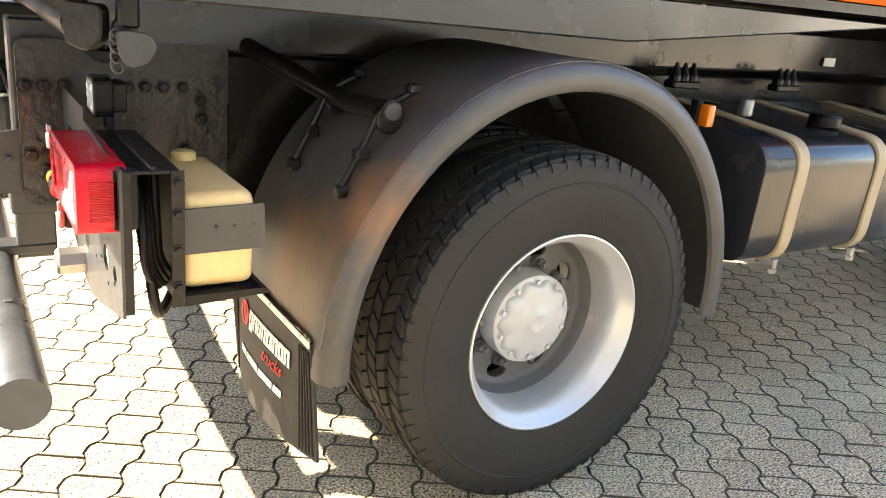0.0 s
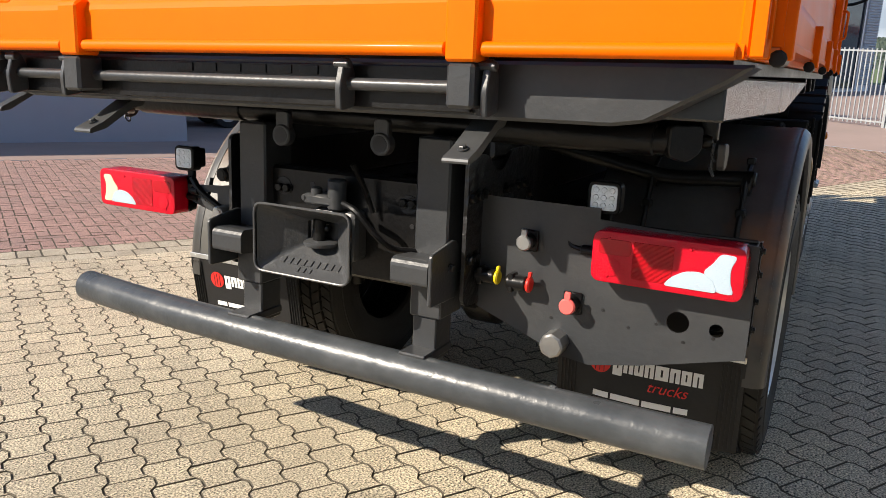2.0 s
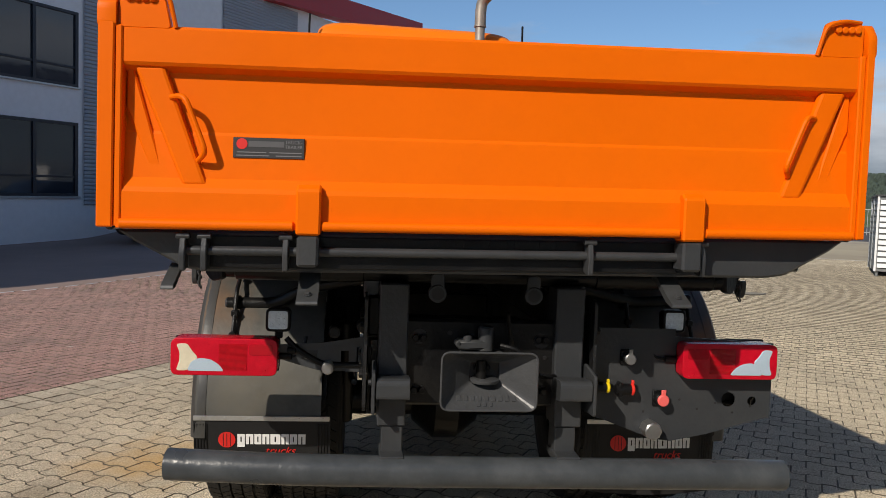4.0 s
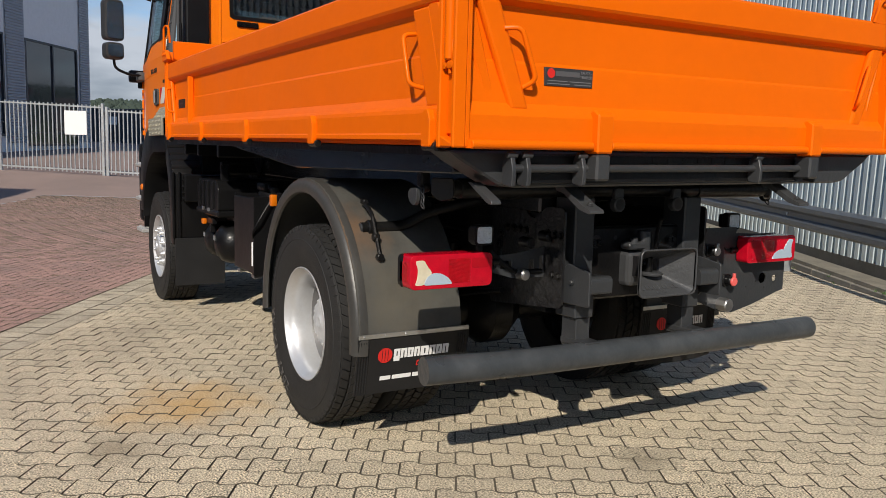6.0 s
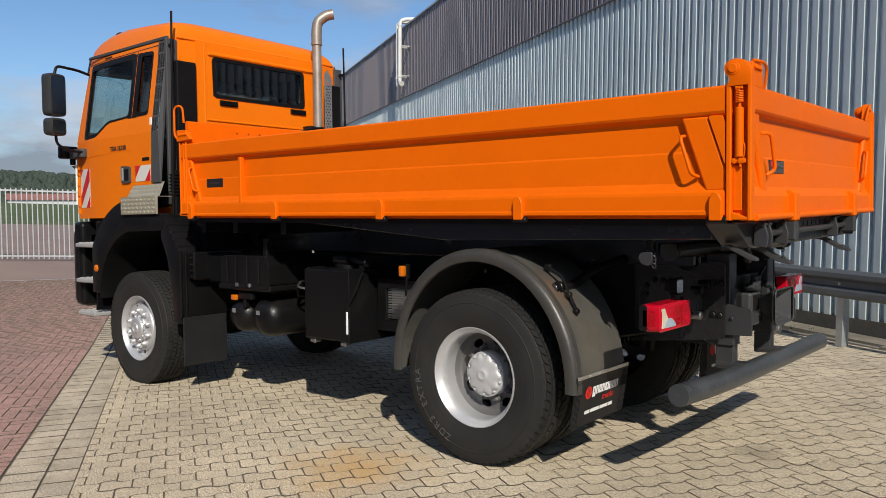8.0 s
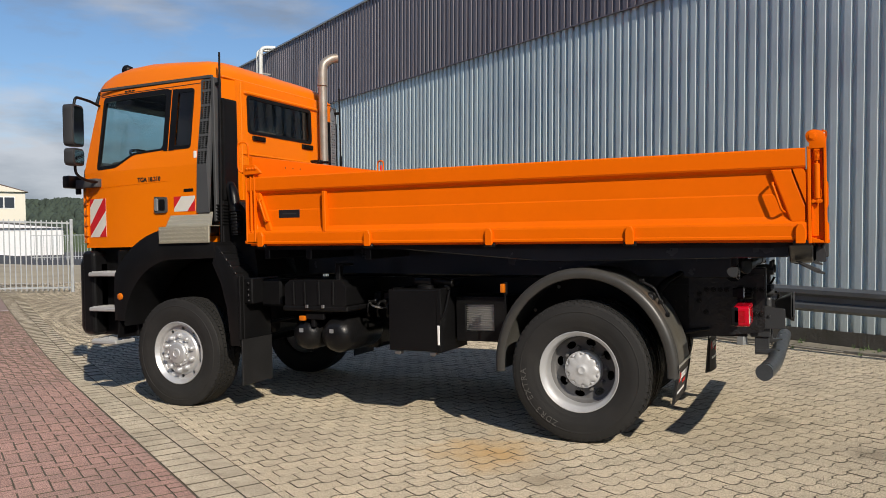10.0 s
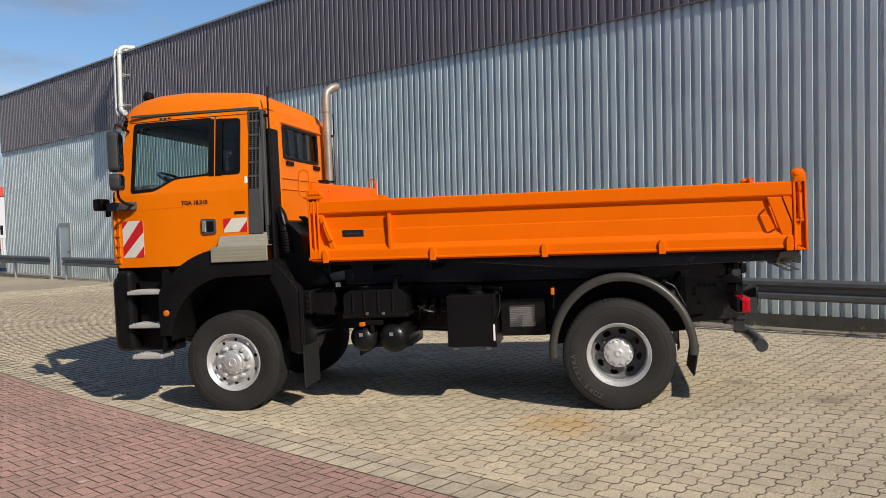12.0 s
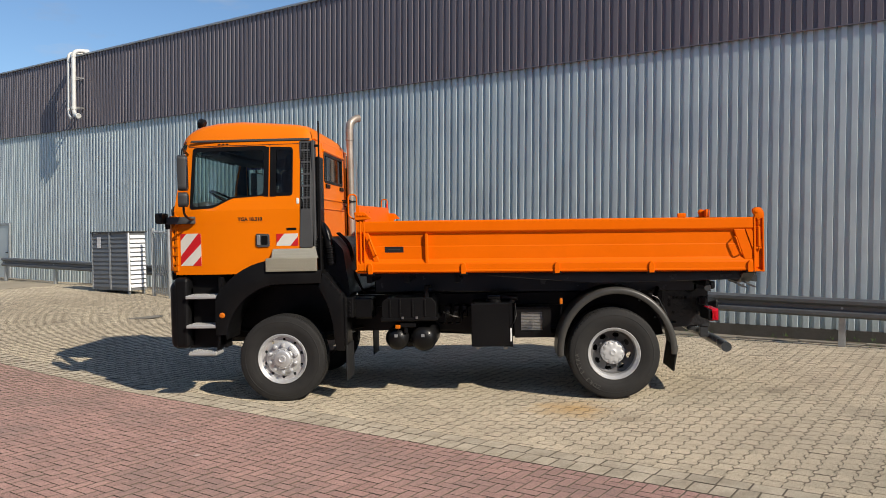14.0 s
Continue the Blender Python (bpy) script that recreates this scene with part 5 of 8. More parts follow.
part("lamp_cable", join( sweep(rounded([(-1.12, 0.74, 1.03), (-1.13, 0.70, 0.99), (-1.12, 0.60, 0.93), (-1.12, 0.46, 0.93)], 0.03, 4, False), 0.012, 8), rod((-1.13, 0.70, 0.985), (-1.13, 0.735, 0.985), 0.014, 0.003)), PLASTIC, truck)
for yy, zz in ((0.578, 0.924), (0.555, 1.064), (0.45, 1.087)):
    part("pipe_stub", join(rod((-1.17, yy, zz), (-1.10, yy, zz), 0.024, 0.004), rod((-1.172, yy, zz), (-1.165, yy, zz), 0.016, 0.001)), STEEL if zz < 1 else BLACK, truck, smooth=True)

# rear fenders, tube holders, mud flaps
ARCH_X, ARCH_R, ARCH_OUT = {1: -0.033, -1: -0.01}, {1: 0.687, -1: 0.710}, {1: -0.055, -1: 0.012}


def arch_lip(y):
    """The rolled outer edge of a rear fender."""
    prof = [(0.002, 1.17), (0.002, 1.20), (-0.004, 1.219), (-0.016, 1.232), (-0.034, 1.238), (-0.056, 1.238), (-0.072, 1.231), (-0.078, 1.218), (-0.070, 1.208), (-0.03, 1.205), (-0.016, 1.17)]
    bm = bmesh.new()
    rows = []
    for k in range(46):
        a = radians(-4 + 187 * k / 45)
        rows.append([bm.verts.new((ARCH_X[y] + (ARCH_R[y] + d) * math.cos(a), (w + ARCH_OUT[y]) * y, 0.555 + (0.745 + d) * math.sin(a))) for d, w in prof])
    for p, q in zip(rows, rows[1:]):
        for i in range(len(prof)):
            j = (i + 1) % len(prof)
            bm.faces.new((p[i], p[j], q[j], q[i]))
    bm.faces.new(rows[0])
    bm.faces.new(rows[-1])
    return bm


for y in (1, -1):
    outer = [(ARCH_X[y] + ARCH_R[y] * math.cos(radians(a)), 0.555 + 0.745 * math.sin(radians(a))) for a in range(-4, 177, 6)]
    inner = [(ARCH_X[y] + (ARCH_R[y] - 0.018) * math.cos(radians(a)), 0.555 + 0.727 * math.sin(radians(a))) for a in range(-4, 177, 6)]
    ys = sorted((0.62 * y, (1.215 + ARCH_OUT[y]) * y))
    hide = FENDER if y > 0 else FENDER_RUST
    fender = part("rear_fender", prism(outer + inner[::-1], "y", *ys), hide, truck, "scuffed black plastic rear fender", smooth=True)
    part("fender_lip", arch_lip(y), FENDER_LIP if y > 0 else hide, fender, "dusty rolled fender lip", smooth=True)
    lx, flap_o = (-0.727, 1.19) if y < 0 else (-0.722, 1.165)
    part("flap_strip", box(lx - 0.006, lx - 0.001, min(0.58 * y, flap_o * y), max(0.58 * y, flap_o * y), 0.595, 0.617, 0.002), ALU, fender, "aluminium clamping strip")
    for k in range(6):
        part("rivet", rod((lx - 0.009, (0.61 + 0.105 * k) * y, 0.606), (lx - 0.005, (0.61 + 0.105 * k) * y, 0.606), 0.006, 0.001, 8), ALU, fender)
    foot, drop = (0.03, 0.332) if y < 0 else (0.048, 0.287)
    sheet = bmesh.new()
    rows = [[[sheet.verts.new((lx + th + foot * i / 6, (0.575 + (flap_o - 0.575) * j / 12) * y, 0.607 - drop * i / 6)) for j in range(13)] for i in range(7)] for th in (0.0, 0.008)]
    for i in range(6):
        for j in range(12):
            for th in rows:
                sheet.faces.new((th[i][j], th[i][j + 1], th[i + 1][j + 1], th[i + 1][j]))
    rim_ = [(0, j) for j in range(12)] + [(i, 12) for i in range(6)] + [(6, 12 - j) for j in range(12)] + [(6 - i, 0) for i in range(6)]
    for (i, j), (k, m) in zip(rim_, rim_[1:] + rim_[:1]):
        sheet.faces.new((rows[0][i][j], rows[0][k][m], rows[1][k][m], rows[1][i][j]))
    flap = part("mud_flap", sheet, MUDFLAP, truck, "black rubber mud flap with white and red print")
    dx = (0.03 if y < 0 else 0.055) / 0.317
    fu = Vector((-dx, 0, 1)).normalized()
    at = lambda yy, zz: Vector((lx - 0.0015 + (0.592 - zz) * dx, yy, zz))
    c = (0.575 + flap_o) / 2 * y
    for k in range(5):
        for side in (1, -1):
            a, b = at(c + side * (0.292 - 0.013 * k), 0.58), at(c + side * (0.292 - 0.013 * k), 0.617 - drop)
            part("flap_groove", bar(a, b, 0.0026, 6), MUDFLAP, flap)
    frame_at = lambda yy, zz: facing(at(yy, zz), (0, -1, 0), fu)
    cy = c
    part("print_roundel", lathe([(0, 0), (0.037, 0), (0.037, 0.001), (0, 0.001)], 24, frame_at(cy + 0.153, 0.507) @ Matrix.Rotation(radians(90), 4, "X")), RED_PRINT, flap)
    for k in (-1, 0, 1):
        part("roundel_line", box(-0.0012 + 0.015 * k, 0.0012 + 0.015 * k, -0.029, 0.029, 0.0008, 0.0018, m=frame_at(cy + 0.153, 0.507)), MUDFLAP, flap)
    for k, wd in enumerate((0.032, 0.032, 0.030, 0.030, 0.043, 0.032, 0.032, 0.032)):
        u0 = sum((0.032, 0.032, 0.030, 0.030, 0.043, 0.032, 0.032, 0.032)[:k]) + 0.0045 * k
        part("print_block", box(u0, u0 + wd, -0.024 - (0.013 if k == 0 else 0), 0.024, 0, 0.001, m=frame_at(cy + 0.108, 0.51)), WHITE, flap)
        part("print_slot", box(u0 + wd * 0.42, u0 + wd * 0.58, -0.024 if k % 2 else -0.012, 0.012, 0.0008, 0.0016, m=frame_at(cy + 0.108, 0.51)), MUDFLAP, flap)
    lettering("print_words", "trucks", 0.052, frame_at(cy - 0.075, 0.455), RED_PRINT, flap, 0.0006, 0.35)
    for k, (u, wd) in enumerate(((-0.17, 0.055), (-0.107, 0.10), (0.001, 0.095), (0.104, 0.045))):
        part("print_bar", box(u, u + wd, -0.010, 0.010, 0, 0.001, m=frame_at(cy + 0.0, 0.395)), WHITE, flap)
    if y < 0:
        # this flap has taken a bend: its middle bellies rearwards towards the lower edge
        for o in (flap, *flap.children):
            for v in o.data.vertices:
                v.co.x -= 0.055 * math.sin(math.pi * min(1.0, max(0.0, (-v.co.y - 0.575) / (flap_o - 0.575)))) * min(1.0, max(0.0, (0.60 - v.co.z) / 0.32))
    # fender support tube with straps
    part("support_tube", sweep(rounded([(-0.64, 0.43 * y, 1.225), (-0.63, 0.50 * y, 1.215), (-0.555, 0.72 * y, 1.16), (-0.515, 0.84 * y, 1.13 if y < 0 else 1.085), (-0.515, (1.12 if y < 0 else 1.065) * y, 1.15 if y < 0 else 1.082)], 0.06, 5, False), 0.027, 16), BLACK, truck, "black fender support tube", smooth=True)
    part("tube_end", rod((-0.515, (1.118 if y < 0 else 1.063) * y, 1.15 if y < 0 else 1.082), (-0.515, (1.128 if y < 0 else 1.073) * y, 1.15 if y < 0 else 1.082), 0.023, 0.003), DARK_GREY, truck, smooth=True)
    for yy in ((0.80, 1.10) if y < 0 else (1.02,)):
        part("fender_strap", join(sweep(rounded([(-0.44, yy * y, 1.20), (-0.54, yy * y, 1.15), (-0.57, yy * y, 1.08), (-0.635, yy * y, 0.955)], 0.03, 4, False), 0.0095, 8), box(-0.47, -0.43, yy * y - 0.014, yy * y + 0.014, 1.19, 1.215, 0.005), box(-0.60, -0.565, yy * y - 0.016, yy * y + 0.016, 1.03, 1.06, 0.005), rod((-0.645, yy * y, 0.955), (-0.615, yy * y, 0.955), 0.018)), BLACK, truck, smooth=True)
        part("strap_clamp", rod((-0.516, yy * y - 0.016, 1.13 if y < 0 else 1.083), (-0.516, yy * y + 0.016, 1.13 if y < 0 else 1.083), 0.036, 0.004), BLACK, truck, smooth=True)
    ms = part("marker_lamp", box(0.58, 0.615, min(1.105 * y, 1.145 * y), max(1.105 * y, 1.145 * y), 1.11, 1.18, 0.008, 2), AMBER, truck, "amber side marker lamp", smooth=True)
    part("marker_holder", join(box(0.575, 0.60, min(1.07 * y, 1.106 * y), max(1.07 * y, 1.106 * y), 1.09, 1.19, 0.005), bar((0.59, 1.09 * y, 1.10), (0.60, 1.09 * y, 0.98), 0.008)), PLASTIC, ms)
    part("inner_fender", prism([(-0.02 + 0.66 * math.cos(radians(a)), 0.555 + 0.70 * math.sin(radians(a))) for a in range(0, 178, 10)], "y", *sorted((0.60 * y, 0.615 * y))), PLASTIC, fender, "black inner wheel arch panel")
    for a in (35, 60, 125, 150):
        part("rivet", lathe([(0, 0), (0.016, 0.002), (0.012, 0.008), (0, 0.012)], 10, Matrix.Translation((-0.02 + 0.64 * math.cos(radians(a)), 0.62 * y, 0.555 + 0.66 * math.sin(radians(a)))) @ (Matrix.Rotation(math.pi, 4, "Z") if y < 0 else Matrix.Identity(4))), STEEL, fender)

# right side: fuel tank
tank_sec = rounded([(-0.52, 0.63), (-1.185, 0.63), (-1.195, 1.06), (-0.52, 1.13)], 0.10, 6)
tank = part("fuel_tank", prism(tank_sec, "x", 0.86, 2.35, 0.015, 2), TANK, truck, "glossy black fuel tank with tan straps", smooth=True)
STRAP = material("tan_strap", (0.42, 0.33, 0.2), 0.55)
strap_sec = rounded([(-0.51, 0.622), (-1.194, 0.622), (-1.204, 1.07), (-0.51, 1.138)], 0.105, 6)
for x in (1.06, 1.55, 2.1):
    part("tank_strap", prism(strap_sec, "x", x - 0.03, x + 0.03, 0.003), STRAP, tank, "tan clamping strap")
    part("strap_bolt", join(rod((x, -1.17, 0.60), (x, -1.17, 0.64), 0.012), bolt((x, -1.17, 0.605), (0, 0, -1), 0.014, 0.02)), STEEL, tank)
part("filler_cap", join(lathe([(0, 0.0), (0.06, 0.0), (0.06, 0.035), (0.052, 0.045), (0, 0.045)], 24, pose(1.47, -0.98, 1.085, 90))), BLACK, tank, smooth=True)
part("breather", rod((1.14, -0.86, 1.10), (1.14, -0.86, 1.165), 0.028), STEEL, tank, smooth=True)
for x in (1.076, 1.744):
    part("valve_cluster", join(*[lathe([(0, 0), (0.026, 0), (0.024, 0.02), (0.012, 0.05), (0.007, 0.07), (0, 0.072)], 10, pose(x + 0.05 * k, -0.55, 1.19, 90)) for k in range(3)], box(x - 0.03, x + 0.13, -0.58, -0.52, 1.16, 1.19, 0.006)), BLACK, truck)
part("rating_sticker", box(2.21, 2.30, -0.4535, -0.4505, 1.275, 1.315), WHITE, truck)

# left side: battery box, air tanks, hydraulic tank, cooler
bb = part("battery_box", join(prism(rounded([(2.72, 0.97), (2.72, 1.16), (2.66, 1.205), (2.12, 1.205), (2.07, 1.14), (2.07, 0.97)], 0.02, 3), "y", 0.62, 1.13, 0.02, 2), box(2.05, 2.74, 0.6, 1.14, 0.925, 0.972, 0.012)), PLASTIC, truck, "black plastic battery box cover")
for x in (2.62, 2.5, 2.35, 2.2):
    part("cover_rib", box(x - 0.012, x + 0.012, 1.125, 1.142, 0.98, 1.19, 0.006), PLASTIC, bb)
for x in (2.47, 2.30):
    part("cover_clip", box(x - 0.015, x + 0.015, 1.135, 1.155, 0.955, 0.985, 0.004), STEEL, bb)
part("intake_stub", join(box(2.16, 2.21, 1.02, 1.08, 1.19, 1.33, 0.008), box(2.13, 2.21, 1.02, 1.08, 1.32, 1.345, 0.006), box(2.15, 2.20, 0.86, 1.03, 1.318, 1.343, 0.006)), PLASTIC, bb)
for k, (x, r) in enumerate(((2.555, 0.145), (2.235, 0.16))):
    at_ = part("air_tank", lathe([(0, 1.06), (r * 0.55, 1.04), (r * 0.86, 1.0), (r, 0.94), (r, 0.45), (r * 0.8, 0.38), (0, 0.36)], 28, pose(x, 0, 0.71)), BLACK, truck, "black cylindrical compressed air tank", smooth=True)
    part("tank_sticker", box(x - 0.02, x + 0.02, 1.056, 1.061, 0.735, 0.77), GALV, at_)
ml = part("marker_lamp", box(2.50, 2.56, 1.10, 1.135, 0.84, 0.885, 0.008, 2), AMBER, truck, "amber side marker lamp", smooth=True)
part("marker_holder", join(box(2.32, 2.51, 1.06, 1.10, 0.85, 0.90, 0.006), box(2.42, 2.46, 1.05, 1.09, 0.78, 0.88, 0.004)), PLASTIC, ml)
ht = part("hydraulic_tank", join(box(1.18, 1.655, 0.62, 1.15, 0.64, 1.155, 0.012, 2), box(1.165, 1.205, 0.62, 1.155, 0.635, 1.16, 0.004), box(1.60, 1.615, 0.62, 1.154, 1.15, 1.165, 0.003)), PLASTIC, truck, "black sheet-steel hydraulic oil tank")
part("tank_filler", join(lathe([(0, 0), (0.095, 0), (0.095, 0.025), (0.075, 0.045), (0, 0.05)], 20, pose(1.38, 0.96, 1.155, 90)), box(1.30, 1.46, 0.90, 1.05, 1.19, 1.25, 0.02, 2), rod((1.32, 0.98, 1.225), (1.10, 1.03, 1.20), 0.03), lathe([(0, 0), (0.03, 0), (0.03, 0.06), (0, 0.07)], 10, pose(1.16, 0.97, 1.17))), BLACK, ht, smooth=True)
part("level_gauge", box(1.175, 1.195, 1.155, 1.163, 0.70, 0.86, 0.003), WHITE, ht, "white level gauge")
part("gauge_hose", sweep(rounded([(1.19, 1.15, 0.88), (1.15, 1.17, 0.92), (1.12, 1.14, 1.0), (1.13, 1.05, 1.14)], 0.04, 4, False), 0.007, 8), PLASTIC, ht)
for x in (1.25, 1.58):
    part("tank_bolt", join(rod((x, 1.12, 0.60), (x, 1.12, 0.70), 0.01), box(x - 0.03, x + 0.03, 1.08, 1.14, 0.61, 0.635, 0.004)), STEEL, ht)
cool = part("oil_cooler", join(plate([(0.70, 0.68), (1.14, 0.68), (1.14, 1.05), (0.70, 1.05)], [[(1.06, 0.76), (0.80, 0.76), (0.80, 0.99), (1.06, 0.99)][::1]], lambda u, v: Vector((u, 1.10, v)), (0, -0.03, 0)), box(0.70, 1.14, 0.75, 0.98, 0.68, 1.05, 0.01)), BLACK, truck, "black oil cooler housing with a grille")
for k in range(12):
    part("grille_slat", box(0.80, 1.06, 1.055, 1.075, 0.768 + 0.0185 * k, 0.779 + 0.0185 * k, 0.002), ALU, cool)
part("heat_sheet", box(0.80, 1.06, 1.03, 1.034, 0.76, 0.99), WHITE, cool)
cool.location.y = -0.29
# this side's boxes sit a little inboard
ht.location = (0, -0.085, -0.028)
bb.location.y = -0.06
ml.location.y = -0.05
for x in (1.75, 1.85, 1.95):
    part("valve_block", join(box(x - 0.04, x + 0.03, 0.55, 0.75, 0.93, 1.08, 0.012), rod((x, 0.74, 1.0), (x, 0.80, 1.0), 0.02)), BLACK, truck)
    part("hydraulic_hose", sweep(rounded([(x, 0.78, 1.0), (x + 0.02, 0.86, 1.0), (x + 0.03, 0.86, 0.88), (x + 0.10, 0.72, 0.86)], 0.05, 4, False), 0.012, 8), PLASTIC, truck, smooth=True)
part("brake_line", sweep(rounded([(2.0, 0.8, 1.0), (1.88, 0.95, 0.97), (1.80, 0.9, 0.95), (1.75, 0.7, 1.0)], 0.05, 4, False), 0.009, 8), STEEL, truck)


# -- cab --
def flank(z):
    return 1.115 - max(0.0, z - 2.30) * 0.135


CAB_LOW, CAB_MID, CAB_TOP = 1.53, 2.30, 3.125
cab = part("cab", box(3.50, 5.20, -0.95, 0.95, 1.56, 1.62), CAB_ORANGE, truck, "orange short truck cab with dark side louvre")
part("rear_wall", plate([(-0.76, 1.62), (0.76, 1.62), (0.76, 3.14), (-0.76, 3.14)], [[(-0.49, 2.655), (-0.49, 3.0), (0.585, 3.0), (0.585, 2.655)]], lambda u, v: Vector((3.49, u, v)), (0.04, 0, 0)), CAB_ORANGE, cab)
for y in (1, -1):
    part("rear_corner", prism([(3.53, 0.745 * y), (3.49, 0.745 * y), (3.52, 0.96 * y), (3.56, 0.96 * y)], "z", 1.62, 3.13), CAB_ORANGE, cab)
    part("rear_seam", box(3.485, 3.50, min(0.66 * y, 0.68 * y), max(0.66 * y, 0.68 * y), 1.7, 3.13, 0.004), CAB_ORANGE, cab)
arch = [(3.92 + 0.93 * math.cos(radians(a)), 0.77 + 0.93 * math.sin(radians(a))) for a in range(55, 86, 5)]
for y in (1, -1):
    low = [(5.245, 1.53), (5.245, CAB_MID), (3.675, CAB_MID), (3.675, 1.70)] + arch[::-1] + [(4.50, 1.53)]
    side = part("cab_side", plate(low, [], lambda u, v: Vector((u, flank(v) * y, v)), (0, -0.03 * y, 0)), CAB_ORANGE, cab)
    door_win = rounded([(5.005, 3.055), (4.095, 3.055), (4.095, 2.475), (4.50, 2.455), (4.74, 2.345), (5.03, 2.335)], 0.045, 4)
    rear_win = rounded([(3.985, 3.045), (3.765, 3.035), (3.765, 2.475), (3.985, 2.475)], 0.04, 4)
    high_out = [(5.255, CAB_MID), (5.18, 2.75), (5.09, CAB_TOP), (3.675, CAB_TOP), (3.675, CAB_MID)]
    part("cab_side", plate(high_out, [door_win, rear_win], lambda u, v: Vector((u, flank(v) * y, v)), (0, -0.03 * y, 0)), CAB_ORANGE, cab)
    part("side_lining", plate([(5.20, 2.0), (5.15, 2.75), (5.06, 3.10), (3.70, 3.10), (3.70, 2.0)], [door_win, rear_win], lambda u, v: Vector((u, (flank(v) - 0.036) * y, v)), (0, -0.006 * y, 0)), SEAT, cab, "dark inner lining")
    for win, nm in ((door_win, "door_window"), (rear_win, "quarter_window")):
        cx = sum(p[0] for p in win) / len(win)
        cz = sum(p[1] for p in win) / len(win)
        grow = [(cx + (p[0] - cx) * 1.03, cz + (p[1] - cz) * 1.05) for p in win]
        shrink = [(cx + (p[0] - cx) * 0.95, cz + (p[1] - cz) * 0.93) for p in win]
        seal = part("window_seal", plate(grow, [shrink[::-1]], lambda u, v: Vector((u, (flank(v) + 0.004) * y, v)), (0, -0.02 * y, 0)), PLASTIC, cab)
        pane = part(nm, plate(grow, [], lambda u, v: Vector((u, (flank(v) - 0.008) * y, v)), (0, -0.004 * y, 0)), GLASS if nm == "door_window" else DARK_GLASS, cab, "tinted side window")
        pane.visible_shadow = False
    yo = 1.117 * y
    # shut lines and seams
    for x in (4.045,):
        part("door_gap", plate([(x - 0.004, 1.72), (x + 0.004, 1.72), (x + 0.004, 3.09), (x - 0.004, 3.09)], [], lambda u, v: Vector((u, (flank(v) + 0.002) * y, v)), (0, -0.004 * y, 0)), LETTER, cab)
    part("window_pillar", plate([(4.115, 2.455), (4.115, 3.06), (4.056, 3.06), (4.056, 2.455)], [], lambda u, v: Vector((u, (flank(v) + 0.0035) * y, v)), (0, -0.003 * y, 0)), PLASTIC, cab)
    part("window_pillar", plate([(4.040, 2.455), (4.040, 3.06), (3.965, 3.06), (3.965, 2.455)], [], lambda u, v: Vector((u, (flank(v) + 0.0055) * y, v)), (0, -0.003 * y, 0)), PLASTIC, cab)
    part("door_gap", plate([(5.07, 3.085), (3.69, 3.085), (3.69, 3.092), (5.07, 3.092)], [], lambda u, v: Vector((u, (flank(v) + 0.002) * y, v)), (0, -0.004 * y, 0)), LETTER, cab)
    part("side_crease", plate([(5.24, 2.13), (4.05, 2.16), (4.05, 2.166), (5.24, 2.136)], [], lambda u, v: Vector((u, (flank(v) + 0.003) * y, v)), (0, -0.004 * y, 0)), CAB_ORANGE, cab)
    part("rain_gutter", prism([(3.56, 3.125), (5.04, 3.14), (5.02, 3.165), (3.56, 3.155)], "y", min(0.985 * y, 1.012 * y), max(0.985 * y, 1.012 * y), 0.003), TRIM, cab, "dark grey rain gutter")
    lou = [[(3.546 + 0.040 * i + 0.005 * (r % 2), 2.30 + 0.0205 * r), (3.576 + 0.040 * i + 0.005 * (r % 2), 2.30 + 0.0205 * r), (3.581 + 0.040 * i, 2.308 + 0.0205 * r), (3.578 + 0.040 * i, 2.3165 + 0.0205 * r), (3.548 + 0.040 * i, 2.3165 + 0.0205 * r)][::-1] for i in range(3) for r in range(39) if r % 7 != 6]
    col = part("air_intake_column", plate([(3.525, 1.84), (3.68, 1.84), (3.68, 3.115), (3.525, 3.115)], lou, lambda u, v: Vector((u, (flank(v) + 0.010) * y, v)), (0, -0.012 * y, 0)), TRIM, cab, "dark grey perforated air intake column")
    part("intake_backing", box(3.54, 3.66, min(0.90 * y, 0.96 * y), max(0.90 * y, 0.96 * y), 1.86, 3.10), LETTER, col)
    part("intake_edge", prism([(3.50, 1.75), (3.535, 1.75), (3.535, 3.12), (3.50, 3.12)], "y", min(0.94 * y, 1.05 * y), max(0.94 * y, 1.05 * y), 0.006), TRIM, col)
    part("intake_duct", join(box(3.45, 3.50, min(0.78 * y, 0.985 * y), max(0.78 * y, 0.985 * y), 1.95, 2.93, 0.015, 2), box(3.44, 3.49, min(0.82 * y, 1.03 * y), max(0.82 * y, 1.03 * y), 1.5, 1.95, 0.01)), PLASTIC, cab, "black plastic air duct behind the cab")
    for k in range(7):
        part("bellows_fold", box(3.43, 3.515, min(0.80 * y, 1.05 * y), max(0.80 * y, 1.05 * y), 1.72 + 0.03 * k, 1.735 + 0.03 * k, 0.004), PLASTIC, cab)
    part("aerial_pipe", join(rod((3.45, 1.05 * y, 1.55), (3.443, 1.026 * y, 3.35), 0.010), rod((3.45, 1.05 * y, 1.55), (3.445, 1.035 * y, 2.55), 0.014), box(3.45, 3.54, min(1.0 * y, 1.03 * y), max(1.0 * y, 1.03 * y), 3.04, 3.07, 0.004)), PLASTIC, cab, smooth=True)
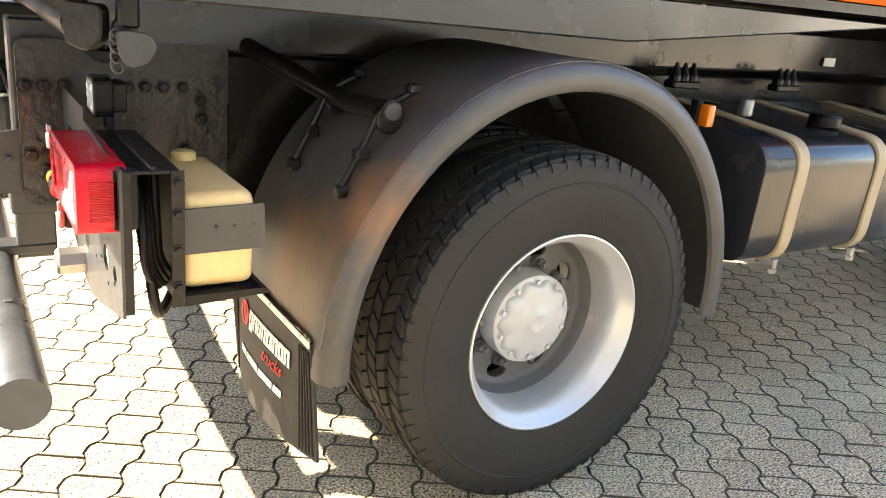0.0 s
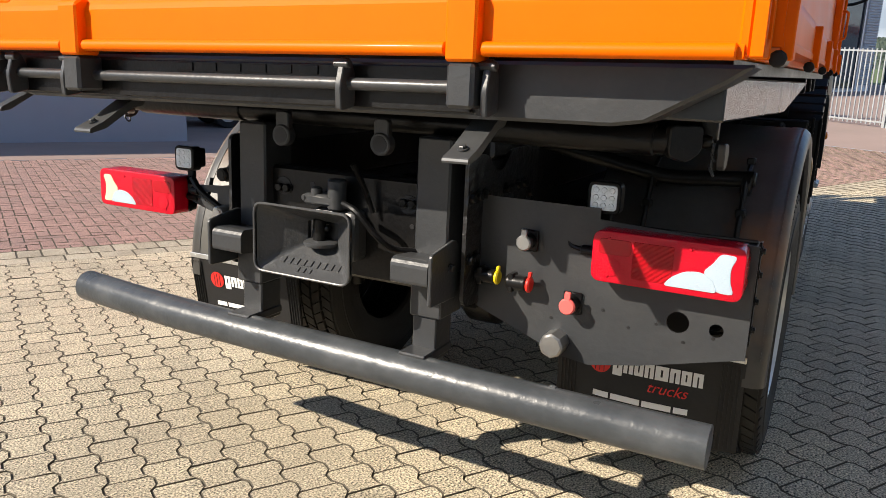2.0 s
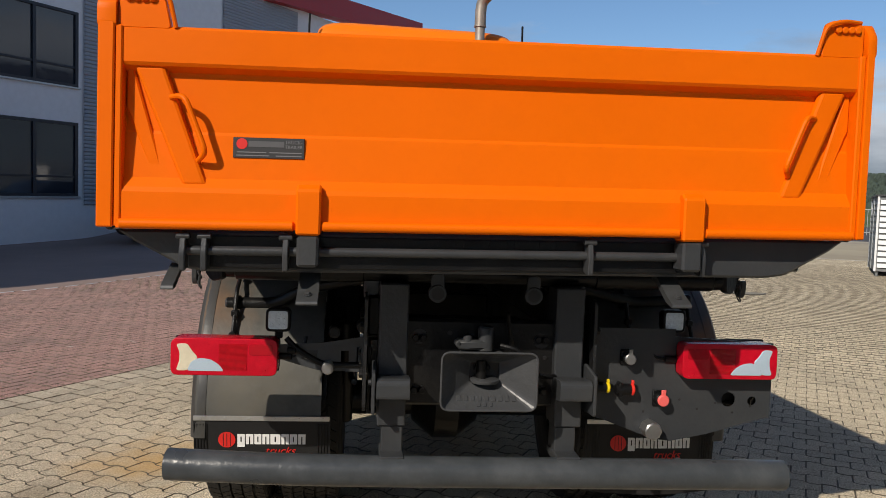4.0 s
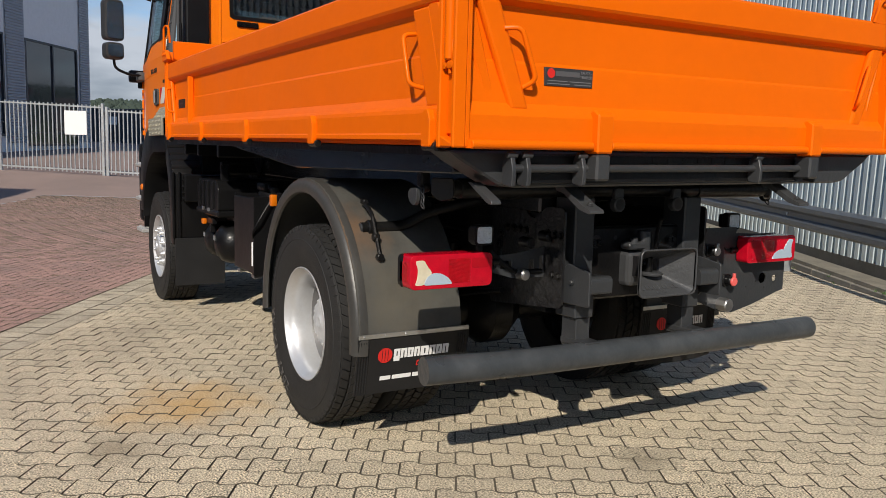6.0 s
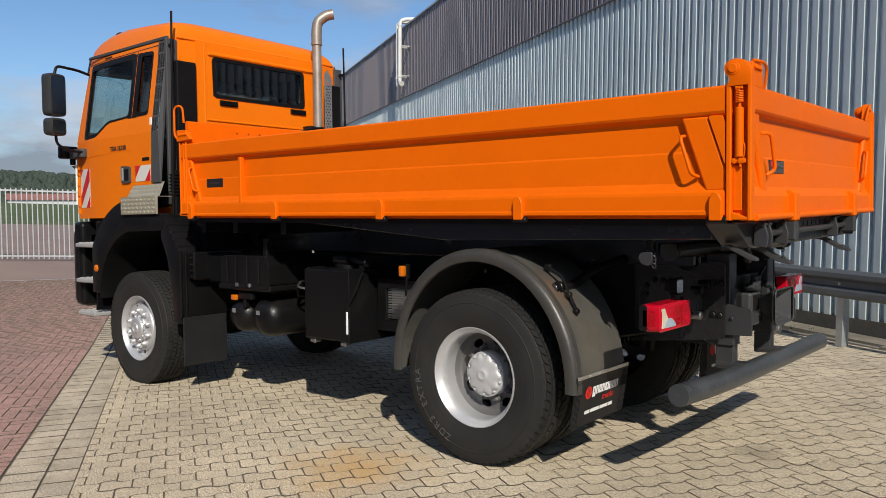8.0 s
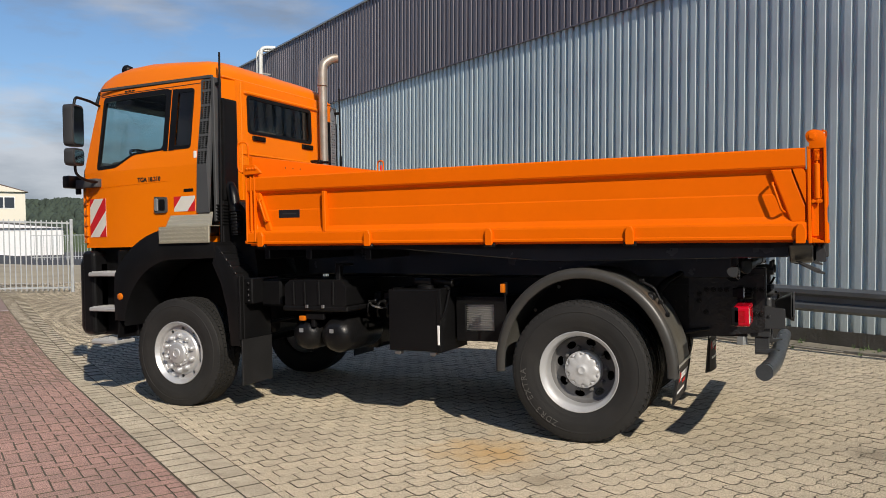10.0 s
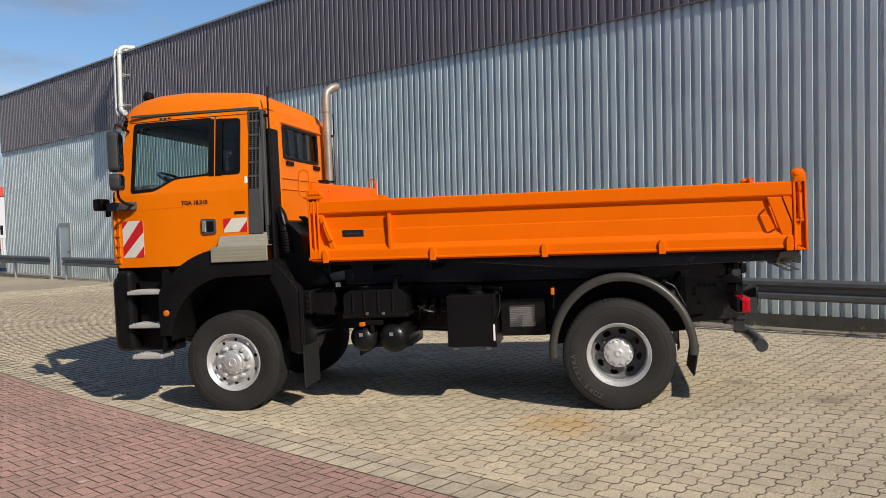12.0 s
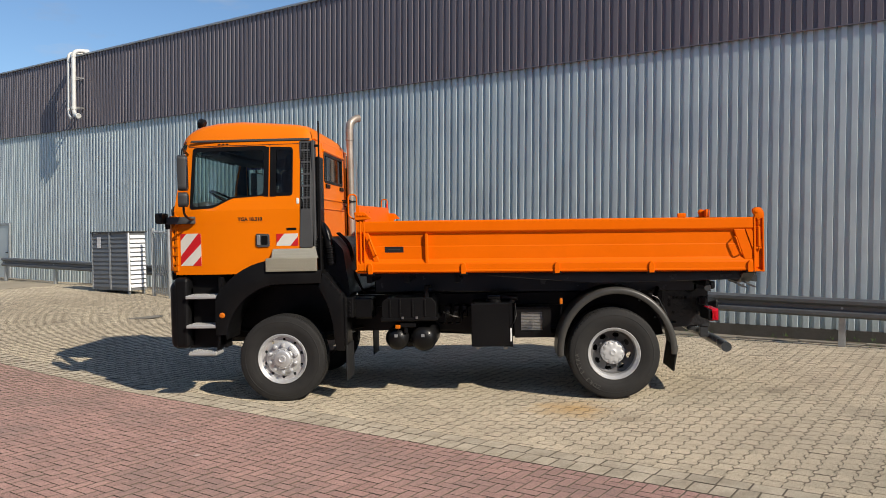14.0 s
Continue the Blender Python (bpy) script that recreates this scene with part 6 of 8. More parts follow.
    # door handle, warning panels, lettering, vents
    hd = part("door_handle", prism(rounded([(4.05, 1.855), (4.05, 2.005), (4.21, 2.015), (4.215, 1.87), (4.19, 1.85)], 0.02, 3), "y", min(1.112 * y, 1.132 * y), max(1.112 * y, 1.132 * y), 0.006, 2), TRIM, cab, "grey door handle")
    part("handle_recess", prism(rounded([(4.07, 1.875), (4.07, 1.985), (4.15, 1.985), (4.15, 1.875)], 0.02, 3), "y", min(1.130 * y, 1.134 * y), max(1.130 * y, 1.134 * y), 0.001), PLASTIC, hd)
    part("handle_grip", prism(rounded([(4.16, 1.87), (4.16, 1.995), (4.20, 1.995), (4.20, 1.88)], 0.012, 3), "y", min(1.130 * y, 1.142 * y), max(1.130 * y, 1.142 * y), 0.003), GALV, hd)
    for (x0, x1, z0, z1, n) in ((4.905, 5.175, 1.64, 2.03, 3), (3.70, 3.965, 1.86, 2.005, 2)):
        panel = part("warning_panel", box(x0, x1, min(1.116 * y, 1.1185 * y), max(1.116 * y, 1.1185 * y), z0, z1), REFLECT_WHITE, cab, "red and white striped warning panel")
        w, h = x1 - x0, z1 - z0
        stripes = ([[(x1, z1), (x1 - w * 0.30, z1), (x1, z1 - h * 0.22)], [(x1, z0 + h * 0.30), (x1 - w * 0.0, z0 + h * 0.02), (x0 + w * 0.0, z0 + h * 0.68), (x0, z1), (x0 + w * 0.12, z1)], [(x0, z0), (x0 + w * 0.42, z0), (x0, z0 + h * 0.30)]] if n == 3 else
                   [[(x1, z1), (x1 - w * 0.36, z1), (x1, z0 + h * 0.2)], [(x0, z0), (x0 + w * 0.36, z0), (x0, z0 + h * 0.8)]])
        for st in stripes:
            part("red_stripe", prism([(p[0] if y > 0 else x0 + x1 - p[0], p[1]) for p in st], "y", min(1.1185 * y, 1.1198 * y), max(1.1185 * y, 1.1198 * y)), REFLECT_RED, panel)
    part("side_vent", box(3.72, 3.84, min(1.115 * y, 1.120 * y), max(1.115 * y, 1.120 * y), 2.045, 2.075, 0.002), PLASTIC, cab)
    part("round_badge", box(3.68, 3.715, min(1.10 * y, 1.1105 * y), max(1.10 * y, 1.1105 * y), 2.36, 2.43, 0.012, 2), WHITE, cab)
    for k in range(3):
        part("roof_lamp", box(4.56 + 0.05 * k, 4.59 + 0.05 * k, min(1.0 * y, 1.016 * y), max(1.0 * y, 1.016 * y), 3.102, 3.114, 0.002), LETTER, cab)
    lettering("model_number", "TGA 18.310", 0.060, facing((4.285, 1.1165 * y, 2.187), (-y, 0, 0), (0, 0, 1)), LETTER, cab, 0.0015, 0.0, 0.0022)
    # front corner: indicator fins
    corner = part("front_corner", prism(rounded([(5.285, 1.085 * y), (5.335, 1.04 * y), (5.37, 0.90 * y), (5.33, 0.90 * y), (5.30, 1.02 * y), (5.262, 1.06 * y)], 0.012, 3), "z", 1.58, 2.25, 0.006), CAB_ORANGE, cab)
    part("corner_recess", prism([(5.215, 1.07 * y), (5.30, 1.03 * y), (5.30, 0.95 * y), (5.215, 0.95 * y)], "z", 1.60, 2.23), PLASTIC, corner)
    for z0, z1 in ((2.19, 2.25), (1.58, 1.63)):
        part("corner_cap", prism(rounded([(5.205, 1.115 * y), (5.285, 1.085 * y), (5.30, 1.03 * y), (5.205, 1.06 * y)], 0.008, 2), "z", z0, z1, 0.004), CAB_ORANGE, corner)
    for k in range(5):
        z = 1.665 + 0.107 * k
        fin = prism([(5.205, z + 0.085), (5.205, z - 0.012), (5.29, z - 0.012), (5.265, z + 0.02)], "y", min(1.05 * y, 1.112 * y), max(1.05 * y, 1.112 * y), 0.003)
        for v in fin.verts:
            v.co.y -= (v.co.x - 5.205) * 0.33 * y
        part("corner_fin", fin, CAB_ORANGE, corner)
    # black wheel arch, chequer plate, steps
    ang = list(range(2, 86, 6))
    arch_o = [(3.92 + 0.93 * math.cos(radians(a)), 0.77 + 0.93 * math.sin(radians(a))) for a in ang]
    arch_i = [(3.89 + 0.70 * math.cos(radians(a)), 0.72 + 0.69 * math.sin(radians(a))) for a in ang]
    fa = part("front_fender", join(prism([(4.62, 0.80)] + [(min(p[0], 4.72), p[1]) for p in arch_o] + [(4.02, 1.56), (3.42, 1.56), (3.42, 1.41)] + arch_i[::-1] + [(4.59, 0.80)], "y", min(0.70 * y, 1.1850 * y), max(0.70 * y, 1.1850 * y), 0.012, 2),
                                   prism([(3.44, 1.42), (3.40, 1.53), (3.20, 1.30), (3.15, 1.22), (3.15, 0.60), (3.26, 0.60), (3.30, 0.95), (3.36, 1.17), (3.46, 1.36)], "y", min(0.72 * y, 1.1800 * y), max(0.72 * y, 1.1800 * y), 0.01, 2)), PLASTIC, cab, "black plastic front fender", smooth=True)
    part("mud_guard_flap", box(3.13, 3.145, min(0.74 * y, 1.1700 * y), max(0.74 * y, 1.1700 * y), 0.24, 0.66, 0.003), MUDFLAP, fa)
    for yy in (1.12, 1.17):
        part("guard_rib", box(3.128, 3.152, min(yy * y, (yy + 0.02) * y), max(yy * y, (yy + 0.02) * y), 0.66, 1.24, 0.005), PLASTIC, fa)
    for k in range(4):
        part("guard_fold", prism([(3.175 + 0.05 * k, 1.262 + 0.062 * k), (3.20 + 0.05 * k, 1.252 + 0.062 * k), (3.215 + 0.05 * k, 1.275 + 0.062 * k), (3.185 + 0.05 * k, 1.285 + 0.062 * k)], "y", *sorted((0.80 * y, 1.1860 * y)), 0.003), PLASTIC, fa)
        part("bolt", bolt((3.15, 1.1800 * y, 0.72 + 0.15 * k), (0, y, 0), 0.009, 0.008), PLASTIC, fa)
    part("fender_marker", lathe([(0, 0), (0.035, 0), (0.032, 0.012), (0.02, 0.018), (0, 0.02)], 16, Matrix.Translation((4.635, 1.1850 * y, 1.04)) @ (Matrix.Identity(4) if y > 0 else Matrix.Rotation(math.pi, 4, "Z"))), AMBER, fa, "amber repeater lamp")
    cq = part("chequer_plate", join(box(3.46, 4.08, min(1.190 * y, 1.212 * y), max(1.190 * y, 1.212 * y), 1.555, 1.71, 0.003), prism([(3.47, 1.71), (4.07, 1.71), (4.07, 1.715), (3.47, 1.715)], "y", min(1.04 * y, 1.210 * y), max(1.04 * y, 1.210 * y)),
                                       plate([(3.45, 1.712), (4.015, 1.712), (4.015, 1.845), (3.50, 1.845)], [], lambda u, v: Vector((u, 1.1850 * y - (v - 1.712) * 0.62 * y, v)), (0, -0.005 * y, 0))), CHEQUER, cab, "aluminium chequer plate tool cover")
    for i in range(17):
        for j in range(4):
            x, z = 3.43 + 0.035 * i + (0.017 if j % 2 else 0), 1.58 + 0.036 * j
            if x < 4.01:
                lx = x + 0.055
                part("chequer_stud", prism([(lx - 0.012, z - 0.010), (lx - 0.006, z + 0.002), (lx + 0.012, z + 0.010), (lx + 0.006, z - 0.002)] if (i + j) % 2 else [(lx - 0.012, z + 0.010), (lx + 0.006, z + 0.002), (lx + 0.012, z - 0.010), (lx - 0.006, z - 0.002)], "y", min(1.2115 * y, 1.2165 * y), max(1.2115 * y, 1.2165 * y)), STUD, cq)
                zz = z + 0.155
                if j < 3 and 3.49 < x:
                    mm = facing((x, 1.1850 * y - (zz - 1.712) * 0.62 * y, zz), (-y, 0, 0), (0, -0.53 * y, 0.85))
                    part("chequer_stud", box(-0.012, 0.012, -0.0035, 0.0035, 0.0, 0.004, 0, 1, mm @ Matrix.Rotation(radians(35 if (i + j) % 2 else -35), 4, "Z")), STUD, cq)
    st = part("step_well", join(box(4.66, 5.18, min(0.78 * y, 0.95 * y), max(0.78 * y, 0.95 * y), 0.62, 1.53, 0.01), prism(rounded([(4.64, 1.50), (4.64, 1.0), (4.70, 0.62), (4.72, 0.62), (4.68, 1.0), (4.68, 1.50)], 0.02, 2), "y", min(0.85 * y, 1.16 * y), max(0.85 * y, 1.16 * y)), box(5.08, 5.26, min(0.80 * y, 1.12 * y), max(0.80 * y, 1.12 * y), 0.64, 1.50, 0.05, 4)), PLASTIC, cab, "black entry step well")
    for z, x0, x1 in ((1.26, 4.66, 5.09), (0.905, 4.69, 5.09), (0.575, 4.72, 5.07)):
        part("entry_step", box(x0, x1, min(0.93 * y, 1.18 * y), max(0.93 * y, 1.18 * y), z - 0.02, z + 0.02, 0.008), STEP_ALU, st, "studded aluminium step")
    for z in (1.26, 0.905, 0.575):
        for k in range(11):
            for q in range(4):
                sx, sy = 4.735 + 0.031 * k + 0.008 * (q % 2), (0.965 + 0.06 * q) * y
                part("step_stud", prism([(sx - 0.010, sy - 0.012), (sx + 0.010, sy - 0.012), (sx + 0.010, sy + 0.012), (sx - 0.010, sy + 0.012)], "z", z + 0.0185, z + 0.030, 0.003, 1), STEP_ALU, st)
    part("mudguard_bracket", join(box(3.06, 3.16, min(0.7 * y, 1.1 * y), max(0.7 * y, 1.1 * y), 0.98, 1.22, 0.01), box(2.85, 3.08, min(0.65 * y, 0.95 * y), max(0.65 * y, 0.95 * y), 0.95, 1.2, 0.02), *[bolt((3.10, 1.10 * y, z), (0, y, 0), 0.012, 0.014) for z in (1.01, 1.06, 1.11, 1.17)]), PLASTIC, cab)
    # mirrors
    mir = part("mirror_arm", sweep(rounded([(5.08, 0.99 * y, 3.0), (5.07, 1.12 * y, 3.03), (4.99, 1.36 * y, 3.03), (4.99, 1.38 * y, 2.93)], 0.06, 5, False), 0.014, 10), PLASTIC, cab, "black tubular mirror arm", smooth=True)
    part("mirror_arm", sweep(rounded([(4.99, 1.38 * y, 2.40), (4.99, 1.38 * y, 2.26), (4.985, 1.24 * y, 2.20), (4.985, 1.08 * y, 2.20)], 0.06, 5, False), 0.014, 10), PLASTIC, cab, "black tubular mirror arm", smooth=True)
    tilt = pose(4.98, 1.385 * y, 0, 0, 0, 18 * y)
    head = lambda z0, z1, w: prism(rounded([(-w * y * 0.5, z0), (w * y * 0.5, z0), (w * y * 0.5, z1), (-w * y * 0.5, z1)], 0.05, 5), "x", -0.04, 0.06, 0.015, 2)
    for z0, z1, w in ((2.535, 2.945, 0.20), (2.345, 2.515, 0.19)):
        hbm = head(z0, z1, w)
        hbm.transform(tilt)
        hob = part("mirror_housing", hbm, SHELL, mir, smooth=True)
        gbm = prism(rounded([(-w * y * 0.41, z0 + 0.022), (w * y * 0.41, z0 + 0.022), (w * y * 0.41, z1 - 0.022), (-w * y * 0.41, z1 - 0.022)], 0.035, 5), "x", -0.049, -0.044)
        gbm.transform(tilt)
        part("mirror_glass", gbm, MIRROR, mir)
    lo = prism(rounded([(4.97, 1.06 * y), (4.97, 1.18 * y), (5.12, 1.20 * y), (5.34, 1.17 * y), (5.36, 1.06 * y), (5.20, 1.04 * y)], 0.04, 4), "z", 2.15, 2.235, 0.02, 2)
    part("front_lamp_arm", lo, TRIM, cab, "dark grey plough lamp bracket", smooth=True)
    part("plough_lamp", join(box(5.34, 5.44, min(1.06 * y, 1.24 * y), max(1.06 * y, 1.24 * y), 2.155, 2.285, 0.02, 2), rod((5.33, 1.13 * y, 2.09), (5.33, 1.13 * y, 2.18), 0.028)), PLASTIC, cab, "black auxiliary headlamp", smooth=True)

# roof shell
bm = bmesh.new()
grid = []
STATIONS = ((3.535, 3.13, 0.97), (3.545, 3.22, 0.97), (3.575, 3.275, 0.975), (3.64, 3.322, 0.98), (3.76, 3.347, 0.985), (4.1, 3.378, 0.985), (4.45, 3.403, 0.985), (4.75, 3.395, 0.98), (4.95, 3.36, 0.97), (5.06, 3.31, 0.96), (5.125, 3.245, 0.95), (5.155, 3.13, 0.94))
for x, zt, hw in STATIONS:
    row = []
    for k in range(33):
        u = -1 + 2 * k / 32
        u = math.copysign(abs(u) ** 0.45, u) if u else 0.0
        row.append(bm.verts.new((x, u * hw, 3.125 + (zt - 3.125) * (1 + 0.06 * u) * max(0.0, 1 - abs(u) ** 9) ** 0.35)))
    grid.append(row)
for a, b in zip(grid, grid[1:]):
    for k in range(32):
        bm.faces.new((a[k], a[k + 1], b[k + 1], b[k]))
part("cab_roof", bm, CAB_ORANGE, cab, "rounded orange cab roof", smooth=True)
part("roof_lip", join(box(3.50, 3.545, -0.93, 0.93, 3.135, 3.16, 0.008), box(3.47, 3.53, -0.64, 0.64, 3.02, 3.06, 0.012)), CAB_ORANGE, cab)
# rear wall window and vents
part("window_seal", plate(rounded([(-0.51, 2.640), (0.585, 2.640), (0.595, 3.020), (-0.50, 3.020)], 0.05, 4), [rounded([(-0.475, 2.672), (0.552, 2.672), (0.562, 2.988), (-0.465, 2.988)], 0.04, 4)[::-1]], lambda u, v: Vector((3.482, u, v)), (0.02, 0, 0)), PLASTIC, cab)
pane = part("rear_window", box(3.50, 3.504, -0.50, 0.59, 2.65, 3.01), DARK_GLASS, cab, "dark tinted rear cab window")
pane.visible_shadow = False
for y in (0.42, -0.42):
    part("rear_vent", join(box(3.470, 3.492, y - 0.10, y + 0.10, 2.575, 2.625, 0.006), *[box(3.466, 3.472, y - 0.09, y + 0.09, 2.582 + 0.008 * k, 2.586 + 0.008 * k) for k in range(5)]), PLASTIC, cab)
part("rear_panel_fold", join(box(3.478, 3.492, -0.66, 0.66, 2.42, 2.44, 0.005), box(3.478, 3.492, -0.66, 0.66, 2.30, 2.315, 0.005), box(3.40, 3.49, -0.70, 0.70, 1.62, 1.9, 0.02)), CAB_ORANGE, cab)
for y in (0.66, -0.66):
    part("work_light", join(box(5.00, 5.03, y - 0.015, y + 0.015, 3.30, 3.41, 0.005), rod((4.98, y, 3.405), (5.06, y, 3.44), 0.055, 0.014, 16), box(4.99, 5.07, y - 0.03, y + 0.03, 3.36, 3.40, 0.008)), PLASTIC, cab, "black roof-mounted lamp")
part("front_panel", join(plate([(-1.06, 1.55), (1.06, 1.55), (1.06, 2.32), (-1.06, 2.32)], [], lambda u, v: Vector((5.37 - 0.06 * abs(u) ** 3, u, v)), (-0.03, 0, 0)), box(5.05, 5.30, -1.02, 1.02, 2.26, 2.32)), CAB_ORANGE, cab)
ws = part("windscreen", plate([(-1.04, 2.32), (1.04, 2.32), (0.95, 3.08), (-0.95, 3.08)], [], lambda u, v: Vector((5.34 - (v - 2.32) * 0.29 - 0.06 * abs(u) ** 3, u, v)), (-0.006, 0, 0)), GLASS, cab)
ws.visible_shadow = False
part("sun_visor", prism([(5.10, 3.15), (5.17, 3.02), (5.185, 3.03), (5.12, 3.16)], "y", -0.96, 0.96), DARK_GLASS, cab, "dark outside sun visor")
part("front_bumper", join(box(5.08, 5.335, -1.115, 1.115, 0.62, 1.46, 0.10, 5), box(5.30, 5.37, -0.9, 0.9, 1.46, 1.56, 0.01)), PLASTIC, cab, "black front bumper", smooth=True)
# inside the cab
for y in (0.62, -0.62):
    seat = part("cab_seat", join(box(3.95, 4.48, y - 0.26, y + 0.26, 2.02, 2.18, 0.05, 3), box(3.82, 3.97, y - 0.25, y + 0.25, 2.15, 2.78, 0.05, 3), box(3.84, 3.95, y - 0.14, y + 0.14, 2.78, 2.98, 0.04, 3), box(4.05, 4.4, y - 0.2, y + 0.2, 1.62, 2.02, 0.03)), SEAT, cab, "dark cloth driver seat", smooth=True)
part("dashboard", join(prism(rounded([(4.88, 1.75), (5.28, 1.75), (5.30, 2.36), (5.05, 2.42), (4.90, 2.28)], 0.05, 3), "y", -1.02, 1.02), box(4.86, 5.0, 0.3, 0.95, 2.25, 2.42, 0.04, 3)), TRIM, cab, smooth=True)
wheel_m = Matrix.Translation((4.72, 0.62, 2.45)) @ Matrix.Rotation(radians(-28), 4, "Y")
ring = sweep([(0.245 * math.cos(t), 0.245 * math.sin(t), 0) for t in [2 * math.pi * k / 32 for k in range(32)]], 0.016, 8, closed=True)
ring.transform(wheel_m)
hubw = join(box(-0.2, 0.2, -0.02, 0.02, -0.03, -0.01), lathe([(0, -0.02), (0.06, -0.02), (0.05, 0.01), (0, 0.015)], 16, pose(0, 0, -0.02, 90)), rod((0.0, 0, -0.3), (0.0, 0, -0.02), 0.035))
hubw.transform(wheel_m)
part("steering_wheel", join(ring, hubw), PLASTIC, cab, "black steering wheel", smooth=True)
part("cab_lining", join(box(3.56, 5.0, -0.94, 0.94, 3.09, 3.11), box(3.535, 3.56, -0.9, 0.9, 1.62, 2.62), box(4.7, 4.96, -0.9, 0.9, 2.98, 3.06, 0.02)), TRIM, cab)
part("curtain", join(*[prism([(4.12 + 0.055 * k, 2.96), (4.165 + 0.055 * k, 2.955), (4.17 + 0.055 * k, 3.08), (4.12 + 0.055 * k, 3.08)], "y", -0.955, -0.94) for k in range(16)]), VIOLET, cab, "violet curtain strip along the window")
part("cab_mirror", join(lathe([(0, -0.006), (0.085, -0.006), (0.09, 0), (0.085, 0.006), (0, 0.006)], 24, pose(4.55, -0.92, 2.80, 0, 0, 35)), rod((4.55, -0.90, 2.89), (4.60, -0.80, 3.08), 0.008)), SHELL, cab, "round black interior mirror", smooth=True)
part("paper_stack", box(3.60, 3.72, 0.0, 0.25, 2.66, 2.71), WHITE, cab)
part("cab_sill_box", box(3.56, 3.95, -0.9, 0.9, 1.62, 2.3, 0.03), TRIM, cab)

# the cab draws in towards its front corners
DRAWN_IN = ("cab_side", "side_lining", "window_seal", "door_window", "door_gap", "side_crease", "warning_panel", "red_stripe", "front_corner", "corner_recess", "corner_cap", "corner_fin", "front_lamp_arm", "plough_lamp", "front_panel", "windscreen")
for o in cab.children_recursive:
    if o.name.split(".")[0] in DRAWN_IN:
        skin = bmesh.new()
        skin.from_mesh(o.data)
        for cut in (4.50, 4.62, 4.74, 4.86, 4.98, 5.09):
            bmesh.ops.bisect_plane(skin, geom=skin.verts[:] + skin.edges[:] + skin.faces[:], plane_co=(cut, 0, 0), plane_no=(1, 0, 0))
        for v in skin.verts:
            if v.co.x > 4.50:
                v.co.y -= math.copysign(min(0.125 * (v.co.x - 4.50) ** 2, 0.062), v.co.y) * (0.6 if "corner" in o.name else 1.0) * ease((abs(v.co.y) - 0.3) / 0.5)
        skin.to_mesh(o.data)
        skin.free()

# exhaust stack
bend = [(3.385, -0.60, 3.46), (3.375, -0.612, 3.55), (3.315, -0.685, 3.615), (3.275, -0.735, 3.628)]
ex = rounded([(3.385, -0.60, 1.95)] + bend, 0.09, 8, False)
exhaust = part("exhaust_pipe", join(sweep(ex, 0.047, 24, cap=False), sweep(rounded([(3.385, -0.60, 3.30)] + bend, 0.09, 8, False), 0.054, 24, cap=False), lathe([(0.054, -0.01), (0.058, -0.008), (0.058, 0.012), (0.054, 0.014)], 24, pose(3.385, -0.60, 3.31, 90))), EXHAUST, truck, "heat-stained steel exhaust stack", smooth=True)
part("exhaust_inside", rod((3.277, -0.732, 3.6275), (3.287, -0.720, 3.6245), 0.046, 0.001), LETTER, exhaust)
part("heat_shield", join(plate([(-0.10, 2.05), (0.0, 2.05), (0.0, 3.0), (-0.05, 3.05), (-0.10, 2.95)], [[(-0.085 + 0.022 * i + 0.01 * (j % 2), 2.09 + 0.03 * j), (-0.073 + 0.022 * i + 0.01 * (j % 2), 2.09 + 0.03 * j), (-0.073 + 0.022 * i + 0.01 * (j % 2), 2.105 + 0.03 * j), (-0.085 + 0.022 * i + 0.01 * (j % 2), 2.105 + 0.03 * j)][::-1] for i in range(3) for j in range(28)], lambda u, v: Vector((3.31, -0.63 + u, v)), (0.003, 0, 0))), ALU, exhaust, "perforated aluminium heat shield")
part("exhaust_bracket", join(box(3.37, 3.50, -0.58, -0.48, 2.42, 2.46, 0.006), sweep([(3.385 + 0.058 * math.cos(t), -0.60 + 0.058 * math.sin(t), 2.44) for t in [2 * math.pi * k / 20 for k in range(20)]], 0.012, 6, closed=True), bar((3.40, -0.54, 2.44), (3.40, -0.25, 2.36), 0.012)), BLACK, exhaust)
part("engine_shroud", prism(rounded([(3.12, 1.22), (3.485, 1.22), (3.475, 1.93), (3.36, 1.97), (3.20, 1.80)], 0.04, 3), "y", -0.95, 0.93), BLACK, truck, "black engine tunnel cover behind the cab")
intake = part("intake_hose", sweep(rounded([(3.47, 0.90, 2.10), (3.40, 0.93, 2.02), (3.36, 0.95, 1.85), (3.34, 0.95, 1.62)], 0.1, 5, False), 0.055, 14), PLASTIC, truck, "thick black corrugated hose", smooth=True)
for k in range(8):
    part("hose_ring", lathe([(0.054, -0.008), (0.062, 0), (0.054, 0.008)], 16, pose(3.36 - 0.003 * k, 0.95, 1.85 - 0.03 * k, 90)), PLASTIC, intake)
for k in range(4):
    part("air_line", sweep(rounded([(3.35, 0.55 - 0.05 * k, 2.0), (3.20, 0.55 - 0.05 * k, 1.85), (3.18, 0.5 - 0.05 * k, 1.5), (3.05, 0.45, 1.25)], 0.12, 4, False), 0.012, 8), PLASTIC, truck, smooth=True)


# ---- the yard ----
PAVE_S, PAVE_N0, PAVE_N1 = (-10.0, 21.0), -4.62, 3.24
BRICK_N0, BRICK_N1, BRICK_S = 3.66, 9.5, (-7.0, 13.0)


